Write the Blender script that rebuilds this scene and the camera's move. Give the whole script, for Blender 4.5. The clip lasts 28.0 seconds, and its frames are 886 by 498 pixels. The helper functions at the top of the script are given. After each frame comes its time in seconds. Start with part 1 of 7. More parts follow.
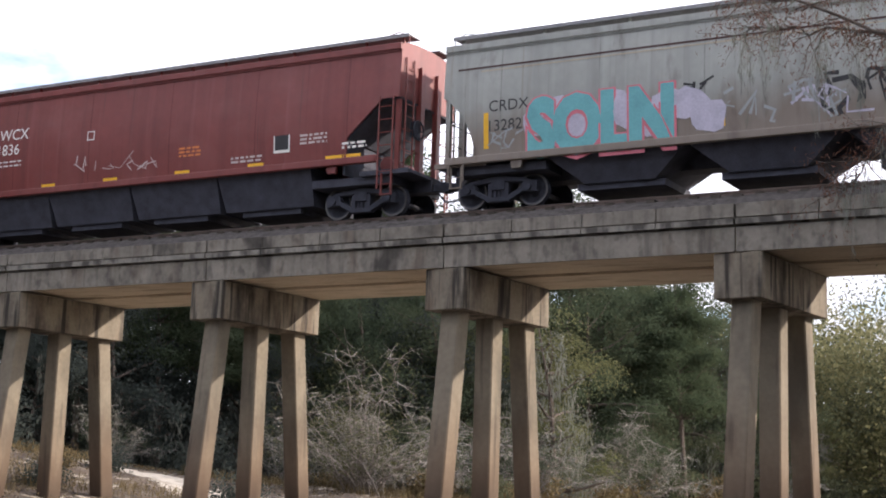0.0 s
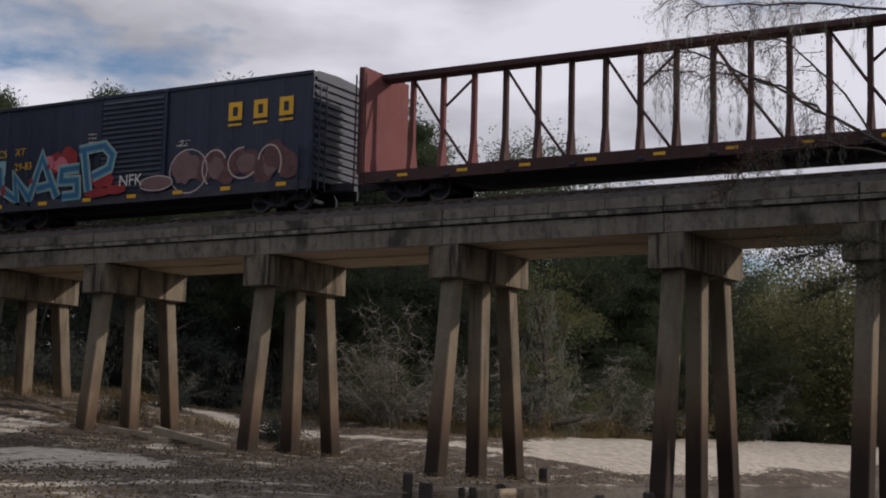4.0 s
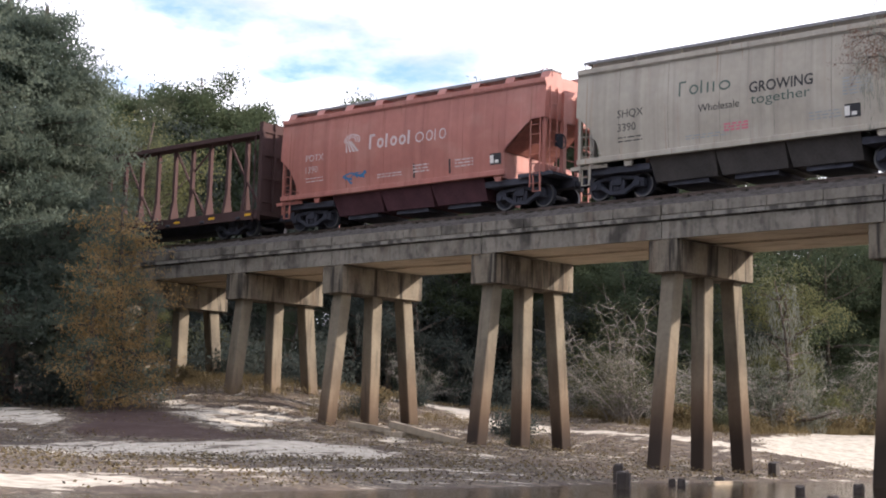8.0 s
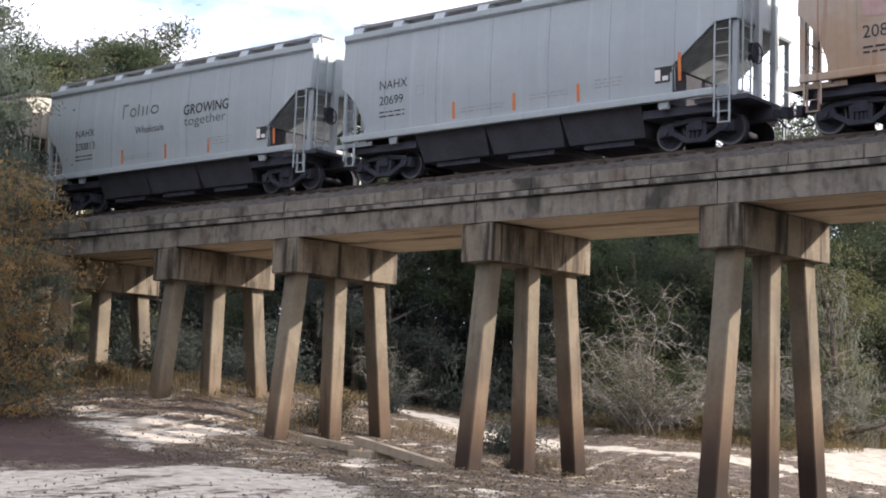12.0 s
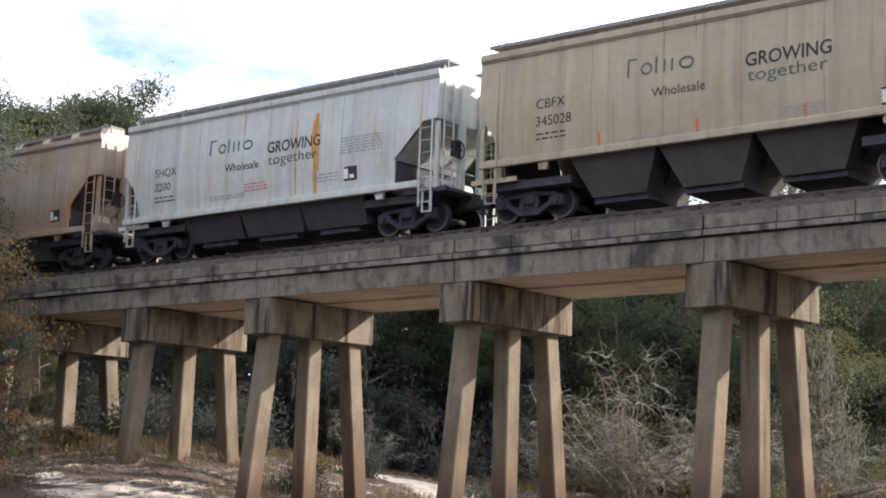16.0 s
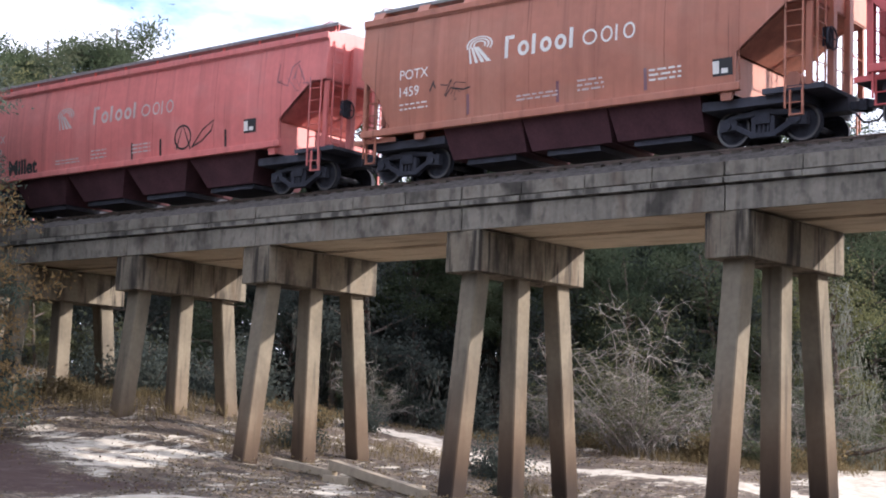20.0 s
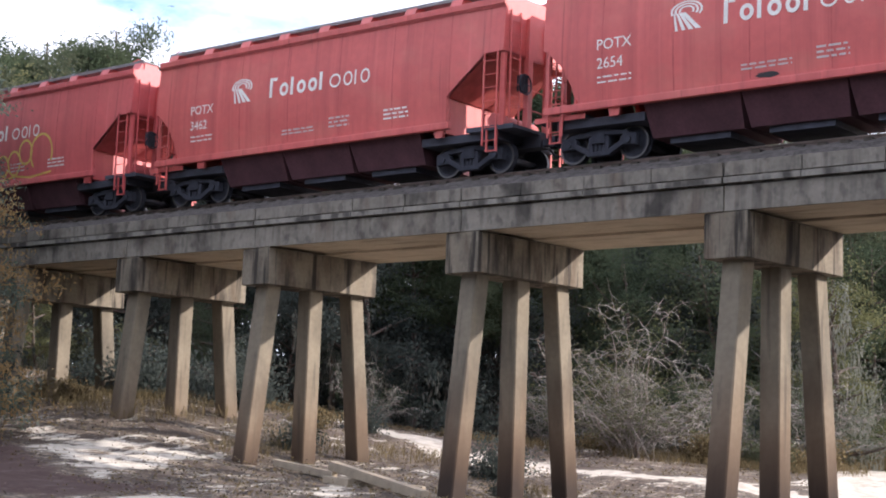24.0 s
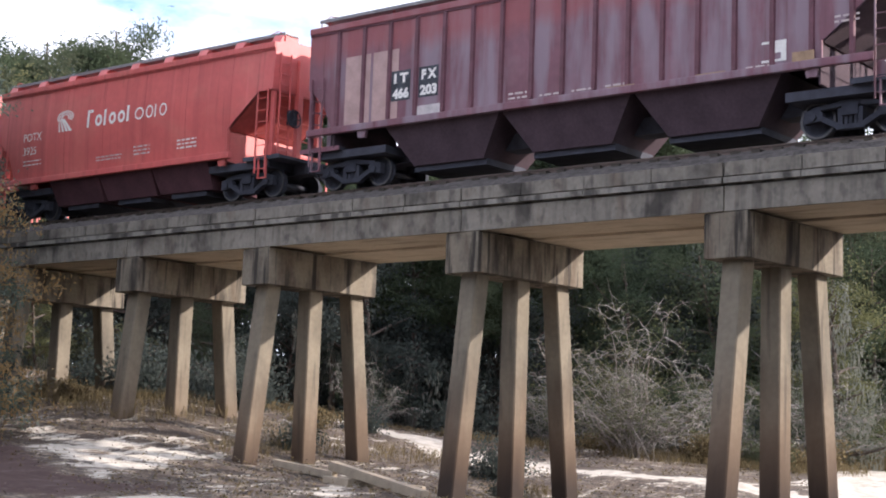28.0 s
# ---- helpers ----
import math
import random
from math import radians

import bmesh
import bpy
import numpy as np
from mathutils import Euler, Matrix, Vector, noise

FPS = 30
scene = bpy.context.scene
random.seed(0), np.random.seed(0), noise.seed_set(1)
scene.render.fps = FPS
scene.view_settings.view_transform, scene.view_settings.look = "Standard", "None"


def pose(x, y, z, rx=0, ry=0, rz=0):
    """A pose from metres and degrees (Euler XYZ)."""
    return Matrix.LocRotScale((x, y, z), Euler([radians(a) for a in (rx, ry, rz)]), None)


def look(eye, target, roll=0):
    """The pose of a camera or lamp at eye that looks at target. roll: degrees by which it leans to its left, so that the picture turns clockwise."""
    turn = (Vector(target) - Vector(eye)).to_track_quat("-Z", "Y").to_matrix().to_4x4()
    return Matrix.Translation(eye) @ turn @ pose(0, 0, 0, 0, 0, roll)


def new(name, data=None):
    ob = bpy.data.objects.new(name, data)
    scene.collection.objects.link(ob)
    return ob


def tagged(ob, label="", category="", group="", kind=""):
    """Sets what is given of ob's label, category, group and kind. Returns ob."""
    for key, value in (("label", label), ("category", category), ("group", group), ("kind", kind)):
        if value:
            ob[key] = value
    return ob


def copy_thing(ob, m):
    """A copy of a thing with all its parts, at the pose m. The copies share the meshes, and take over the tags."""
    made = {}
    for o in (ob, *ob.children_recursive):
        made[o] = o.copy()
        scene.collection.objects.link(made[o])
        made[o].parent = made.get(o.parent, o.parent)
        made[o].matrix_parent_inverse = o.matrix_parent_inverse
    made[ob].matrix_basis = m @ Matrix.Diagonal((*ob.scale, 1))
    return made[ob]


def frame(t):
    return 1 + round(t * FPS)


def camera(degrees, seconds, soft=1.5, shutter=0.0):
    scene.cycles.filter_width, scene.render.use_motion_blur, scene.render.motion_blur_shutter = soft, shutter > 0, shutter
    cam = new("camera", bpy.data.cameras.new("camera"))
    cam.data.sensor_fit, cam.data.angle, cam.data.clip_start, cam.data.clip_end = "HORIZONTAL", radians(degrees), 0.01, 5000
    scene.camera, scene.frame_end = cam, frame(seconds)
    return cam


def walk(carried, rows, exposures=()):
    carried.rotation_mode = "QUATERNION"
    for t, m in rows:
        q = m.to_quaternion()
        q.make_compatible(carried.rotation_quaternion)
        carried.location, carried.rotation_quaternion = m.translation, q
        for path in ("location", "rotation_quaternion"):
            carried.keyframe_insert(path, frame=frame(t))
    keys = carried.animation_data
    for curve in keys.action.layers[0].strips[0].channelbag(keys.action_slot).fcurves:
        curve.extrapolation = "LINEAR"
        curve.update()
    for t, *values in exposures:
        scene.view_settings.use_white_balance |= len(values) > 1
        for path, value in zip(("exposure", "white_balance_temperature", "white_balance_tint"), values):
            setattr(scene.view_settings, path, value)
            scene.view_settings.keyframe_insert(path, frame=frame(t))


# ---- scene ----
# ---- camera ----
cam = camera(32.5, 28.0, soft=1.95)
PATH = [
    (0.0, pose(18.686, -33.407, 1.611, 99.537, -1.791, 29.226)),
    (0.5, pose(18.735, -33.497, 1.601, 99.313, -1.842, 29.214)),
    (1.0, pose(19.896, -35.513, 1.385, 98.456, -1.625, 29.208)),
    (1.5, pose(24.711, -42.268, 0.882, 97.519, -1.497, 30.316)),
    (2.0, pose(24.742, -42.314, 0.879, 97.588, -1.536, 30.317)),
    (2.5, pose(24.742, -42.315, 0.879, 97.590, -1.407, 30.308)),
    (4.5, pose(24.742, -42.315, 0.879, 97.590, -1.407, 30.308)),
    (5.0, pose(24.539, -42.025, 0.895, 97.625, -1.394, 30.390)),
    (5.5, pose(25.446, -42.839, 0.741, 97.763, -1.520, 32.260)),
    (6.0, pose(26.134, -41.454, 0.709, 97.573, -1.618, 38.312)),
    (6.5, pose(26.927, -42.145, 0.654, 97.094, -1.549, 41.504)),
    (7.0, pose(27.100, -42.323, 0.635, 97.056, -1.359, 42.020)),
    (7.5, pose(27.043, -42.271, 0.645, 97.166, -1.304, 41.579)),
    (8.0, pose(26.731, -41.976, 0.656, 97.382, -1.555, 40.743)),
    (8.5, pose(26.673, -41.980, 0.666, 97.290, -1.588, 40.320)),
    (9.0, pose(26.672, -41.843, 0.639, 97.089, -1.908, 40.436)),
    (9.5, pose(26.723, -41.900, 0.632, 96.946, -1.934, 40.470)),
    (10.0, pose(27.242, -42.725, 0.595, 96.546, -1.645, 40.379)),
    (10.5, pose(24.879, -39.928, 0.848, 96.585, -1.805, 40.264)),
    (11.0, pose(20.818, -35.512, 1.387, 96.754, -2.085, 39.875)),
    (11.5, pose(19.376, -33.987, 1.538, 96.908, -1.948, 39.640)),
    (12.0, pose(18.415, -32.946, 1.663, 96.963, -1.943, 39.521)),
    (12.5, pose(17.700, -32.146, 1.777, 96.990, -2.027, 39.463)),
    (14.5, pose(17.483, -31.876, 1.825, 97.145, -2.038, 39.400)),
    (15.0, pose(17.523, -31.913, 1.824, 97.325, -1.911, 39.440)),
    (15.5, pose(17.513, -31.907, 1.827, 98.078, -1.855, 39.107)),
    (16.0, pose(17.556, -31.889, 1.831, 99.250, -1.788, 38.701)),
    (16.5, pose(17.565, -31.870, 1.833, 99.448, -1.812, 38.696)),
    (17.0, pose(17.511, -31.902, 1.827, 98.452, -2.038, 38.937)),
    (17.5, pose(17.507, -31.899, 1.828, 97.894, -1.966, 38.993)),
    (18.0, pose(17.509, -31.898, 1.827, 97.698, -1.939, 38.961)),
    (18.5, pose(17.502, -31.882, 1.826, 97.305, -2.133, 38.903)),
    (19.0, pose(15.011, -29.022, 2.222, 97.364, -2.024, 38.594)),
    (19.5, pose(14.852, -28.825, 2.259, 97.389, -2.013, 38.573)),
    (20.0, pose(16.379, -30.557, 2.018, 97.382, -2.132, 38.790)),
    (20.5, pose(16.411, -30.594, 2.013, 97.428, -2.024, 38.788)),
    (28.0, pose(16.411, -30.594, 2.013, 97.428, -2.024, 38.788)),
]
EXPOSURES = [(t, s + 0.95, k, 18) for t, s, k in ((0.0, 0.0, 6050), (2.5, 0.0, 6050), (4.4, -1.9, 6200), (5.0, -1.8, 6200), (5.6, -1.35, 6150), (6.2, -0.7, 6150), (7.0, -0.12, 6050), (8.0, -0.1, 6050), (10.0, -0.14, 6050), (11.0, -0.14, 6050), (12.0, 0.05, 6050), (18.0, 0.0, 6050), (20.0, 0.08, 5700), (28.0, 0.12, 5750))]
walk(cam, PATH, EXPOSURES)

# ---- sky and sun ----
SUN_TO = Vector((0.74, 0.49, 0.33)).normalized()
world = bpy.data.worlds.new("sky")
scene.world = world
world.use_nodes = True
wn, wl = world.node_tree.nodes, world.node_tree.links
wn.clear()
w_out = wn.new("ShaderNodeOutputWorld")
w_bg = wn.new("ShaderNodeBackground")
w_sky = wn.new("ShaderNodeTexSky")
w_sky.sky_type = "NISHITA"
w_sky.sun_disc = False
w_sky.sun_elevation = math.asin(SUN_TO.z)
w_sky.sun_rotation = math.atan2(SUN_TO.x, SUN_TO.y)
w_tc = wn.new("ShaderNodeTexCoord")
w_map = wn.new("ShaderNodeMapping")
w_map.inputs["Scale"].default_value = (1.0, 1.0, 2.6)
w_map.inputs["Location"].default_value = (0.35, 0.1, 0.0)
w_noise = wn.new("ShaderNodeTexNoise")
w_noise.inputs["Scale"].default_value = 2.6
w_noise.inputs["Detail"].default_value = 9.0
w_noise.inputs["Roughness"].default_value = 0.56
w_ramp = wn.new("ShaderNodeValToRGB")
w_ramp.color_ramp.elements[0].position = 0.39
w_ramp.color_ramp.elements[1].position = 0.455
w_noise2 = wn.new("ShaderNodeTexNoise")
w_noise2.inputs["Scale"].default_value = 5.0
w_noise2.inputs["Detail"].default_value = 6.0
w_ramp2 = wn.new("ShaderNodeValToRGB")
w_ramp2.color_ramp.elements[0].position = 0.33
w_ramp2.color_ramp.elements[0].color = (0.56, 0.57, 0.59, 1)
w_ramp2.color_ramp.elements[1].position = 0.60
w_ramp2.color_ramp.elements[1].color = (1.22, 1.22, 1.23, 1)
w_gain = wn.new("ShaderNodeMix")
w_gain.data_type, w_gain.blend_type = "RGBA", "MULTIPLY"
w_gain.inputs["Factor"].default_value = 1.0
w_gain.inputs["B"].default_value = (0.15, 0.16, 0.17, 1)
w_mix = wn.new("ShaderNodeMix")
w_mix.data_type = "RGBA"
wl.new(w_tc.outputs["Generated"], w_map.inputs["Vector"])
wl.new(w_map.outputs["Vector"], w_noise.inputs["Vector"])
wl.new(w_map.outputs["Vector"], w_noise2.inputs["Vector"])
wl.new(w_noise.outputs["Fac"], w_ramp.inputs["Fac"])
wl.new(w_noise2.outputs["Fac"], w_ramp2.inputs["Fac"])
wl.new(w_sky.outputs["Color"], w_gain.inputs["A"])
wl.new(w_ramp.outputs["Color"], w_mix.inputs["Factor"])
wl.new(w_gain.outputs["Result"], w_mix.inputs["A"])
wl.new(w_ramp2.outputs["Color"], w_mix.inputs["B"])
wl.new(w_mix.outputs["Result"], w_bg.inputs["Color"])
w_bg.inputs["Strength"].default_value = 1.0
wl.new(w_bg.outputs["Background"], w_out.inputs["Surface"])

sun_data = bpy.data.lights.new("sun", "SUN")
sun_data.energy, sun_data.angle, sun_data.color = 4.1, radians(0.8), (1.0, 0.87, 0.69)
sun = new("sun", sun_data)
sun.matrix_world = look(SUN_TO * 100, (0, 0, 0))

# ---- materials ----
def mat(name, color, rough=0.8, metal=0.0, var=0.25, scale=3.0, bump=0.0, bscale=40.0, spec=0.4):
    """A surface with noise in its colour at two scales and a fine relief."""
    m = bpy.data.materials.new(name)
    m.use_nodes = True
    n, l = m.node_tree.nodes, m.node_tree.links
    b = n["Principled BSDF"]
    b.inputs["Roughness"].default_value = rough
    b.inputs["Metallic"].default_value = metal
    b.inputs["Specular IOR Level"].default_value = spec
    tc = n.new("ShaderNodeTexCoord")
    big, small = n.new("ShaderNodeTexNoise"), n.new("ShaderNodeTexNoise")
    big.inputs["Scale"].default_value, small.inputs["Scale"].default_value = scale, scale * 9
    big.inputs["Detail"].default_value = small.inputs["Detail"].default_value = 5
    l.new(tc.outputs["Object"], big.inputs["Vector"])
    l.new(tc.outputs["Object"], small.inputs["Vector"])
    mix = n.new("ShaderNodeMix")
    mix.data_type = "FLOAT"
    mix.inputs["Factor"].default_value = 0.4
    l.new(big.outputs["Fac"], mix.inputs["A"])
    l.new(small.outputs["Fac"], mix.inputs["B"])
    ramp = n.new("ShaderNodeValToRGB")
    ramp.color_ramp.elements[0].position, ramp.color_ramp.elements[1].position = 0.32, 0.68
    lo = [c * (1 - var) for c in color]
    hi = [min(1, c * (1 + var)) for c in color]
    ramp.color_ramp.elements[0].color, ramp.color_ramp.elements[1].color = (*lo, 1), (*hi, 1)
    l.new(mix.outputs["Result"], ramp.inputs["Fac"])
    l.new(ramp.outputs["Color"], b.inputs["Base Color"])
    if bump:
        bn, bp = n.new("ShaderNodeTexNoise"), n.new("ShaderNodeBump")
        bn.inputs["Scale"].default_value, bn.inputs["Detail"].default_value = bscale, 4
        bp.inputs["Strength"].default_value, bp.inputs["Distance"].default_value = bump, 0.02
        l.new(tc.outputs["Object"], bn.inputs["Vector"])
        l.new(bn.outputs["Fac"], bp.inputs["Height"])
        l.new(bp.outputs["Normal"], b.inputs["Normal"])
    return m


def add_mask(m, color, lo, hi, scale, noise_scale=1.0, detail=5.0, amount=1.0, world=False):
    """Lays a second colour over a material where a stretched noise is high (streaks, stains, patches)."""
    n, l = m.node_tree.nodes, m.node_tree.links
    b = n["Principled BSDF"]
    src = b.inputs["Base Color"].links[0].from_socket
    if world:
        g = n.new("ShaderNodeNewGeometry")
        vec = g.outputs["Position"]
    else:
        vec = n.new("ShaderNodeTexCoord").outputs["Object"]
    mp = n.new("ShaderNodeMapping")
    mp.inputs["Scale"].default_value = scale
    no = n.new("ShaderNodeTexNoise")
    no.inputs["Scale"].default_value, no.inputs["Detail"].default_value = noise_scale, detail
    r = n.new("ShaderNodeMapRange")
    r.inputs["From Min"].default_value, r.inputs["From Max"].default_value = lo, hi
    r.inputs["To Max"].default_value = amount
    mx = n.new("ShaderNodeMix")
    mx.data_type = "RGBA"
    l.new(vec, mp.inputs["Vector"])
    l.new(mp.outputs["Vector"], no.inputs["Vector"])
    l.new(no.outputs["Fac"], r.inputs["Value"])
    l.new(r.outputs["Result"], mx.inputs["Factor"])
    l.new(src, mx.inputs["A"])
    mx.inputs["B"].default_value = (*color, 1)
    l.new(mx.outputs["Result"], b.inputs["Base Color"])
    return m


# darker copy of each paint, for seams, posts and painted-in shade
SEAM_AND_SHADE = {}


def paint(name, color, fade=(0.5, 0.45, 0.4), rust=0.3, rust_color=(0.16, 0.07, 0.03), var=0.12, rough=0.5, soot=0.45):
    """Weathered car paint: fading in patches, run-down streaks of rust and soot."""
    m = mat(name, color, rough, 0.0, var, 0.6, 0.08, 6.0)
    SEAM_AND_SHADE[m.name] = mat(name + "_seam", tuple(c * 0.72 for c in color), 0.7, 0, 0.3, 3)
    add_mask(m, fade, 0.5, 0.78, (0.5, 1, 0.8), 1.2, 6, 0.35)
    add_mask(m, rust_color, 0.60, 0.74, (3.2, 1.0, 0.16), 1.6, 6, rust)
    add_mask(m, tuple(c * 0.35 for c in color), 0.60, 0.8, (5.5, 1.0, 0.10), 1.8, 5, soot)
    add_mask(m, tuple(c * 0.62 for c in color), 0.50, 0.72, (1.5, 1.0, 0.07), 1.5, 4, min(0.55, soot))
    add_mask(m, tuple(min(1, c * 1.22 + 0.03) for c in color), 0.56, 0.74, (2.6, 1.0, 0.09), 1.3, 5, 0.45)
    add_mask(m, rust_color, 0.66, 0.70, (7.0, 1.0, 0.14), 1.1, 4, min(0.8, rust * 1.6))
    return m


def leafy(name, dark, light, trans=0.35):
    """Leaves: colour by leaf and by tree, some light through them."""
    m = bpy.data.materials.new(name)
    m.use_nodes = True
    n, l = m.node_tree.nodes, m.node_tree.links
    n.clear()
    o = n.new("ShaderNodeOutputMaterial")
    g = n.new("ShaderNodeNewGeometry")
    oi = n.new("ShaderNodeObjectInfo")
    ad = n.new("ShaderNodeMath")
    ad.operation = "MULTIPLY_ADD"
    ad.inputs[1].default_value = 0.30
    ml = n.new("ShaderNodeMath")
    ml.operation = "MULTIPLY"
    ml.inputs[1].default_value = 0.12
    tn, cl = n.new("ShaderNodeTexNoise"), n.new("ShaderNodeMath")
    tn.inputs["Scale"].default_value, tn.inputs["Detail"].default_value = 0.9, 3
    l.new(g.outputs["Position"], tn.inputs["Vector"])
    cl.operation = "MULTIPLY_ADD"
    cl.inputs[1].default_value = 0.58
    l.new(tn.outputs["Fac"], cl.inputs[0])
    l.new(g.outputs["Random Per Island"], ml.inputs[0])
    l.new(oi.outputs["Random"], ad.inputs[0])
    l.new(ml.outputs[0], cl.inputs[2])
    l.new(cl.outputs[0], ad.inputs[2])
    r = n.new("ShaderNodeValToRGB")
    r.color_ramp.elements[0].color, r.color_ramp.elements[1].color = (*dark, 1), (*light, 1)
    r.color_ramp.elements[0].position, r.color_ramp.elements[1].position = 0.1, 0.9
    l.new(ad.outputs[0], r.inputs["Fac"])
    d, t, mx = n.new("ShaderNodeBsdfDiffuse"), n.new("ShaderNodeBsdfTranslucent"), n.new("ShaderNodeMixShader")
    mx.inputs["Fac"].default_value = trans
    l.new(r.outputs["Color"], d.inputs["Color"])
    l.new(r.outputs["Color"], t.inputs["Color"])
    l.new(d.outputs[0], mx.inputs[1])
    l.new(t.outputs[0], mx.inputs[2])
    l.new(mx.outputs[0], o.inputs["Surface"])
    return m


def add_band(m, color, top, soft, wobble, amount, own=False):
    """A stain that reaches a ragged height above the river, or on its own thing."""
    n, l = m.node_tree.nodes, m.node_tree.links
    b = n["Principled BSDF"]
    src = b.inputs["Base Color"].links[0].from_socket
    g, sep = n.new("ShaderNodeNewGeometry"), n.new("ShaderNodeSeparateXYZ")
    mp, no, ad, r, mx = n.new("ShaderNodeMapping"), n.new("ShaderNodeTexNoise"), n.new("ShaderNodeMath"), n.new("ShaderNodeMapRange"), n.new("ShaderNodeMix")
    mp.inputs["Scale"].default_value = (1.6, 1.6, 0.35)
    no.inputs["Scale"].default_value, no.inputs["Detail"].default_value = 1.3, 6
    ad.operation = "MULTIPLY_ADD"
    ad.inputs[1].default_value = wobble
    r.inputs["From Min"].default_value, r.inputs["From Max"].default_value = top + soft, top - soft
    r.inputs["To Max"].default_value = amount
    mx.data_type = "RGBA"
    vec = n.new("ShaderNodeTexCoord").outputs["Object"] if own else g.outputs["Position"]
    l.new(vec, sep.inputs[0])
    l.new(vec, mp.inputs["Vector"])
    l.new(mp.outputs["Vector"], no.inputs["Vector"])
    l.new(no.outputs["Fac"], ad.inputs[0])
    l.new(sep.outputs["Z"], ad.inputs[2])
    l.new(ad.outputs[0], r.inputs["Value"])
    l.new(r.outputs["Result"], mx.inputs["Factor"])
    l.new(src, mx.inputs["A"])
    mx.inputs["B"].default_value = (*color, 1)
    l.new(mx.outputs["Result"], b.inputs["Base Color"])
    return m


CONCRETE = mat("concrete", (0.20, 0.182, 0.152), 0.92, 0, 0.25, 1.1, 0.3, 30, 0.25)
add_mask(CONCRETE, (0.27, 0.245, 0.205), 0.54, 0.78, (1.6, 1.6, 0.4), 1.6, 8, 0.5, True)
add_mask(CONCRETE, (0.10, 0.066, 0.042), 0.52, 0.72, (1.3, 1.3, 0.5), 1.1, 6, 0.6, True)
add_mask(CONCRETE, (0.03, 0.027, 0.025), 0.52, 0.80, (2.4, 2.4, 0.22), 1.6, 8, 0.8, True)
add_mask(CONCRETE, (0.028, 0.025, 0.023), 0.53, 0.64, (0.8, 0.8, 0.6), 0.9, 9, 0.75, True)
add_mask(CONCRETE, (0.03, 0.027, 0.025), 0.54, 0.66, (1.8, 1.8, 1.2), 2.2, 10, 0.4, True)
CAP = mat("soot_stained_cap_concrete", (0.185, 0.160, 0.122), 0.92, 0, 0.3, 1.1, 0.3, 30, 0.25)
add_mask(CAP, (0.20, 0.16, 0.115), 0.55, 0.72, (1.4, 1.4, 0.4), 1.6, 7, 0.6, True)
add_mask(CAP, (0.075, 0.05, 0.034), 0.5, 0.7, (1.6, 1.6, 0.5), 1.3, 7, 0.6, True)
add_mask(CAP, (0.015, 0.013, 0.013), 0.50, 0.66, (1.1, 1.1, 0.35), 1.2, 8, 0.85, True)
add_mask(CAP, (0.02, 0.018, 0.017), 0.53, 0.64, (3.2, 3.2, 0.22), 1.6, 8, 0.85, True)
LEDGE = mat("pale_ledge_concrete", (0.23, 0.215, 0.185), 0.92, 0, 0.25, 1.4, 0.3, 30, 0.25)
add_mask(LEDGE, (0.05, 0.045, 0.04), 0.46, 0.60, (2.2, 2.2, 1.0), 1.3, 8, 0.85, True)
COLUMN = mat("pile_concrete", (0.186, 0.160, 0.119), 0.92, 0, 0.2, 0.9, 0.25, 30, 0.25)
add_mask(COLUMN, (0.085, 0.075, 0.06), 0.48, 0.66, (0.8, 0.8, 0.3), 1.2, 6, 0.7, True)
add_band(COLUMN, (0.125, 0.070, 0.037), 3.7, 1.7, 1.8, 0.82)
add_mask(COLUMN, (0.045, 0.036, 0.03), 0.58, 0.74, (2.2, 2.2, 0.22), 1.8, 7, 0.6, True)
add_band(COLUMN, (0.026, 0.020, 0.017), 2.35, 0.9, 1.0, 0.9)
# concrete made paler here: light bounced off the sand is in the colour
SOFFIT = mat("deck_slab", (0.52, 0.44, 0.325), 0.92, 0, 0.15, 0.8, 0.15, 25, 0.25)
add_mask(SOFFIT, (0.20, 0.16, 0.12), 0.52, 0.72, (0.5, 2.0, 1.0), 1.2, 6, 0.6, True)
BALLAST = mat("ballast", (0.075, 0.067, 0.062), 0.95, 0, 0.6, 6, 0.9, 18, 0.2)
STEEL = mat("rail_steel", (0.12, 0.09, 0.075), 0.5, 0.6, 0.3, 4, 0.1, 40)
TIE = mat("tie_wood", (0.06, 0.05, 0.04), 0.9, 0, 0.3, 4, 0.4, 20)
# blue lift in the truck iron stands in for haze
TRUCK = mat("truck_iron", (0.040, 0.042, 0.055), 0.95, 0.0, 0.4, 5, 0.2, 30)
TREAD = mat("wheel_tread", (0.11, 0.105, 0.105), 0.45, 0.6, 0.15, 6)
# shade and haze below the cars are put into this colour
SHADED_IRON = mat("shaded_underframe", (0.052, 0.054, 0.070), 0.9, 0.0, 0.35, 3, 0.2, 25)
GRATING = mat("galvanised_grating", (0.20, 0.20, 0.205), 0.6, 0.3, 0.25, 5, 0.3, 60)
WHITE = mat("white_lettering", (0.72, 0.70, 0.66), 0.7, 0, 0.12, 2)
BLACK = mat("black_lettering", (0.03, 0.03, 0.032), 0.7, 0, 0.2, 2)
YELLOW = mat("yellow_reflector", (0.75, 0.42, 0.02), 0.5, 0, 0.12, 3)
ORANGE = mat("orange_stripe", (0.55, 0.17, 0.05), 0.6, 0, 0.15, 3)
GREEN_INK = mat("green_lettering", (0.085, 0.12, 0.10), 0.7, 0, 0.15, 3)
GREY_INK = mat("grey_lettering", (0.28, 0.30, 0.30), 0.7, 0, 0.15, 3)
BARK = mat("bark", (0.085, 0.068, 0.055), 0.95, 0, 0.4, 5, 0.7, 14)
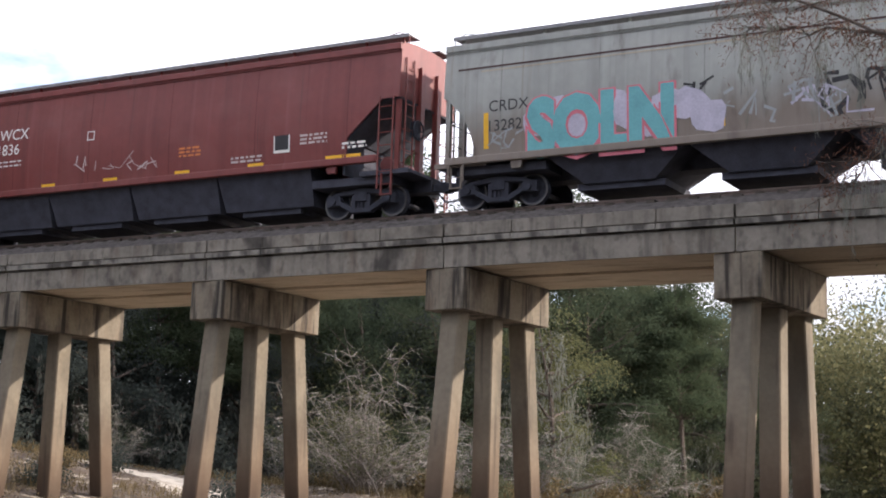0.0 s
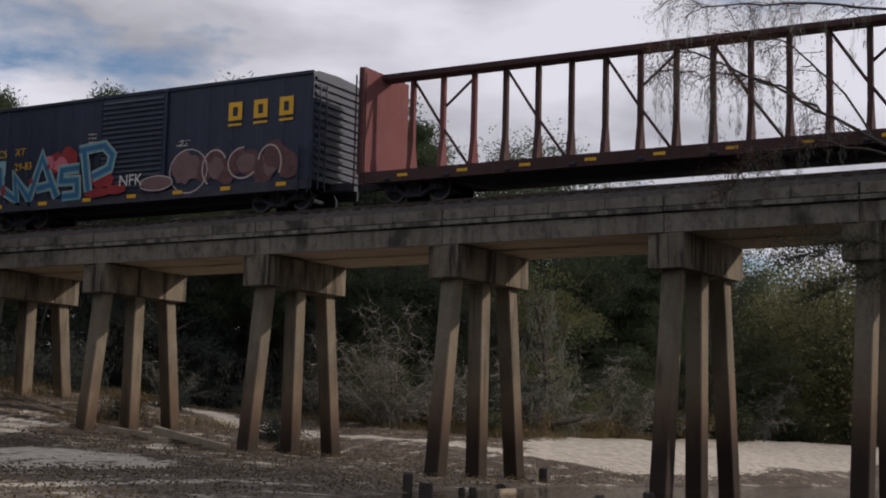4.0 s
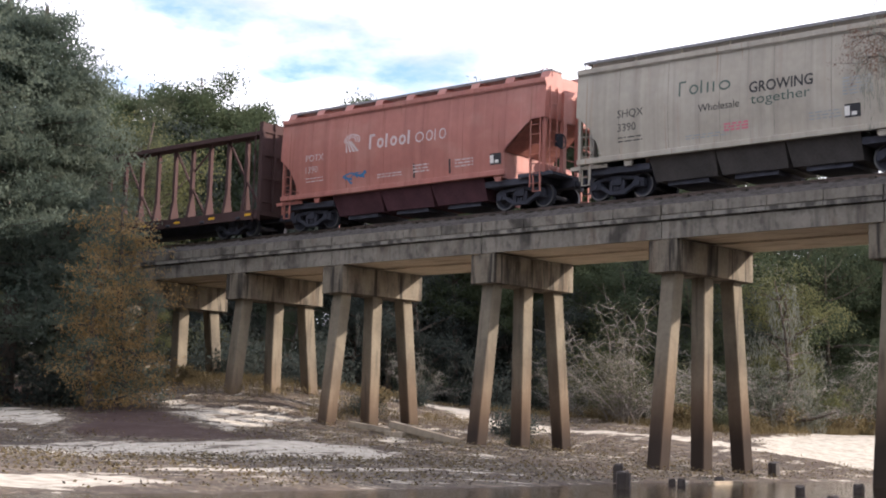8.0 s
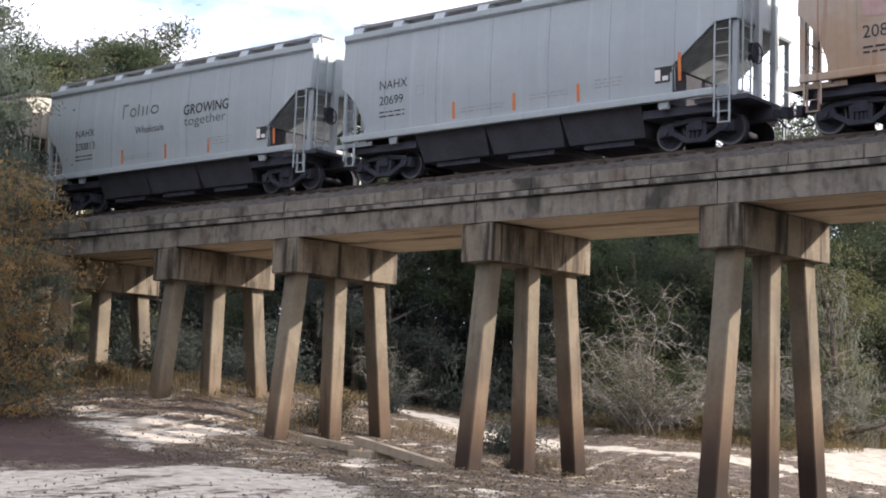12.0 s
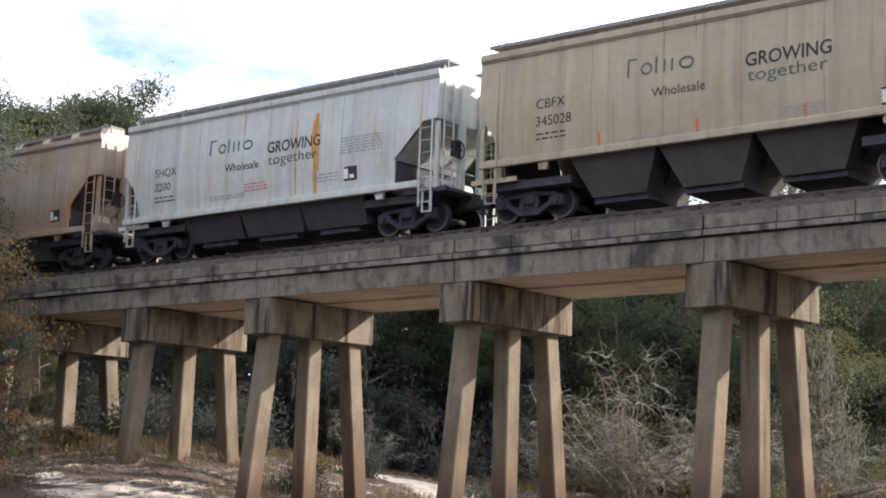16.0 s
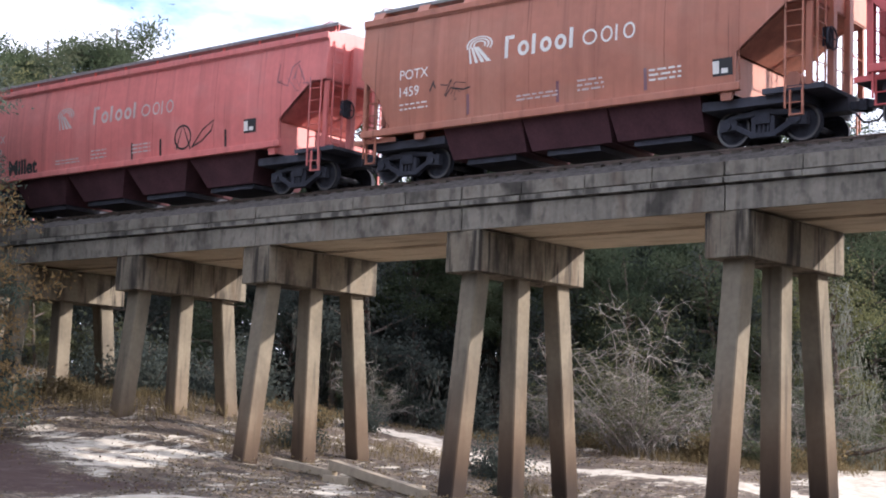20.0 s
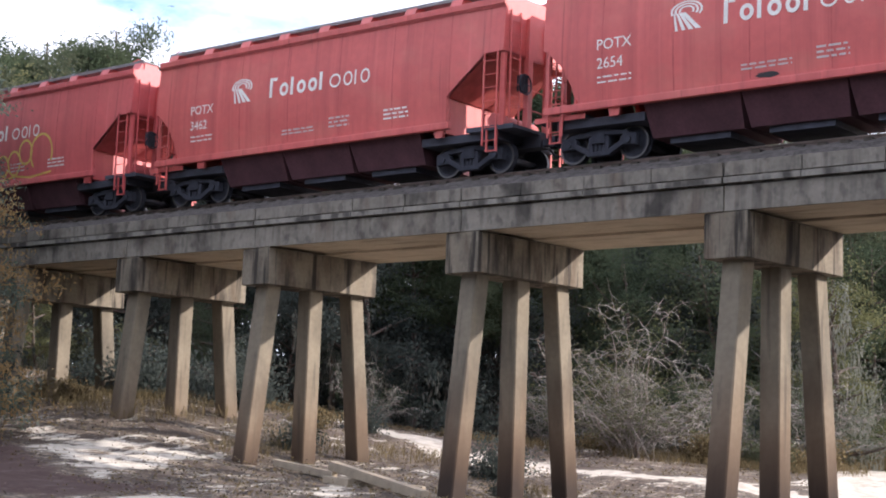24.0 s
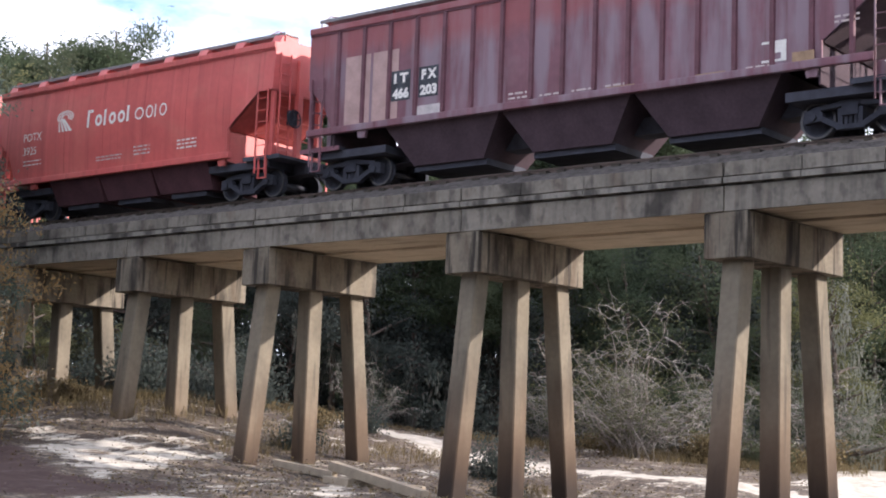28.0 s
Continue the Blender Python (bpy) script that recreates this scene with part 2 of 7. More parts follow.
PALE_BARK = mat("bare_twigs", (0.215, 0.198, 0.178), 0.95, 0, 0.3, 5, 0.4, 14)
TIMBER = mat("driftwood_beam", (0.30, 0.25, 0.185), 0.97, 0, 0.2, 4, 0.4, 20)
WET_WOOD = mat("wet_stump", (0.045, 0.035, 0.03), 0.6, 0, 0.3, 5, 0.5, 18)
# dark leaves carry the deep wood's shade and a blue haze in their colour
LEAF_DARK = leafy("leaves_in_shade", (0.048, 0.060, 0.056), (0.094, 0.106, 0.090), 0.6)
LEAF_MID = leafy("broad_leaves", (0.050, 0.070, 0.044), (0.105, 0.125, 0.076), 0.55)
# pale leaves carry the lit wood's sunlight in their colour
LEAF_LIGHT = leafy("leaves_in_sun", (0.062, 0.074, 0.046), (0.130, 0.135, 0.082), 0.58)
LEAF_YELLOW = leafy("yellowing_leaves", (0.090, 0.10, 0.050), (0.205, 0.205, 0.10), 0.58)
# brighter leaf copy: the sunlight is put into its colour
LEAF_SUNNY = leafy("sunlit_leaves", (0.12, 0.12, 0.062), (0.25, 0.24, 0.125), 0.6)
LEAF_RUST = leafy("rusty_needles", (0.24, 0.17, 0.08), (0.44, 0.30, 0.14), 0.55)
LEAF_CYP = leafy("cypress_needles", (0.080, 0.110, 0.092), (0.185, 0.210, 0.158), 0.52)
LEAF_PINE = leafy("pine_needles", (0.040, 0.060, 0.036), (0.105, 0.125, 0.070), 0.4)
LEAF_BRANCH = leafy("faded_red_needles", (0.11, 0.06, 0.045), (0.22, 0.115, 0.08), 0.35)
MOSS = leafy("grey_moss", (0.13, 0.138, 0.115), (0.23, 0.235, 0.20))
DRY_TWIG = leafy("dry_twigs", (0.20, 0.170, 0.13), (0.38, 0.33, 0.26), 0.1)
GRASS = leafy("dry_grass", (0.10, 0.08, 0.045), (0.24, 0.19, 0.105))

# water: dark, tannin brown, with small ripples
WATER = bpy.data.materials.new("river_water")
WATER.use_nodes = True
_n, _l = WATER.node_tree.nodes, WATER.node_tree.links
_b = _n["Principled BSDF"]
_b.inputs["Base Color"].default_value = (0.020, 0.014, 0.009, 1)
_b.inputs["Roughness"].default_value = 0.06
_b.inputs["IOR"].default_value = 1.33
_g, _mp, _no, _bp = _n.new("ShaderNodeNewGeometry"), _n.new("ShaderNodeMapping"), _n.new("ShaderNodeTexNoise"), _n.new("ShaderNodeBump")
_mp.inputs["Scale"].default_value = (1.2, 3.0, 1)
_no.inputs["Scale"].default_value, _no.inputs["Detail"].default_value = 1.6, 4
_bp.inputs["Strength"].default_value, _bp.inputs["Distance"].default_value = 0.3, 0.05
_l.new(_g.outputs["Position"], _mp.inputs["Vector"])
_l.new(_mp.outputs["Vector"], _no.inputs["Vector"])
_l.new(_no.outputs["Fac"], _bp.inputs["Height"])
_l.new(_bp.outputs["Normal"], _b.inputs["Normal"])

# ground: leaf litter and mud, with white sand where the sand attribute says so
GROUND = mat("river_bank", (0.108, 0.079, 0.055), 0.95, 0, 0.45, 0.9, 0.8, 6)
_n, _l = GROUND.node_tree.nodes, GROUND.node_tree.links
add_mask(GROUND, (0.045, 0.035, 0.028), 0.52, 0.7, (1, 1, 1), 0.7, 6, 0.8, True)
add_mask(GROUND, (0.22, 0.178, 0.135), 0.54, 0.64, (0.6, 1, 1), 2.4, 9, 0.8, True)
add_mask(GROUND, (0.03, 0.022, 0.018), 0.52, 0.59, (0.6, 1, 1), 4.6, 9, 0.85, True)
add_mask(GROUND, (0.30, 0.255, 0.195), 0.59, 0.64, (1, 1, 1), 11.0, 6, 0.8, True)
add_mask(GROUND, (0.022, 0.018, 0.016), 0.59, 0.64, (1, 1, 1), 15.0, 5, 0.9, True)
add_mask(GROUND, (0.060, 0.042, 0.032), 0.50, 0.60, (0.5, 1, 1), 0.9, 8, 0.75, True)
_b = _n["Principled BSDF"]
_src = _b.inputs["Base Color"].links[0].from_socket
_at, _g = _n.new("ShaderNodeAttribute"), _n.new("ShaderNodeNewGeometry")
_at.attribute_name = "sand"
_mp, _no, _ad, _mr, _mx = _n.new("ShaderNodeMapping"), _n.new("ShaderNodeTexNoise"), _n.new("ShaderNodeMath"), _n.new("ShaderNodeMapRange"), _n.new("ShaderNodeMix")
_mp.inputs["Scale"].default_value = (1.0, 0.45, 1.0)
_mp.inputs["Rotation"].default_value = (0, 0, radians(-20))
_no.inputs["Scale"].default_value, _no.inputs["Detail"].default_value = 1.1, 10
_no.inputs["Roughness"].default_value = 0.78
_ad.operation = "MULTIPLY_ADD"
_ad.inputs[1].default_value = 1.9
_mr.inputs["From Min"].default_value, _mr.inputs["From Max"].default_value = 1.42, 1.48
_mx.data_type = "RGBA"
_sand = _n.new("ShaderNodeValToRGB")
_sn = _n.new("ShaderNodeTexNoise")
_sn.inputs["Scale"].default_value, _sn.inputs["Detail"].default_value = 3.0, 6
_sand.color_ramp.elements[0].position, _sand.color_ramp.elements[1].position = 0.3, 0.65
_sand.color_ramp.elements[0].color, _sand.color_ramp.elements[1].color = (0.31, 0.275, 0.22, 1), (0.56, 0.505, 0.42, 1)
_l.new(_g.outputs["Position"], _mp.inputs["Vector"])
_l.new(_mp.outputs["Vector"], _no.inputs["Vector"])
_l.new(_g.outputs["Position"], _sn.inputs["Vector"])
_l.new(_sn.outputs["Fac"], _sand.inputs["Fac"])
_l.new(_at.outputs["Fac"], _ad.inputs[2])
_l.new(_no.outputs["Fac"], _ad.inputs[0])
_l.new(_ad.outputs[0], _mr.inputs["Value"])
_l.new(_mr.outputs["Result"], _mx.inputs["Factor"])
_l.new(_src, _mx.inputs["A"])
_l.new(_sand.outputs["Color"], _mx.inputs["B"])
# darker red-brown ground inside one outline, with a ragged rim
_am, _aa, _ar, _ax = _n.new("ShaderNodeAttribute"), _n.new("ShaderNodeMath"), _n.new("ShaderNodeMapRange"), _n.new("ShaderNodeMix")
_am.attribute_name = "dark_red_brown"
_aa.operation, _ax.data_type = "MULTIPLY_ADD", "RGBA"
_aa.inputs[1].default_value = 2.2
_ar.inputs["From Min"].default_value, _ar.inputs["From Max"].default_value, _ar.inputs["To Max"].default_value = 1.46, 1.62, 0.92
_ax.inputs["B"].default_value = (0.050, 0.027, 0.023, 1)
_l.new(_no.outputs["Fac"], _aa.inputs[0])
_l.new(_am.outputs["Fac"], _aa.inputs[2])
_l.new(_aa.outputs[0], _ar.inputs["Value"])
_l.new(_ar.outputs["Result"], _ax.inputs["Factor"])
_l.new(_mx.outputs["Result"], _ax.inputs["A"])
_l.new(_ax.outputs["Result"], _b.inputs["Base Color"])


# ---- mesh helpers ----
class Geo:
    """Collects corners and faces of one mesh."""

    def __init__(self):
        self.v, self.f = [], []

    def add(self, verts, faces):
        k = len(self.v)
        self.v += [tuple(p) for p in verts]
        self.f += [tuple(i + k for i in q) for q in faces]
        return self

    def box(self, x0, x1, y0, y1, z0, z1):
        return self.add([(x0, y0, z0), (x1, y0, z0), (x1, y1, z0), (x0, y1, z0), (x0, y0, z1), (x1, y0, z1), (x1, y1, z1), (x0, y1, z1)],
                        [(0, 3, 2, 1), (4, 5, 6, 7), (0, 1, 5, 4), (1, 2, 6, 5), (2, 3, 7, 6), (3, 0, 4, 7)])

    def prism(self, poly, axis, a, b):
        """A flat outline pushed along an axis (x: outline in y, z; y: outline in x, z; z: outline in x, y)."""
        n = len(poly)

        def at(p, s):
            return (s, p[0], p[1]) if axis == "x" else (p[0], s, p[1]) if axis == "y" else (p[0], p[1], s)
        vs = [at(p, a) for p in poly] + [at(p, b) for p in poly]
        fs = [tuple(range(n))[::-1], tuple(range(n, 2 * n))] + [(i, (i + 1) % n, n + (i + 1) % n, n + i) for i in range(n)]
        return self.add(vs, fs)

    def tube(self, pts, radii, n=6):
        """A round bar along points, with a radius at each."""
        pts = [Vector(p) for p in pts]
        rings = []
        for i, p in enumerate(pts):
            d = (pts[min(i + 1, len(pts) - 1)] - pts[max(i - 1, 0)]).normalized()
            s = d.cross(Vector((0.31, 0.2, 0.93)))
            if s.length < 0.05:
                s = d.cross(Vector((1, 0, 0)))
            s.normalize()
            u = d.cross(s)
            r = radii[i] if isinstance(radii, (list, tuple)) else radii
            rings += [p + (s * math.cos(a) + u * math.sin(a)) * r for a in [2 * math.pi * k / n for k in range(n)]]
        fs = []
        for i in range(len(pts) - 1):
            for k in range(n):
                a, b = i * n + k, i * n + (k + 1) % n
                fs.append((a, b, b + n, a + n))
        fs += [tuple(range(n))[::-1], tuple(range((len(pts) - 1) * n, len(pts) * n))]
        return self.add(rings, fs)

    def disc(self, cx, cy, cz, r, y0, y1, n=20):
        """A round plate with its axle along y."""
        return self.prism([(cx + r * math.cos(2 * math.pi * k / n), cz + r * math.sin(2 * math.pi * k / n)) for k in range(n)], "y", cy + y0, cy + y1)

    def mesh(self, name, material, smooth=0.0, bevel=0.0):
        me = bpy.data.meshes.new(name)
        me.from_pydata(self.v, [], self.f)
        if bevel or smooth >= 0:
            bm = bmesh.new()
            bm.from_mesh(me)
            bmesh.ops.recalc_face_normals(bm, faces=bm.faces)
            if bevel:
                bmesh.ops.bevel(bm, geom=[e for e in bm.edges if e.is_manifold and e.calc_face_angle(0) > 0.5], offset=bevel, segments=2, affect="EDGES", profile=0.6)
            bm.to_mesh(me)
            bm.free()
        if smooth > 0:
            me.shade_smooth()
            me.set_sharp_from_angle(angle=radians(smooth))
        me.materials.append(material)
        return me


def part(name, geo, material, parent, label="", smooth=0.0, bevel=0.0, at=None):
    """Links one mesh under a thing or a part."""
    me = geo.mesh(name, material, smooth, bevel) if isinstance(geo, Geo) else geo
    ob = new(name, me)
    ob.parent = parent
    if at is not None:
        ob.matrix_basis = at
    if label:
        ob["label"] = label
    return ob


def thing(name, label, category, group="", kind="", at=None):
    ob = new(name)
    ob.empty_display_size = 0.2
    if at is not None:
        ob.matrix_basis = at
    return tagged(ob, label, category, group, kind)


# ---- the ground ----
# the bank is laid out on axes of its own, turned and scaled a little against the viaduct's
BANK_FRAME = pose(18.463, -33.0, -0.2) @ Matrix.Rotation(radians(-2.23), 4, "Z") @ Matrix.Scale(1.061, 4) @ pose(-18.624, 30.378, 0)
BANK_KINDS = ("ground", "oak_tree", "broadleaf_tree", "bare_tree", "pine_tree", "cypress_tree", "bare_shrub", "bush", "far_wood", "bend_wood", "near_wood",
              "wooden_stump", "timber_beam", "pale_twigs", "fallen_leaves", "dead_leaves", "pebbles", "dry_grass")
TRACK_Y, RAIL_Z = 2.2, 9.32
SHORE = [(2.7, -0.5), (3.6, -6), (5.0, -11), (6.7, -17), (7.8, -23), (7.6, -33), (1.9, 5), (1.7, 9.5), (4, 20), (5, 31)]
BANK = [(-12, -14, 0.55), (-18, -9.6, 1.45), (-24, -6, 2.1), (-32, -2, 2.9), (-7.6, 0.5, 0.85), (-8, 3.5, 0.85), (-15, 0, 1.65), (-15, 4, 1.75),
        (-21, 0, 2.9), (-21, 4, 3.1), (-27, 2, 3.3), (-36, 2, 4.6), (-15, 8.5, 1.85), (-9, 8, 1.35), (-3, 12, 0.95), (-0.5, 9, 0.35)]
BACK = [(1, 25, 0.8), (2, 45, 1.7), (-12, 14, 1.9), (-10, 27, 2.0), (-25, 20, 2.6), (-40, 40, 3.0), (-10, 60, 2.3), (20, 62, 1.6), (-60, -40, 3.0), (-80, 0, 4.0),
        (-60, 80, 3.0), (0, 120, 2.5), (80, 120, 2.2), (-18, -30, 0.9), (-25, -60, 1.5)]
BED = [(8, 15, -0.5), (12, 30, -0.8), (10.5, 0, -1.0), (12.5, -10, -1.1), (20, -20, -1.6), (30, -40, -1.6), (16, -26, -0.9), (60, 0, -1.6), (60, 50, -0.8), (90, -40, -1.6), (0, -70, -1.5)]
_pts = np.array([(x, y, 0.0) for x, y in SHORE] + BANK + BACK + BED)


def _kernel(a, b):
    r2 = ((a[:, None, :] - b[None, :, :]) ** 2).sum(-1)
    return np.sqrt(r2 + 9.0)


_k = _kernel(_pts[:, :2], _pts[:, :2]) + np.eye(len(_pts)) * 0.02
_w = np.linalg.solve(_k, _pts[:, 2] - 1.0)


def ground_z(x, y):
    """Height of the ground: a soft surface through the shore, the banks and the river bed, level far away."""
    x, y = np.atleast_1d(np.asarray(x, float)), np.atleast_1d(np.asarray(y, float))
    q = np.stack([np.clip(x, -110, 120), np.clip(y, -90, 150)], 1)
    z = 1.0 + np.concatenate([_kernel(q[i:i + 4000], _pts[:, :2]) @ _w for i in range(0, len(q), 4000)])
    far = np.clip((np.hypot(x, y) - 90) / 120, 0, 1)
    z = z * (1 - far) + np.where(z > 0, 2.2, -1.5) * far
    z = np.clip(z, -2.2, 5.0)
    # railway embankment beyond both ends of the viaduct
    f = BANK_FRAME
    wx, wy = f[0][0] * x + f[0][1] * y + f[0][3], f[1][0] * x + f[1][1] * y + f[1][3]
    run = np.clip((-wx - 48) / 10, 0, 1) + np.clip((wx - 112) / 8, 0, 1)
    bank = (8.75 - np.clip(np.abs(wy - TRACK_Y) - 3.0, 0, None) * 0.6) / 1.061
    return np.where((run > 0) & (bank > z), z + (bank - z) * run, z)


def gz(x, y):
    return float(ground_z(x, y)[0])


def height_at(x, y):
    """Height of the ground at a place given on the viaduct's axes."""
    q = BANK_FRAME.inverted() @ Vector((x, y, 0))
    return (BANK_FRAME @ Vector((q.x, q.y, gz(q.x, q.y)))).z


def dist_to_line(x, y, line):
    best = np.full(x.shape, 1e9)
    for (ax, ay), (bx, by) in zip(line, line[1:]):
        dx, dy = bx - ax, by - ay
        s = np.clip(((x - ax) * dx + (y - ay) * dy) / (dx * dx + dy * dy), 0, 1)
        best = np.minimum(best, np.hypot(x - ax - s * dx, y - ay - s * dy))
    return best


SAND_TRACK = [(-21, 10.5), (-14.5, 9.0), (-9, 9.2), (-4.5, 10.8), (-1.5, 12.5)]
BEACH = [(-6.5, 15.5), (-3.0, 11.0), (0.5, 12.0), (1.8, 17), (2.0, 30), (3, 44), (-4, 44), (-8, 40), (-8.5, 28), (-7.5, 20)]
UPPER_DRIFT = [(-25.5, -1.8), (-21.6, -3.8), (-20.1, -3.9), (-17.1, -5.9), (-15.9, -6.0), (-13.2, -7.2), (-12.3, -7.3), (-12.0, -6.4), (-13.4, -4.5), (-14.4, -2.4), (-14.8, -0.2), (-16.4, -1.4), (-17.9, -2.4), (-19.3, -2.8), (-21.5, -3.0), (-25.5, -1.0)]
SIDE_DRIFT = [(-24.5, -8.2), (-21.5, -7.9), (-16.8, -9.7), (-15.2, -11.4), (-16.0, -12.1), (-17.5, -12.6), (-24.5, -11.5)]
LOWER_DRIFT = [(-12.5, -16.5), (-12.9, -12.8), (-13.4, -11.7), (-11.0, -10.7), (-10.0, -8.8), (-9.7, -6.3), (-7.6, -6.1), (-5.5, -6.0), (-3.6, -6.9), (-1.4, -9.8), (-2.2, -12.0), (-2.7, -14.8), (-1.8, -17.6), (0.5, -20.6), (-2.5, -19.8), (-6.0, -19.3), (-9.5, -18.6)]
SHORE_DRIFT = [(4.0, -27.5), (5.0, -24.9), (5.4, -23.3), (6.2, -22.8), (7.0, -22.6), (7.6, -24.5), (7.7, -26.0), (7.6, -28.5)]
STREAKS = [[(4.4, -22.0), (3.6, -18.6), (2.5, -13.6), (3.1, -10.6)], [(-10.8, -0.3), (-9.6, -2.0), (-7.4, -4.2)]]
DARK_RED_BROWN = [(-34, -2.0), (-27.0, -2.4), (-21.2, -4.1), (-16.9, -6.1), (-13.0, -7.5), (-12.0, -6.7), (-11.0, -5.4), (-10.5, -6.3), (-10.2, -8.0), (-10.3, -9.7), (-12.3, -11.1), (-14.2, -11.5), (-16.6, -9.5), (-21.0, -7.7), (-24.2, -7.6), (-34, -8)]


def inside(x, y, loop, soft):
    """1 well inside an outline on the ground, 0 outside, with a soft rim."""
    d = dist_to_line(x, y, loop + loop[:1])
    hit = np.zeros(x.shape, bool)
    for (ax, ay), (bx, by) in zip(loop, loop[1:] + loop[:1]):
        if ay != by:
            hit ^= ((ay > y) != (by > y)) & (x < (bx - ax) * (y - ay) / (by - ay) + ax)
    return np.clip(np.where(hit, 0.5 + d / soft, 0.5 - d / soft), 0, 1)


def sand_share(x, y):
    """Where white sand lies: the track behind the piers, the beach at the bend and drifts on the near bank."""
    track = np.clip(1.3 - dist_to_line(x, y, SAND_TRACK) / 1.5, 0, 1) * 0.72
    parts = [inside(x, y, BEACH, 1.6) * 0.85, inside(x, y, UPPER_DRIFT, 1.6) * 0.60, inside(x, y, SIDE_DRIFT, 1.6) * 0.59, inside(x, y, LOWER_DRIFT, 1.7) * 0.60, inside(x, y, SHORE_DRIFT, 1.4) * 0.65]
    parts += [np.clip(1.3 - dist_to_line(x, y, q) / 0.7, 0, 1) * 0.60 for q in STREAKS]
    return np.maximum.reduce([track, np.where((y < -1) & (x < -3), 0.36, 0.35)] + parts)


def build_ground():
    def steps(fine0, fine1, step, far):
        mid = list(np.arange(fine0, fine1 + 1e-6, step))
        lo, hi, g = [], [], step
        a, b = fine0, fine1
        while a > -far or b < far:
            g *= 1.25
            a, b = a - g, b + g
            lo.insert(0, max(a, -far))
            hi.append(min(b, far))
        return np.array(sorted(set(lo + mid + hi)))
    xs, ys = steps(-42, 14, 0.3, 2500), steps(-28, 34, 0.3, 2500)
    gx, gy = np.meshgrid(xs, ys)
    x, y = gx.ravel(), gy.ravel()
    z = ground_z(x, y)
    near = np.clip(1 - np.hypot(x + 8, y - 3) / 60, 0, 1)
    rough = np.array([noise.noise((a * 0.55, b * 0.55, 0.3)) * 0.10 + noise.noise((a * 1.7, b * 1.7, 5.0)) * 0.05 + noise.noise((a * 0.16, b * 0.16, 2.0)) * 0.18
                      if n > 0 else 0.0 for a, b, n in zip(x, y, near)])
    z = z + rough * np.where(z > 0, np.clip(z * 1.2, 0.25, 1), 0.5) * np.where(near > 0, 1, 0)
    nx, ny = len(xs), len(ys)
    i = np.arange(nx * ny).reshape(ny, nx)
    faces = np.stack([i[:-1, :-1], i[:-1, 1:], i[1:, 1:], i[1:, :-1]], -1).reshape(-1, 4)
    me = bpy.data.meshes.new("ground")
    me.from_pydata(np.stack([x, y, z], 1).tolist(), [], faces.tolist())
    me.shade_smooth()
    at = me.attributes.new("sand", "FLOAT", "POINT")
    at.data.foreach_set("value", sand_share(x, y).astype(np.float32))
    at = me.attributes.new("dark_red_brown", "FLOAT", "POINT")
    at.data.foreach_set("value", (inside(x, y, DARK_RED_BROWN, 1.4) * 0.84).astype(np.float32))
    me.materials.append(GROUND)
    tagged(new("ground", me), "brown leaf-littered river bank with drifts of white sand", "ground", kind="structure")


build_ground()
water = Geo().add([(-400, -2500, -0.2), (2500, -2500, -0.2), (2500, 2500, -0.2), (-400, 2500, -0.2)], [(0, 1, 2, 3)])
tagged(new("water", water.mesh("water", WATER, -1)), "dark still tannin-brown river water", "water", kind="structure")


# ---- the viaduct ----
PIER_X = [-45.6, -39.4, -33.4, -27.2, -20.98, -15.24, -7.62, 0.0, 7.72, 13.6] + [21.2 + 7.62 * i for i in range(13)]
CAP_Z0, CAP_Z1, DECK_Y1 = 6.49, 7.56, 4.38


def column_geo(y, lean, bottom):
    g, h = Geo(), 0.27
    c = 0.035
    sec = [(-h + c, -h), (h - c, -h), (h, -h + c), (h, h - c), (h - c, h), (-h + c, h), (-h, h - c), (-h, -h + c)]
    n = len(sec)
    vs = []
    for z in (bottom, CAP_Z0 + 0.01):
        off = y + lean * (CAP_Z0 - z)
        vs += [(a, b + off, z) for a, b in sec]
    g.add(vs, [tuple(range(n))[::-1], tuple(range(n, 2 * n))] + [(i, (i + 1) % n, n + (i + 1) % n, n + i) for i in range(n)])
    return g


def pier(x):
    p = thing("bridge_pier", "weathered concrete trestle pier, three battered piles under a stained cap", "bridge pier", "viaduct piers", at=pose(x - 0.16, 0, 0, 0, 0, -4.5))
    g = Geo().box(-0.585, 0.585, 0, 4.34, CAP_Z0, CAP_Z1)
    part("cap", g, CAP, p, "rain-streaked concrete pier cap", bevel=0.03)
    base = min(height_at(x, y) for y in (-0.2, 2.2, 4.6)) - 0.9
    for y, lean in ((0.55, -0.112), (2.2, 0.0), (3.85, 0.112)):
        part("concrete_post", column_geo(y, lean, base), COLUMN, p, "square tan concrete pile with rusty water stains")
    # dowel holes high on the piles
    for y in (0.55, 2.2):
        part("dowel_hole", Geo().disc(0.1, y - 0.25, 5.9, 0.03, 0, 0.03, 10), TRUCK, p)
    return p


for _x in PIER_X:
    pier(_x)


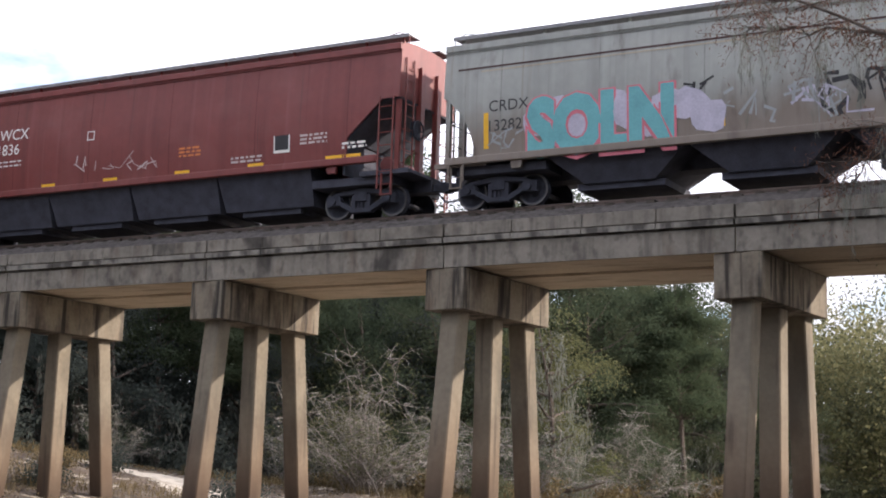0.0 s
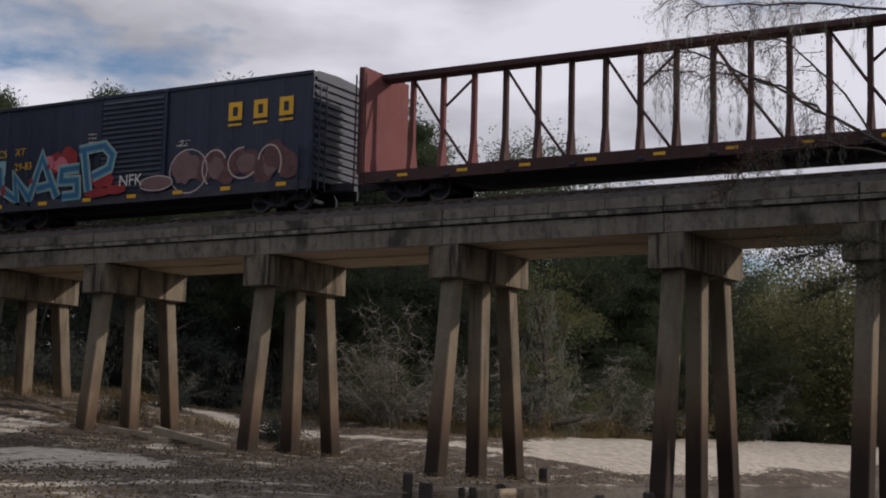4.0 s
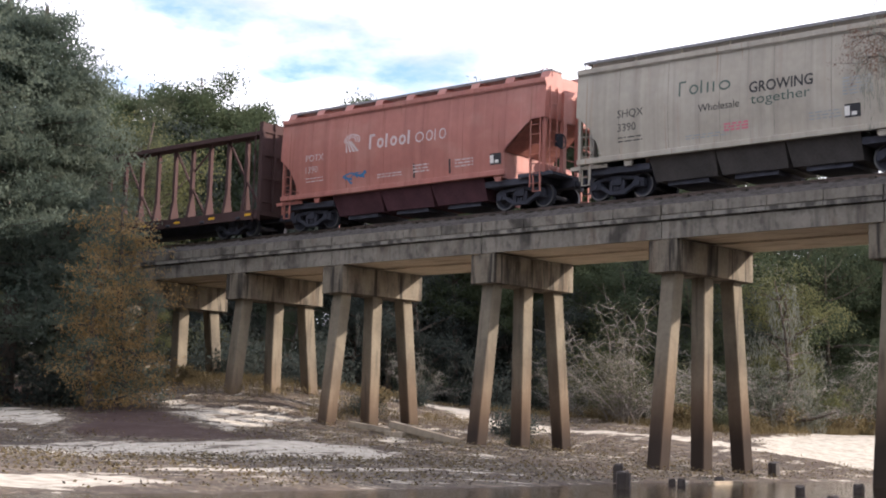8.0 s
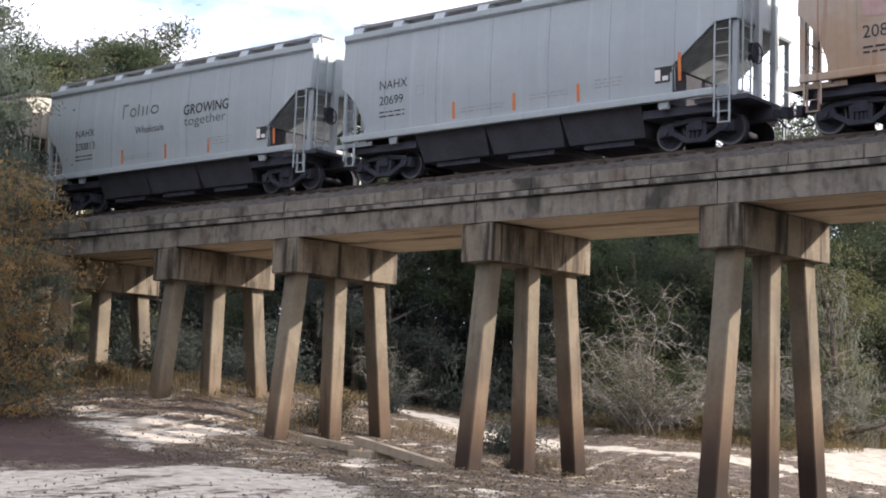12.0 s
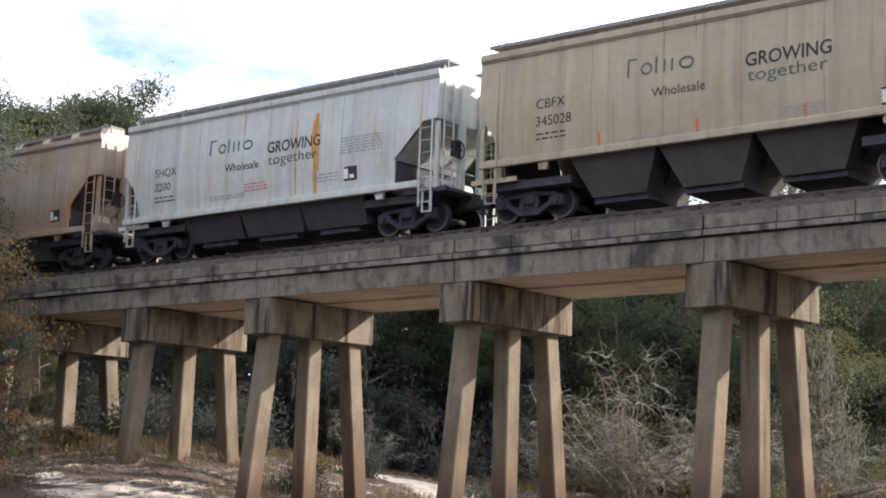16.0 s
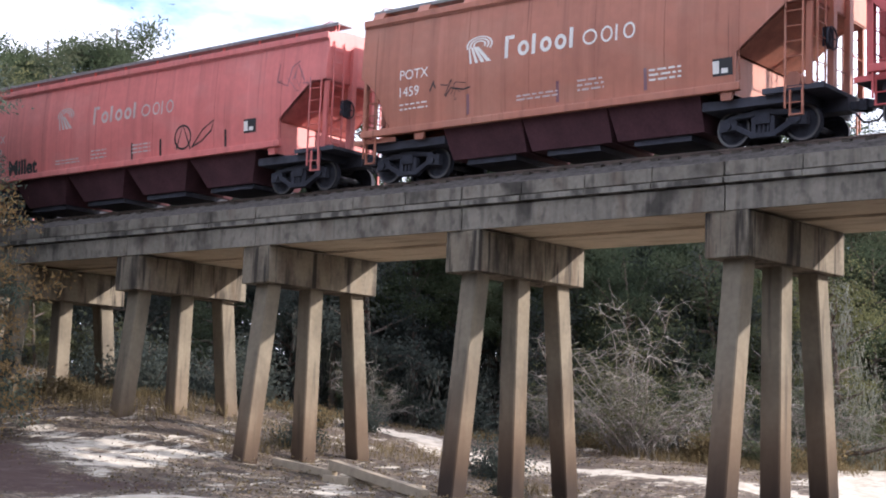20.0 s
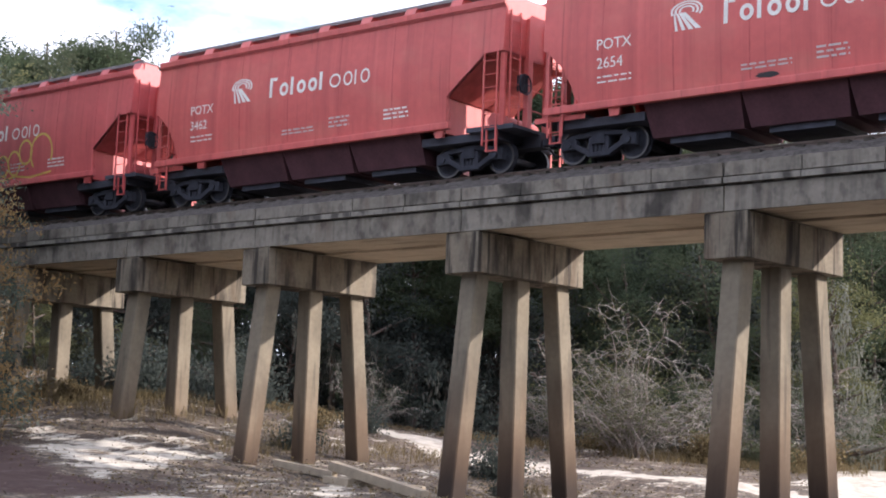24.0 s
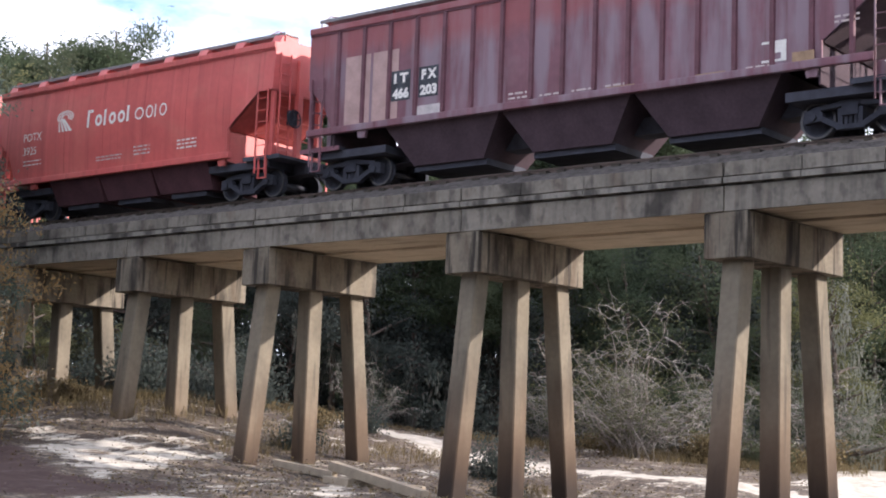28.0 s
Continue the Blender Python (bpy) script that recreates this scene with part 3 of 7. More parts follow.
def span(x0, x1):
    s = thing("bridge_span", "streaked concrete girder span with a curb along its edge", "bridge deck", "viaduct spans", at=pose(x0, 0, 0))
    w = x1 - x0 - 0.03
    z = CAP_Z1 + 0.004
    part("slab", Geo().box(0, w, 0.03, 2.17, z + 0.06, 8.16), SOFFIT, s, "precast concrete deck slab", bevel=0.02)
    part("slab", Geo().box(0, w, 2.19, DECK_Y1, z, 8.16), SOFFIT, s, "precast concrete deck slab", bevel=0.02)
    part("fascia", Geo().box(0, w, -0.03, 0.028, z, 8.15), CONCRETE, s, "dark-streaked concrete fascia", bevel=0.012)
    n = max(2, round(w / 1.9))
    for i in range(n):
        a, b = w * i / n + 0.012, w * (i + 1) / n - 0.012
        part("ledge_block", Geo().prism([(0.0, 8.195), (-0.12, 8.20), (-0.125, 8.335), (0.3, 8.342), (0.3, 8.178)], "x", a, b), LEDGE, s)
        part("curb_block", Geo().box(a, b, -0.07, 0.24, 8.37, 8.70), CONCRETE, s, bevel=0.012)
    part("curb_core", Geo().box(0, w, -0.02, 0.22, 8.346, 8.368), CONCRETE, s)
    part("far_curb", Geo().box(0, w, DECK_Y1 - 0.26, DECK_Y1 + 0.06, 8.164, 8.70), CONCRETE, s, bevel=0.012)
    return s


_ends = [-50.5] + [p - 0.18 for p in PIER_X] + [PIER_X[-1] + 8]
for _a, _b2 in zip(_ends, _ends[1:]):
    span(_a, _b2)


def build_track():
    t = thing("railway_track", "rusty steel rails on dark wooden ties in grey ballast", "railway track", kind="structure")
    g = Geo()
    for s in (-1, 1):
        y = TRACK_Y + s * 0.7175 + s * 0.035
        prof = [(-0.075, 0.0), (0.075, 0.0), (0.075, 0.012), (0.012, 0.035), (0.012, 0.12), (0.036, 0.13), (0.036, 0.17), (-0.036, 0.17), (-0.036, 0.13), (-0.012, 0.12), (-0.012, 0.035), (-0.075, 0.012)]
        part("rail", Geo().prism([(y + a, RAIL_Z - 0.17 + b) for a, b in prof], "x", -330, 310), STEEL, t, "worn steel rail")
    # ballast shoulders, rough on top
    rnd = random.Random(5)
    bed = Geo()
    xs = np.arange(-56, 118, 0.45)
    ys = [0.245, 0.6, 1.1, 1.7, 2.2, 2.7, 3.3, 3.8, 4.1]
    hs = [8.71, 8.95, 9.15, 9.16, 9.13, 9.16, 9.15, 8.95, 8.70]
    vs, fs = [], []
    for x in xs:
        vs += [(x, y, h + rnd.uniform(-0.03, 0.035)) for y, h in zip(ys, hs)]
    m = len(ys)
    for i in range(len(xs) - 1):
        fs += [(i * m + k, (i + 1) * m + k, (i + 1) * m + k + 1, i * m + k + 1) for k in range(m - 1)]
    bed.add(vs, fs)
    part("ballast_bed", bed, BALLAST, t, "bed of loose grey ballast stones")
    far = Geo()
    for a, b in ((-330, -56), (117.6, 310)):
        far.prism([(TRACK_Y - 3, 8.3), (TRACK_Y - 1.4, 9.06), (TRACK_Y + 1.4, 9.06), (TRACK_Y + 3, 8.3)], "x", a, b)
    part("ballast_bed", far, BALLAST, t)
    # stones along the curb
    st = Geo()
    for _ in range(2600):
        x, y = rnd.uniform(-34, 20), rnd.uniform(0.02, 0.5)
        r = rnd.uniform(0.018, 0.05)
        z = 8.7 + r * 0.5 + max(0, y - 0.24) * 0.3
        p = [(x + rnd.uniform(-r, r), y + rnd.uniform(-r, r), z - r), (x + r, y + rnd.uniform(-r, r) * 0.4, z), (x - r * 0.6, y + r * 0.8, z + r * 0.2), (x - r * 0.7, y - r * 0.8, z), (x + rnd.uniform(-r, r) * 0.5, y, z + r)]
        st.add(p, [(0, 2, 1), (0, 3, 2), (0, 1, 3), (4, 1, 2), (4, 2, 3), (4, 3, 1)])
    tagged(part("ballast_stones", st, BALLAST, t), kind="stuff")
    ties = Geo()
    for i in range(310):
        x = -56 + i * 0.55
        ties.box(x - 0.11, x + 0.11, TRACK_Y - 1.28, TRACK_Y + 1.28, 8.98, RAIL_Z - 0.172)
    tagged(part("ties", ties, TIE, t), kind="stuff")


build_track()


# ---- the train ----
RUN = [(t, 10.096 * t - 0.00745 * t * t) for t in range(29)]
TRAIN = []


def side_y(z):
    """Half width of a hopper's curved side at a height over the rail."""
    if z < 1.42:
        return 1.50
    if z < 4.2:
        return 1.50 + 0.075 * math.sin(math.pi * (z - 1.42) / 2.78)
    return 1.50


def flat_side(z):
    return 1.50


_texts = {}


def text_geo(words, size, bold=0.0):
    """Lettering as flat faces in x and z, from the built-in font, starting at x = 0."""
    key = (words, size, bold)
    if key not in _texts:
        cu = bpy.data.curves.new("lettering", "FONT")
        cu.body, cu.size, cu.offset, cu.resolution_u = words, size, bold, 3
        ob = bpy.data.objects.new("lettering", cu)
        scene.collection.objects.link(ob)
        dg = bpy.context.evaluated_depsgraph_get()
        me = bpy.data.meshes.new_from_object(ob.evaluated_get(dg))
        _texts[key] = ([tuple(v.co) for v in me.vertices], [tuple(p.vertices) for p in me.polygons])
        bpy.data.objects.remove(ob)
        bpy.data.curves.remove(cu)
        bpy.data.meshes.remove(me)
    return _texts[key]


def decal(name, car, shape, material, x, z, prof, label="", lift=0.008, width=None, slant=0.0):
    """Lays a flat shape (faces in x, y of a sheet) on the near side of a car, its lower left corner at x, z. A list of shapes gives one part each."""
    if isinstance(shape, list):
        low = min(v[0] for sh in shape for v in sh[0])
        for i, sh in enumerate(shape):
            decal(name, car, sh, material, x + min(v[0] for v in sh[0]) - low, z, prof, label, lift + 0.0009 * i)
        return
    vs, fs = shape
    if not vs:
        return
    x0 = min(v[0] for v in vs)
    k = 1.0
    if width:
        k = width / (max(v[0] for v in vs) - x0)
    g = Geo()
    out = []
    for v in vs:
        zz = z + v[1]
        out.append((x + (v[0] - x0) * k + slant * v[1], -prof(zz) - lift, zz))
    g.add(out, [f[::-1] for f in fs])
    me = bpy.data.meshes.new(name)
    me.from_pydata(g.v, [], g.f)
    me.materials.append(material)
    ob = new(name, me)
    ob.parent = car
    if label:
        ob["label"] = label


def sheet(*polys):
    """Flat outlines, each cut in strips so that it can follow a curved side."""
    vs, fs = [], []
    for p in polys:
        k = len(vs)
        vs += p
        fs.append(tuple(range(k, k + len(p))))
    return vs, fs


def rect(x0, x1, y0, y1):
    """A plain bar in strips of height."""
    n = max(1, int((y1 - y0) / 0.2))
    vs, fs = [], []
    for i in range(n + 1):
        y = y0 + (y1 - y0) * i / n
        vs += [(x0, y), (x1, y)]
    fs = [(2 * i, 2 * i + 1, 2 * i + 3, 2 * i + 2) for i in range(n)]
    return vs, fs


def joined(*shapes):
    vs, fs = [], []
    for a, b in shapes:
        k = len(vs)
        vs += a
        fs += [tuple(i + k for i in f) for f in b]
    return vs, fs


def small_print(w, rows, rnd, h=0.06, gap=0.11):
    """Lines of print too small to read: rows of short bars."""
    parts = []
    for r in range(rows):
        x = 0.0
        while x < w:
            a = rnd.uniform(0.08, 0.3)
            parts.append(rect(x, min(x + a, w), -r * gap, -r * gap + h))
            x += a + 0.06
    return joined(*parts)


def word_bars(pattern, h, step, weight=0.13):
    """A trade name as plain marks of its size: tall (T) or short (t, i) bars and rings (x, m), no letters."""
    out = []
    x = 0.0
    for c in pattern:
        wide, hi = {"T": (0.9, 1.0), "x": (1.0, 0.68), "t": (0.55, 0.9), "i": (0.5, 0.68), "m": (1.25, 0.66)}[c]
        w, k = step * wide, weight * h
        if c in "xm":
            out.append(ring_of(x + w * 0.42, hi * h / 2, w * 0.40, hi * h / 2, k, 16))
        else:
            bars = [rect(x, x + k * 1.1, 0, hi * h)]
            if c == "T":
                bars.append(rect(x + k * 1.2, x + w * 0.72, hi * h - k, hi * h))
            out.append(joined(*bars))
        x += w
    return out


def fan_mark(h):
    """The fan-like mark beside the trade name, as plain stripes."""
    out = []
    for i in range(4):
        t0, b0 = 0.02 + 0.10 * i, 0.10 + 0.26 * i
        w = 0.055 + 0.035 * i
        out.append(([(b0 * h, 0), ((b0 + w + 0.05) * h, 0), ((t0 + w) * h, 0.62 * h), (t0 * h, 0.62 * h)], [(0, 1, 2, 3)]))
    for k, r in enumerate((0.62, 0.47, 0.31)):
        vs, fs = [], []
        for i in range(13):
            a = math.pi * (1.12 - 1.3 * i / 12)
            for q in (r, r - 0.085):
                vs.append((0.52 * h + q * h * 1.0 * math.cos(a), 0.68 * h + q * h * 0.55 * math.sin(a)))
        fs = [(2 * i, 2 * i + 2, 2 * i + 3, 2 * i + 1) for i in range(12)]
        out.append((vs, fs))
    return joined(*out)


def ring_of(cx, cy, rx, ry, w, n=18, a0=0.0, a1=2 * math.pi):
    vs, fs = [], []
    for i in range(n + 1):
        a = a0 + (a1 - a0) * i / n
        vs += [(cx + rx * math.cos(a), cy + ry * math.sin(a)), (cx + (rx - w) * math.cos(a), cy + (ry - w) * math.sin(a))]
    return vs, [(2 * i, 2 * i + 2, 2 * i + 3, 2 * i + 1) for i in range(n)]


def blob(cx, cy, rx, ry, rnd, n=14):
    vs = [(cx, cy)]
    for i in range(n):
        k = rnd.uniform(0.8, 1.12)
        vs.append((cx + rx * k * math.cos(2 * math.pi * i / n), cy + ry * k * math.sin(2 * math.pi * i / n)))
    return vs, [(0, 1 + i, 1 + (i + 1) % n) for i in range(n)]


def stroke(pts, w):
    """A painted line of even width."""
    vs, fs = [], []
    for i, p in enumerate(pts):
        a, b = pts[max(i - 1, 0)], pts[min(i + 1, len(pts) - 1)]
        dx, dy = b[0] - a[0], b[1] - a[1]
        d = math.hypot(dx, dy) or 1
        nx, ny = -dy / d * w / 2, dx / d * w / 2
        vs += [(p[0] + nx, p[1] + ny), (p[0] - nx, p[1] - ny)]
    return vs, [(2 * i, 2 * i + 2, 2 * i + 3, 2 * i + 1) for i in range(len(pts) - 1)]


def ribbon(pts, w):
    """A painted line of even width with mitred corners."""
    vs = []
    for i, p in enumerate(pts):
        a, b = Vector(pts[max(i - 1, 0)]), Vector(pts[min(i + 1, len(pts) - 1)])
        p = Vector(p)
        d0, d1 = (p - a).normalized() if i else (b - p).normalized(), (b - p).normalized() if i < len(pts) - 1 else (p - a).normalized()
        n0, n1 = Vector((-d0.y, d0.x)), Vector((-d1.y, d1.x))
        m = n0 + n1
        m = n0 if m.length < 0.05 else m.normalized()
        k = min(1 / max(m.dot(n0), 0.05), 1.9) * w / 2
        vs += [tuple(p + m * k), tuple(p - m * k)]
    return vs, [(2 * i, 2 * i + 2, 2 * i + 3, 2 * i + 1) for i in range(len(pts) - 1)]


def scrawl(w, h, loops, rnd, width):
    """A small jagged tag that cannot be read."""
    return tangle(w, h, loops + 2, rnd, width)


def tangle(w, h, n, rnd, width):
    """Overlapping jagged strokes of old tags that cannot be read."""
    out = []
    for k in range(n):
        x, y = w * (k + rnd.random()) / n, h * rnd.uniform(0.1, 0.9)
        pts = [(x, y)]
        for _ in range(rnd.randint(2, 4)):
            x, y = x + rnd.uniform(-0.25, 0.45), min(h, max(0, y + rnd.uniform(-0.7, 0.7) * h))
            pts.append((x, y))
        out.append(stroke(pts, width * rnd.uniform(0.5, 1.5)))
    return out


# one truck (bogie), shared by all cars
def build_truck_meshes():
    """Meshes of a truck; a wheel set is one solid piece: axle, two wheels and their bright treads."""
    n = 28
    prof = [(0.08, -0.09), (0.16, -0.05), (0.34, -0.03), (0.38, -0.065), (0.435, -0.065), (0.44, 0.05), (0.465, 0.065), (0.465, 0.085), (0.36, 0.085), (0.33, 0.03), (0.08, 0.06)]
    sets = Geo()
    sets.tube([(0, -0.95, 0), (0, 0.95, 0)], 0.08, 10)
    bright = []
    for s in (-1, 1):
        vs, fs = [], []
        for r, y in prof:
            vs += [(r * math.cos(2 * math.pi * k / n), s * 0.76 - s * y, r * math.sin(2 * math.pi * k / n)) for k in range(n)]
        for i in range(len(prof) - 1):
            if i == 3:
                bright += [len(sets.f) + len(fs) + k for k in range(n)]
            fs += [(i * n + k, i * n + (k + 1) % n, (i + 1) * n + (k + 1) % n, (i + 1) * n + k) for k in range(n)]
        sets.add(vs, fs)
        # four cored holes in each wheel plate
        for k in range(4):
            a = math.pi / 2 * k + 0.4
            sets.disc(0.24 * math.cos(a), s * 0.795, 0.24 * math.sin(a), 0.035, -0.012, 0.012, 8)
    wheel_set = sets.mesh("wheel_set", TRUCK, 35)
    wheel_set.materials.append(TREAD)
    for i in bright:
        wheel_set.polygons[i].material_index = 1
    sf = Geo()
    # side frame with its openings: top member, tension member, columns, pedestals
    for e in (-1, 1):
        sf.prism([(e * 1.12, 0.32), (e * 1.12, 0.62), (e * 0.78, 0.66), (e * 0.66, 0.56), (e * 0.68, 0.36)], "y", -0.10, 0.10)
        sf.prism([(e * 0.70, 0.50), (e * 0.80, 0.40), (e * 0.32, 0.14), (e * 0.22, 0.24)], "y", -0.09, 0.09)
        sf.prism([(e * 0.18, 0.20), (e * 0.30, 0.20), (e * 0.30, 0.62), (e * 0.18, 0.62)], "y", -0.09, 0.09)
        sf.prism([(e * 0.95, 0.60), (e * 0.86, 0.70), (e * 0.24, 0.78), (e * 0.24, 0.64)], "y", -0.09, 0.09)
    sf.box(-0.34, 0.34, -0.10, 0.10, 0.12, 0.24)
    sf.box(-0.26, 0.26, -0.10, 0.10, 0.66, 0.80)
    spring = Geo()
    for k in (-0.12, 0.0, 0.12):
        spring.tube([(k, 0, 0.24), (k, 0, 0.46)], 0.055, 8)
    cap = Geo().disc(0, 0, 0, 0.085, -0.08, 0.02, 12)
    bol = Geo().box(-0.2, 0.2, -1.1, 1.1, 0.44, 0.70)
    return (wheel_set, sf.mesh("side_frame", TRUCK, 0, 0.015), spring.mesh("spring", TRUCK, 40), cap.mesh("bearing_cap", TRUCK, 40), bol.mesh("bolster", TRUCK))


WHEEL_SET, SIDE_FRAME, SPRING, BEARING, BOLSTER = build_truck_meshes()
WHEEL_SETS = []


def truck(car, x):
    t = new("truck", BOLSTER)
    t.parent = car
    t.matrix_basis = pose(x, 0, 0)
    t["label"] = "dark cast-steel truck with two wheel sets"
    for s in (-1, 1):
        part("side_frame", SIDE_FRAME, None, t, at=pose(0, s * 0.98, 0))
        part("spring", SPRING, None, t, at=pose(0, s * 0.98, 0))
        for e in (-0.89, 0.89):
            part("bearing_cap", BEARING, None, t, at=pose(e, s * 1.06, 0.46, 0, 0, 0 if s < 0 else 180))
    for e in (-0.89, 0.89):
        WHEEL_SETS.append((part("wheel_set", WHEEL_SET, None, t, "dark iron wheels with bright worn treads", at=pose(e, 0, 0.44)), e))


def ladder_geo(x0, x1, y, z0, z1, step=0.36, r=0.02):
    g = Geo()
    g.box(x0 - r, x0 + r, y - r, y + r, z0, z1)
    g.box(x1 - r, x1 + r, y - r, y + r, z0, z1)
    z = z0 + 0.12
    while z < z1:
        g.tube([(x0, y, z), (x1, y, z)], 0.014, 5)
        z += step
    return g


def end_gear(car, hb, body, e, gap, brake):
    """Platform, posts, ladders, steps, coupler and hand brake at one end of a car."""
    # platform takes the dark underframe colour, which carries its shade
    part("end_platform", Geo().box(min(e * (hb - 1.25), e * (hb + 0.3)), max(e * (hb - 1.25), e * (hb + 0.3)), -1.42, 1.42, 1.06, 1.15), SHADED_IRON, car)
    part("platform_edge", Geo().box(min(e * (hb - 1.25), e * (hb + 0.3)), max(e * (hb - 1.25), e * (hb + 0.3)), -1.46, -1.424, 1.04, 1.17), body if e < 0 else SHADED_IRON, car)
    part("draft_sill", Geo().box(min(e * (hb - 2.6), e * (hb + 0.32)), max(e * (hb - 2.6), e * (hb + 0.32)), -0.22, 0.22, 0.74, 1.06), SHADED_IRON, car)
    c = Geo()
    c.box(min(e * (hb + 0.3), e * (hb + gap - 0.12)), max(e * (hb + 0.3), e * (hb + gap - 0.12)), -0.09, 0.09, 0.78, 0.96)
    c.prism([(e * (hb + gap - 0.16), -0.17), (e * (hb + gap + 0.02), -0.15), (e * (hb + gap + 0.09), 0.02), (e * (hb + gap), 0.16), (e * (hb + gap - 0.16), 0.14)], "z", 0.72, 1.0)
    part("coupler", c, TRUCK, car, "rusty steel knuckle coupler")
    part("air_hose", Geo().tube([(e * (hb + 0.2), 0.3, 0.85), (e * (hb + gap - 0.25), 0.28, 0.55), (e * (hb + gap - 0.02), 0.1, 0.48)], 0.03, 6), TRUCK, car)
    for s in (-1, 1):
        part("corner_post", Geo().box(min(e * (hb - 0.16), e * (hb - 0.02)), max(e * (hb - 0.16), e * (hb - 0.02)), s * 1.42 - 0.05, s * 1.42 + 0.05, 1.152, 3.1), body, car)
        a, b = sorted((e * (hb - 0.62), e * (hb - 0.18)))
        part("ladder", ladder_geo(a, b, s * 1.56, 0.62, 3.2), body, car)
        a, b = sorted((e * (hb - 0.55), e * (hb - 0.2)))
        step = Geo().box(a, a + 0.04, s * 1.48 - 0.03, s * 1.48 + 0.03, 0.48, 1.06).box(b - 0.04, b, s * 1.48 - 0.03, s * 1.48 + 0.03, 0.48, 1.06).box(a, b, s * 1.48 - 0.05, s * 1.48 + 0.05, 0.46, 0.49)
        part("sill_step", step, body, car)
    rail = Geo()
    for z in (1.75, 2.3):
        rail.tube([(e * (hb - 0.05), -1.42, z), (e * (hb + 0.02), 0, z), (e * (hb - 0.05), 1.42, z)], 0.018, 5)
    part("end_rail", rail, body, car)
    lad = Geo()
    x = e * (hb + 0.05)
    for y in (-1.30, -0.88):
        lad.box(x - 0.02, x + 0.02, y - 0.02, y + 0.02, 1.15, 4.3)
    for k in range(9):
        lad.tube([(x, -1.30, 1.3 + 0.34 * k), (x, -0.88, 1.3 + 0.34 * k)], 0.014, 5)
    part("end_ladder", lad, body, car)
    for y in (-0.45, 0.45):
        part("end_post", Geo().box(min(e * (hb - 0.06), e * (hb + 0.1)), max(e * (hb - 0.06), e * (hb + 0.1)), y - 0.1, y + 0.1, 1.152, 4.2), body, car)
    if brake:
        ring = Geo()
        pts = [(e * (hb + 0.16), 0.0 - 0.75 + 0.27 * math.cos(2 * math.pi * k / 16), 2.35 + 0.27 * math.sin(2 * math.pi * k / 16)) for k in range(17)]
        ring.tube(pts, 0.022, 5)
        for k in range(3):
            a = 2 * math.pi * k / 3
            ring.tube([(e * (hb + 0.16), -0.75, 2.35), (e * (hb + 0.16), -0.75 + 0.27 * math.cos(a), 2.35 + 0.27 * math.sin(a))], 0.016, 5)
        part("brake_wheel", ring, TRUCK, car)
        part("brake_housing", Geo().box(min(e * (hb - 0.02), e * (hb + 0.13)), max(e * (hb - 0.02), e * (hb + 0.13)), -0.9, -0.6, 2.15, 2.6), TRUCK, car)
        part("air_tank", Geo().tube([(e * (hb - 0.75), -0.9, 1.45), (e * (hb - 0.75), 0.9, 1.45)], 0.2, 12), body, car, smooth=40)


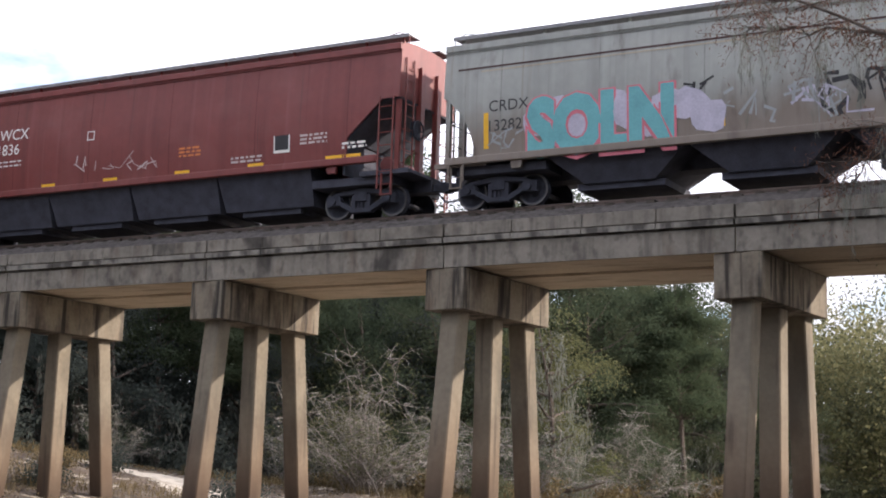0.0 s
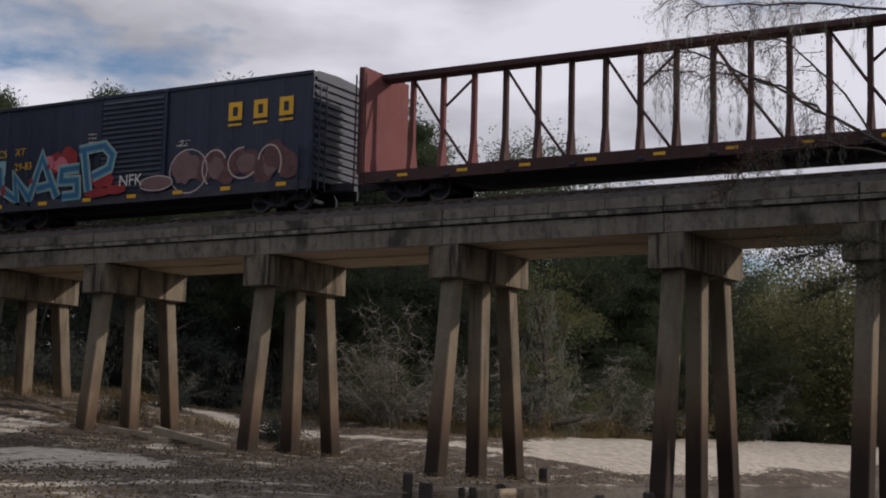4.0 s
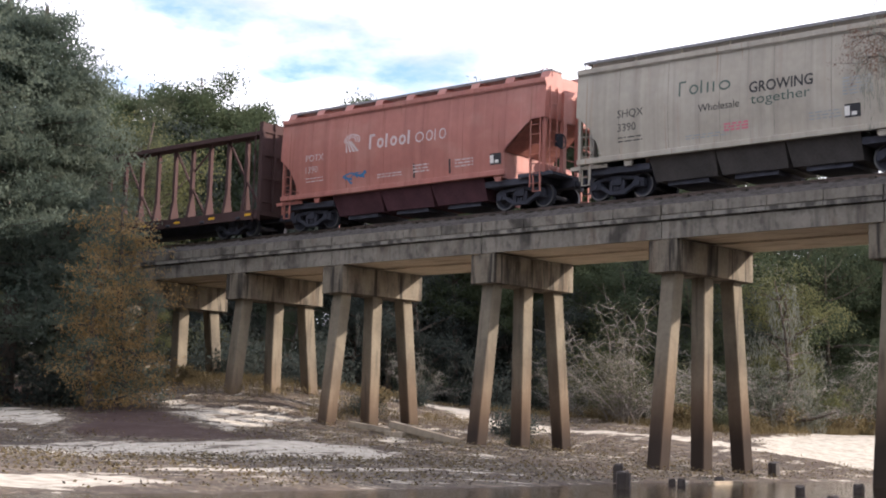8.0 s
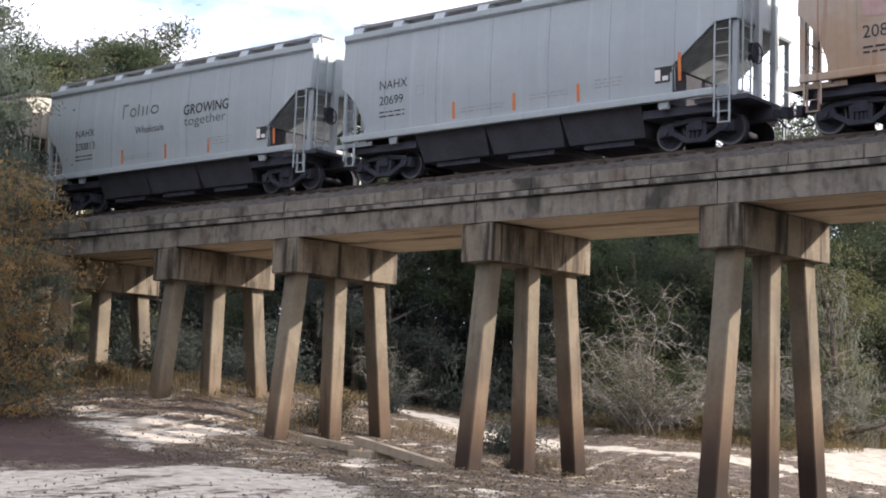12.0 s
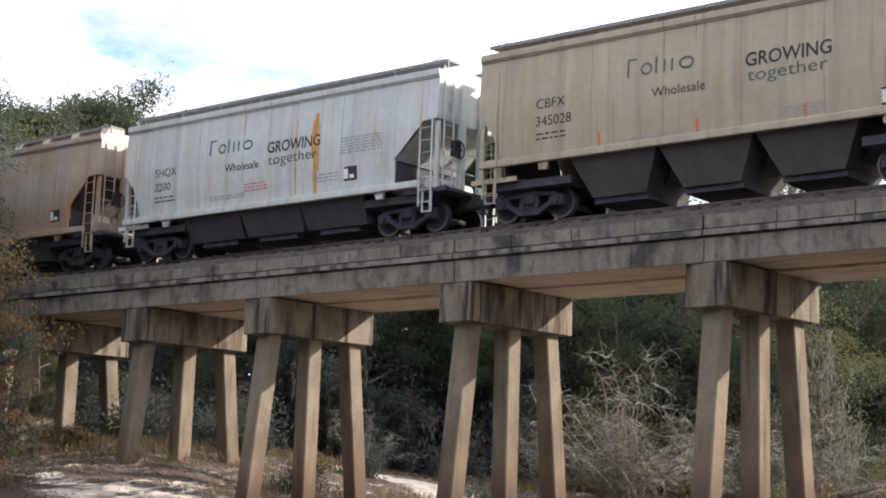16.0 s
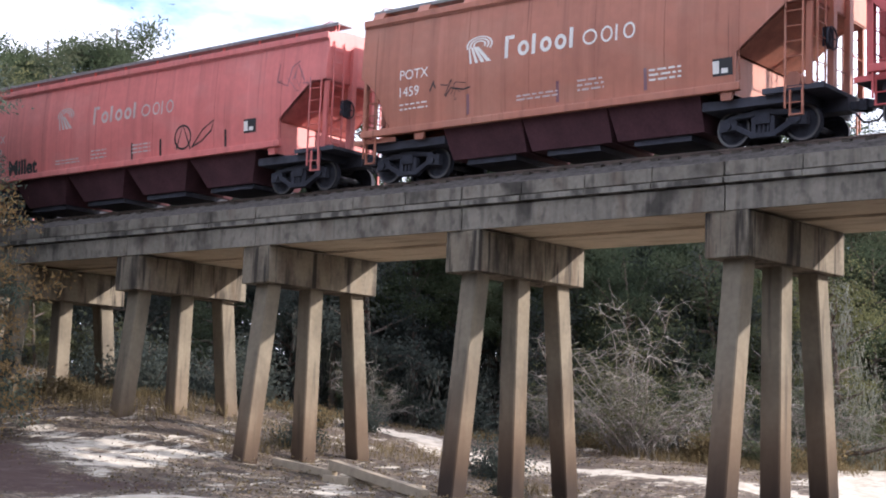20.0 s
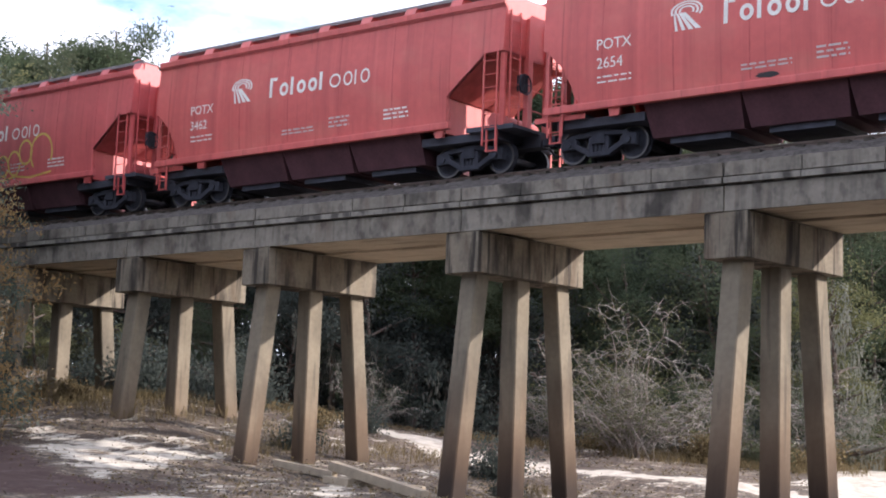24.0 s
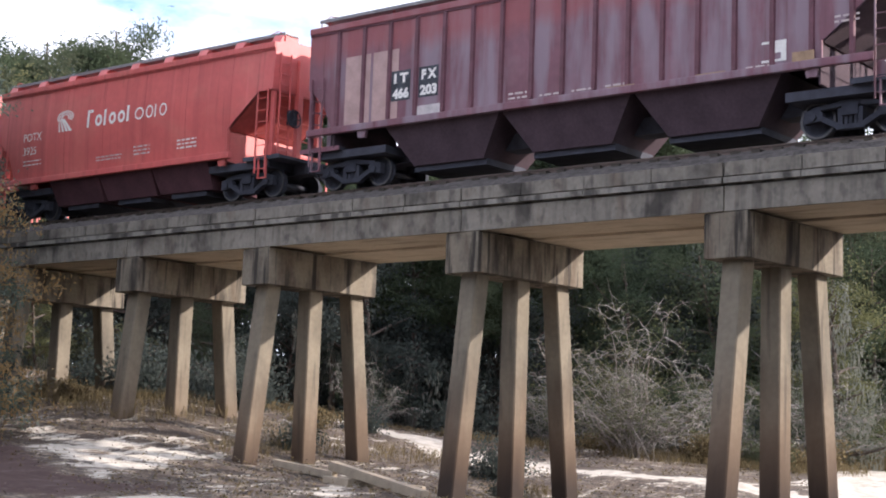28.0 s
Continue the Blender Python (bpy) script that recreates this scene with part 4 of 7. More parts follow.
def hopper(u0, u1, body, label, gap=0.72, bays=3, ribs=0, under=None, walk_posts=9, hatch_up=True, cut=1.3, seams=6, ev=4.42, taper=0.94, sill=1.2):
    """A covered hopper car between body ends u0 and u1 of the train's line. Returns the car and its half length."""
    hb = (u1 - u0) / 2
    car = thing("hopper_car", label, "railway car", "covered hopper cars")
    TRAIN.append((car, (u0 + u1) / 2))
    prof = flat_side if ribs else side_y
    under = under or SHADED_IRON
    red_cars = (P_RED, P_RED_DARK, P_SALMON, P_PINK, P_BROWN)
    low0 = sill + 0.12
    zs = [low0, low0 + 0.12, 1.8, 2.26, 2.7, 3.2, 3.6, ev - 0.1, ev - 0.02]
    top = [(1.50, ev), (1.50, ev + 0.16), (1.25, ev + 0.25), (0.8, ev + 0.32), (0.0, ev + 0.36)]
    g = Geo()
    # stations along x: (x, height below which the side is cut away)
    # the opening at the brake end is the longer one
    open_l, open_r = 0.75 * cut, 1.45 * cut
    left = [(-hb, 2.90), (-hb + 0.12 * open_l, 2.86), (-hb + 0.62 * open_l, 2.40), (-hb + 0.9 * open_l, 1.85), (-hb + open_l, 1.5), (-hb + open_l + 0.001, low0)]
    right = [(hb - open_r - 0.001, low0), (hb - open_r, 2.12), (hb - 0.32 * open_r, 3.12), (hb, 3.14)]
    a, b = -hb + open_l + 0.4, hb - open_r - 0.4
    stations = left + [(a + (b - a) * k / 7, low0) for k in range(8)] + right
    rows = []
    for x, low in stations:
        half = [(prof(max(z, low)), max(z, low)) for z in zs] + top
        rows.append([(x, -y, z) for y, z in half] + [(x, y, z) for y, z in reversed(half[:-1])])
    n = len(rows[0])
    vs = [p for r in rows for p in r]
    fs = []
    for i in range(len(rows) - 1):
        for k in range(n - 1):
            a, b, c, d = i * n + k, (i + 1) * n + k, (i + 1) * n + k + 1, i * n + k + 1
            fs.append((a, b, c, d))
    fs += [tuple(range(n)), tuple(range((len(rows) - 1) * n, len(rows) * n))]
    g.add(vs, fs)
    me = bpy.data.meshes.new("body")
    me.from_pydata(g.v, [], g.f)
    bm = bmesh.new()
    bm.from_mesh(me)
    bmesh.ops.remove_doubles(bm, verts=bm.verts, dist=0.0005)
    bmesh.ops.recalc_face_normals(bm, faces=bm.faces)
    bm.to_mesh(me)
    bm.free()
    me.shade_smooth()
    me.set_sharp_from_angle(angle=radians(30))
    me.materials.append(body)
    part("body", me, None, car)
    for s in (-1, 1):
        part("side_sill", Geo().box(-hb + 0.05, hb - open_r + 0.12 if body in red_cars else hb - 0.66, s * 1.52 - 0.08, s * 1.52 + 0.08, sill, sill + 0.2), body, car, bevel=0.03)
        part("top_chord", Geo().box(-hb, hb, s * 1.53 - 0.035, s * 1.53 + 0.035, ev + 0.004, ev + 0.19), body, car, bevel=0.02)
        # shadow below the roof lip, drawn as a darker strip
        part("eave_gutter", Geo().box(-hb, hb, s * 1.515 - 0.02, s * 1.515 + 0.02, ev - 0.05, ev + 0.002), SEAM_AND_SHADE.get(body.name, body), car)
        if ribs:
            for k in range(ribs):
                x = -hb + cut * 0.9 + (2 * hb - 1.8 * cut) * k / (ribs - 1)
                part("side_post", Geo().prism([(x - 0.07, s * 1.50), (x - 0.05, s * 1.57), (x + 0.05, s * 1.57), (x + 0.07, s * 1.50)], "z", sill + 0.22, ev - 0.06), SEAM_AND_SHADE.get(body.name, body), car)
    if seams and not ribs:
        for k in range(seams):
            x = -hb + cut + 0.5 + (2 * hb - 2 * cut - 1.0) * k / (seams - 1)
            sm = Geo()
            v = []
            for z in (low0 + 0.13, 1.9, 2.4, 2.9, 3.4, ev - 0.07):
                v += [(x - 0.014, -prof(z) - 0.005, z), (x + 0.014, -prof(z) - 0.005, z)]
            sm.add(v, [(2 * i, 2 * i + 1, 2 * i + 3, 2 * i + 2) for i in range(5)])
            part("weld_seam", sm, SEAM_AND_SHADE.get(body.name, body), car)
    # slope sheets and the bulkhead under each end; darker coats hold their shade
    for e in (-1, 1):
        o, foot = (open_l, 1.48) if e < 0 else (open_r, 2.10)
        inner = o + 0.06
        edge = [(e * max(abs(x), hb - inner) if abs(x) < hb - o + 0.01 else x, max(z, foot)) for x, z in (left[:5] if e < 0 else right[1:][::-1])]
        sl = Geo().prism([(x, z + 0.03) for x, z in edge] + [(x, z - 0.03) for x, z in reversed(edge)], "y", -1.46, 1.46)
        part("slope_sheet", sl, SEAM_AND_SHADE[body.name] if body in red_cars + (P_PALE, P_GREY) else under, car, "sloping end sheet with its shade in the colour")
        wall = Geo().box(min(e * (hb - inner), e * (hb - inner - 0.05)), max(e * (hb - inner), e * (hb - inner - 0.05)), -1.47, 1.47, 1.12, foot)
        part("end_bulkhead", wall, body if body in red_cars else under, car)
        for s in (-1, 1):
            part("opening_rim", Geo().box(min(e * (hb - o), e * (hb - o - 0.05)), max(e * (hb - o), e * (hb - o - 0.05)), s * 1.52 - 0.03, s * 1.52 + 0.03, sill + 0.204, foot + 0.05), body, car, "grimy flange round the end opening")
            x = e * (hb - 2.15)
            part("jacking_pad", Geo().prism([(x - 0.13, sill - 0.2), (x + 0.13, sill - 0.2), (x + 0.17, sill), (x - 0.17, sill)], "y", s * 1.46 - 0.05, s * 1.46 + 0.05), body, car)
        part("body_bolster", Geo().box(min(e * (hb - 2.9), e * (hb - 0.3)), max(e * (hb - 2.9), e * (hb - 0.3)), -1.3, 1.3, 0.84, 1.058), SHADED_IRON, car)
        end_gear(car, hb, body, e, gap, e > 0)
        truck(car, e * (hb - 1.42))
    # discharge bays
    x0, x1 = -hb + 2.9, hb - 2.9
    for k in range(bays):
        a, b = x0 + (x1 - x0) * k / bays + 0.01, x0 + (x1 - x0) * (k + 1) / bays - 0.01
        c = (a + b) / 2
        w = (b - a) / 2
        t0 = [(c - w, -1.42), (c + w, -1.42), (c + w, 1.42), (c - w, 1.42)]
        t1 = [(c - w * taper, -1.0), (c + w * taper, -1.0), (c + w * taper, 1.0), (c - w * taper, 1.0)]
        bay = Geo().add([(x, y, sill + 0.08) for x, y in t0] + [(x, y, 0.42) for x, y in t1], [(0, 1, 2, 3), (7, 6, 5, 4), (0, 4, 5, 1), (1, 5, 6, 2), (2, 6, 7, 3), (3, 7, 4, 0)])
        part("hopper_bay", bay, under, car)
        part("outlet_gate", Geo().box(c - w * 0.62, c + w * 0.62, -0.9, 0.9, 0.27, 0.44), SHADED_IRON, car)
    part("centre_sill", Geo().box(-hb + 2.0, hb - 2.0, -0.3, 0.3, 0.72, 1.16), SHADED_IRON, car)
    # roof: hatch trough, running boards on brackets
    part("hatch_coaming", Geo().box(-hb + 0.7, hb - 0.7, -0.3, 0.3, ev + 0.3, ev + 0.42), body, car, bevel=0.03)
    for s in (-1, 1):
        part("running_board", Geo().box(-hb, hb, s * 0.85 - 0.3, s * 0.85 + 0.3, ev + 0.50, ev + 0.54), GRATING, car, "grey steel-grating running board")
        part("board_edge", Geo().box(-hb, hb, s * 1.15 - 0.012, s * 1.15 + 0.012, ev + 0.46, ev + 0.56), GRATING, car)
    for k in range(walk_posts):
        x = -hb + 0.25 + (2 * hb - 0.5) * k / (walk_posts - 1)
        for s in (-1, 1):
            if hatch_up:
                bk = Geo().prism([(s * 1.30, ev + 0.22), (s * 1.16, ev + 0.495), (s * 0.5, ev + 0.495), (s * 0.5, ev + 0.3)], "x", x - 0.2, x + 0.2)
            else:
                bk = Geo().box(x - 0.03, x + 0.03, s * 1.0 - 0.03, s * 1.0 + 0.03, ev + 0.26, ev + 0.495)
            part("board_bracket", bk, body, car)
    for e in (-1, 1):
        part("grab_iron", Geo().tube([(e * (hb - 0.02), -1.1, ev), (e * (hb - 0.02), -1.1, ev + 0.48), (e * (hb - 0.35), -1.1, ev + 0.64), (e * (hb - 0.7), -1.1, ev + 0.56)], 0.018, 5), body, car)
    return car, hb, prof


def lettering(car, hb, u0, prof, items):
    """items: (kind, ...) with x measured along the train's line."""
    for it in items:
        name, shape, m, u, z = it[:5]
        decal(name, car, shape, m, u - u0 - hb, z, prof, *it[5:])


RND = random.Random(11)
P_RED = paint("red_car_paint", (0.52, 0.106, 0.096), (0.50, 0.20, 0.15), 0.25, (0.10, 0.03, 0.02))
P_RED_DARK = paint("deep_red_car_paint", (0.52, 0.10, 0.10), (0.45, 0.12, 0.1), 0.25, (0.10, 0.03, 0.02))
P_SALMON = paint("faded_salmon_paint", (0.36, 0.138, 0.108), (0.5, 0.3, 0.24), 0.35, (0.15, 0.06, 0.03))
P_PINK = paint("faded_pink_paint", (0.62, 0.18, 0.165), (0.6, 0.32, 0.29), 0.2, (0.2, 0.06, 0.05))
P_BROWN = paint("brown_orange_paint", (0.40, 0.155, 0.10), (0.42, 0.25, 0.18), 0.35, (0.12, 0.05, 0.03))
P_MAROON = paint("old_maroon_paint", (0.175, 0.072, 0.092), (0.28, 0.20, 0.22), 0.4, (0.08, 0.03, 0.025), 0.2)
add_mask(P_MAROON, (0.25, 0.20, 0.235), 0.45, 0.62, (1.8, 1, 0.25), 1.1, 7, 0.7)
add_band(P_MAROON, (0.28, 0.062, 0.06), 4.2, -0.25, 0.9, 0.6, True)
P_OXIDE = paint("oxide_red_paint", (0.16, 0.035, 0.03), (0.22, 0.09, 0.08), 0.25, (0.07, 0.03, 0.025))
P_GREY = paint("light_grey_paint", (0.325, 0.365, 0.378), (0.40, 0.42, 0.42), 0.12, (0.25, 0.2, 0.15), 0.05, 0.5, 0.1)
P_PALE = paint("pale_grey_paint_rust_runs", (0.48, 0.525, 0.495), (0.5, 0.5, 0.46), 0.6, (0.50, 0.22, 0.06))
P_BEIGE = paint("beige_paint", (0.36, 0.325, 0.265), (0.5, 0.47, 0.41), 0.3, (0.25, 0.13, 0.07))
P_TAN = paint("tan_paint", (0.37, 0.32, 0.225), (0.42, 0.37, 0.28), 0.45, (0.20, 0.10, 0.05))
P_RUSTY = paint("rust_stained_tan_paint", (0.38, 0.325, 0.265), (0.40, 0.24, 0.12), 0.85, (0.24, 0.11, 0.085), 0.15)
add_mask(P_RUSTY, (0.33, 0.19, 0.09), 0.46, 0.62, (0.35, 1, 0.7), 0.8, 5, 0.6)
P_OLIVE = paint("grey_green_paint", (0.29, 0.30, 0.275), (0.33, 0.33, 0.30), 0.25, (0.2, 0.16, 0.12))
add_band(P_OLIVE, (0.15, 0.105, 0.075), 2.75, 0.45, 1.3, 0.75, True)
add_mask(P_OLIVE, (0.07, 0.05, 0.042), 0.60, 0.72, (2.0, 1, 0.8), 1.0, 7, 0.5)
P_BLUE = paint("dark_blue_paint", (0.022, 0.032, 0.06), (0.05, 0.06, 0.085), 0.2, (0.05, 0.04, 0.035), 0.2)
P_BEAM = paint("brown_beam_paint", (0.062, 0.034, 0.032), (0.10, 0.058, 0.052), 0.4, (0.05, 0.025, 0.02), 0.12, 0.95)
P_BULK = paint("faded_red_bulkhead_paint", (0.15, 0.055, 0.054), (0.17, 0.09, 0.088), 0.25, (0.12, 0.055, 0.05), 0.12, 0.95)
# body paints darkened for the bays: shade below the sill is in the colour
UNDER_RED = mat("red_bay_in_shade", (0.085, 0.036, 0.044), 0.9, 0, 0.3, 1.5, 0.15, 12)
UNDER_TAN = mat("tan_bay_in_shade", (0.075, 0.068, 0.064), 0.9, 0, 0.3, 1.5, 0.15, 12)
UNDER_GREY = mat("grey_bay_in_shade", (0.055, 0.057, 0.068), 0.9, 0, 0.3, 1.5, 0.15, 12)
UNDER_MAROON = mat("maroon_bay_in_shade", (0.062, 0.040, 0.050), 0.9, 0, 0.3, 1.5, 0.15, 12)
G_PALE = mat("pale_blue_spray_paint", (0.25, 0.48, 0.56), 0.6, 0, 0.2, 2)
G_RUST = mat("dirty_red_spray_paint", (0.12, 0.055, 0.055), 0.6, 0, 0.4, 4)
G_TEAL = mat("teal_spray_paint", (0.13, 0.36, 0.38), 0.6, 0, 0.15, 2)
G_PINK = mat("pink_spray_paint", (0.55, 0.16, 0.20), 0.6, 0, 0.15, 2)
G_BLUE = mat("blue_spray_paint", (0.04, 0.14, 0.28), 0.6, 0, 0.2, 2)
G_RED = mat("red_spray_paint", (0.30, 0.03, 0.035), 0.6, 0, 0.2, 2)
G_DULL = mat("dull_pink_spray_paint", (0.19, 0.115, 0.115), 0.6, 0, 0.2, 2)
G_LILAC = mat("lilac_spray_paint", (0.42, 0.40, 0.48), 0.6, 0, 0.2, 2)
G_YELLOW = mat("yellow_spray_paint", (0.60, 0.42, 0.10), 0.6, 0, 0.2, 2)
FADED_WHITE = mat("faded_white_print", (0.50, 0.42, 0.40), 0.7, 0, 0.2, 3)
DULL_TAN = mat("dull_tan_reflector", (0.30, 0.20, 0.12), 0.7, 0, 0.3, 5)
PATCH = mat("pale_paint_patch", (0.40, 0.27, 0.25), 0.7, 0, 0.2, 3)


def marks(u, z, code, number, m, size=0.39):
    """Reporting letters over the car's number, with two lines of small print."""
    return [("lettering", text_geo(code, size), m, u, z + 0.26), ("lettering", text_geo(number, size), m, u, z - 0.22),
            ("lettering", small_print(1.0, 2, RND, 0.04, 0.13), m, u, z - 0.46)]


def placard(u, z, back, front, s=0.42):
    return [("placard", rect(0, s * 1.25, 0, s), back, u, z), ("placard", joined(rect(0.06, s * 0.55, 0.06, s - 0.06), rect(s * 0.68, s * 1.1, 0.06, s * 0.42)), front, u, z, "", 0.011)]


def potash(car, hb, u0, prof, u_num, u_logo, u_word, code, number, ink=WHITE, bars=()):
    it = marks(u_num, 2.45, code, number, ink)
    it += [("emblem", fan_mark(0.72), ink, u_logo - 0.45, 2.86), ("trade_name", word_bars("Txtxxt", 0.60, 0.46, 0.17), ink, u_word, 2.86), ("trade_name", word_bars("mxix", 0.62, 0.44, 0.09), ink, u_word + 2.45, 2.86)]
    it += [("lettering", small_print(0.9, 3, RND, 0.05, 0.12), ink, u_num + 8.0, 1.95), ("lettering", small_print(1.3, 2, RND, 0.045, 0.1), FADED_WHITE, u_num + 4.0, 1.78),
           ("lettering", small_print(0.8, 3, RND, 0.05, 0.12), FADED_WHITE, u_num + 5.9, 1.95)]
    for b in bars:
        it.append(("dent_mark", rect(0, 0.09, 0, 0.55), BLACK if ink is not WHITE else P_MAROON, b, 1.5))
    lettering(car, hb, u0, prof, it)


def agrium(car, hb, u0, prof, u_num, u_brand, u_grow, code, number, dz=0.0, name_ink=GREEN_INK, bars=(), sq=None):
    it = marks(u_num, 2.42 + dz, code, number, BLACK)
    it += [("trade_name", word_bars("Txtiim", 0.50, 0.44, 0.12), name_ink, u_brand, 3.12 + dz), ("lettering", text_geo("Wholesale", 0.36), BLACK, u_brand + 0.75, 2.50 + dz),
           ("lettering", text_geo("GROWING", 0.50, 0.008), BLACK, u_grow, 2.90 + dz, "", 0.008, 2.25), ("lettering", text_geo("together", 0.46), GREEN_INK, u_grow + 0.05, 2.52 + dz, "", 0.008, 2.1)]
    for b in bars:
        it.append(("stripe", rect(0, 0.1, 0, 0.5), ORANGE, b, 1.5))
    if sq:
        it += placard(sq - 0.25, 1.68, BLACK, WHITE)
    it += [("lettering", small_print(1.6, 2, RND, 0.04, 0.09), GREY_INK, u_num + 2.7, 1.72), ("lettering", small_print(1.1, 3, RND, 0.04, 0.1), GREY_INK, u_num + 7.2, 1.95)]
    lettering(car, hb, u0, prof, it)


# the cars, from the head of the train to its tail
# 1 dark red
car, hb, pr = hopper(-21.0, -2.1, P_OXIDE, "dark oxide-red covered hopper car with yellow reflectors", bays=4, walk_posts=16, hatch_up=False, cut=1.15, under=SHADED_IRON, ev=4.48, sill=1.38)
it = [("reflector", rect(0, 0.55, 0, 0.13), YELLOW, u, 1.55) for u in (-15.0, -12.5, -9.75, -7.1, -4.45, -3.85)]
it += marks(-16.9, 2.95, "WCX", "1836", WHITE, 0.5) + [("placard", ring_of(0.2, 0.2, 0.2, 0.2, 0.04, 4, math.pi / 4, math.pi * 2.25), WHITE, -13.2, 2.85), ("placard", rect(0, 0.55, 0, 0.5), WHITE, -6.2, 1.9),
      ("placard", rect(0.04, 0.51, 0.04, 0.46), BLACK, -6.16, 1.94, "", 0.011), ("lettering", small_print(0.9, 3, RND), FADED_WHITE, -5.3, 2.3), ("lettering", small_print(1.1, 2, RND), FADED_WHITE, -7.7, 1.85),
      ("spray_tag", scrawl(1.7, 0.5, 4, RND, 0.035), FADED_WHITE, -13.7, 1.95), ("spray_tag", scrawl(0.7, 0.5, 2, RND, 0.035), FADED_WHITE, -11.6, 1.85), ("lettering", small_print(0.8, 3, RND), ORANGE, -9.6, 2.3),
      ("lettering", small_print(0.8, 2, RND), WHITE, -3.9, 1.95)]
lettering(car, hb, -21.0, pr, it)

# 2 grey-green, sprayed
car, hb, pr = hopper(-0.7, 16.55, P_OLIVE, "grey-green covered hopper car with teal and pink spray lettering", bays=3, walk_posts=8, hatch_up=False, cut=1.2, ev=4.16, taper=0.5, sill=1.08)
sp = text_geo("SOLN", 1.95, 0.13)
it = [("eave_stain", rect(0, 16.4, 0, 0.05), P_BEAM, -0.3, 3.62), ("eave_stain", rect(0, 15.0, 0, 0.03), P_TAN, 0.4, 3.53)]
it += [("lettering", text_geo("CRDX", 0.42), BLACK, 0.66, 2.42), ("lettering", text_geo("13282", 0.42), BLACK, 0.66, 1.9)]
it += [("stripe", rect(0, 0.14, 0, 0.95), YELLOW, 0.5, 1.45), ("stripe", rect(0, 0.14, 0, 0.55), YELLOW, 6.9, 1.45), ("stripe", rect(0, 0.10, 0, 0.5), YELLOW, 3.86, 1.45, "", 0.016)]
it += [("spray_cloud", [blob(0.4 + 0.5 * k, 0.75 + 0.25 * math.sin(k * 1.9), 0.5, 0.42, RND) for k in range(10)], G_LILAC, 1.65, 1.25), ("spray_outline", text_geo("SOLN", 1.95, 0.20), G_PINK, 1.7, 1.17, "", 0.018, 4.12),
       ("spray_lettering", sp, G_TEAL, 1.76, 1.2, "big teal spray-painted letters", 0.022, 4.0)]
it += [("spray_tag", tangle(3.6, 1.0, 16, RND, 0.09), BLACK, 9.3, 1.45), ("spray_tag", tangle(3.0, 0.9, 10, RND, 0.06), GREY_INK, 7.0, 1.45), ("spray_tag", tangle(2.6, 0.8, 12, RND, 0.05), BLACK, 12.2, 1.45),
       ("spray_tag", tangle(1.6, 0.7, 8, RND, 0.07), G_LILAC, 8.6, 1.5, "", 0.006)]
it += [("spray_tag", scrawl(0.6, 0.3, 3, RND, 0.03), FADED_WHITE, 12.9, 1.5), ("spray_tag", scrawl(0.6, 0.3, 3, RND, 0.03), FADED_WHITE, 13.8, 1.75), ("spray_tag", scrawl(0.9, 0.7, 3, RND, 0.06), BLACK, 5.6, 2.0),
       ("spray_tag", scrawl(1.0, 0.5, 4, RND, 0.05), GREY_INK, 0.6, 1.43), ("stripe", rect(0, 0.12, 0, 0.6), YELLOW, 14.85, 1.6)]
lettering(car, hb, -0.7, pr, it)


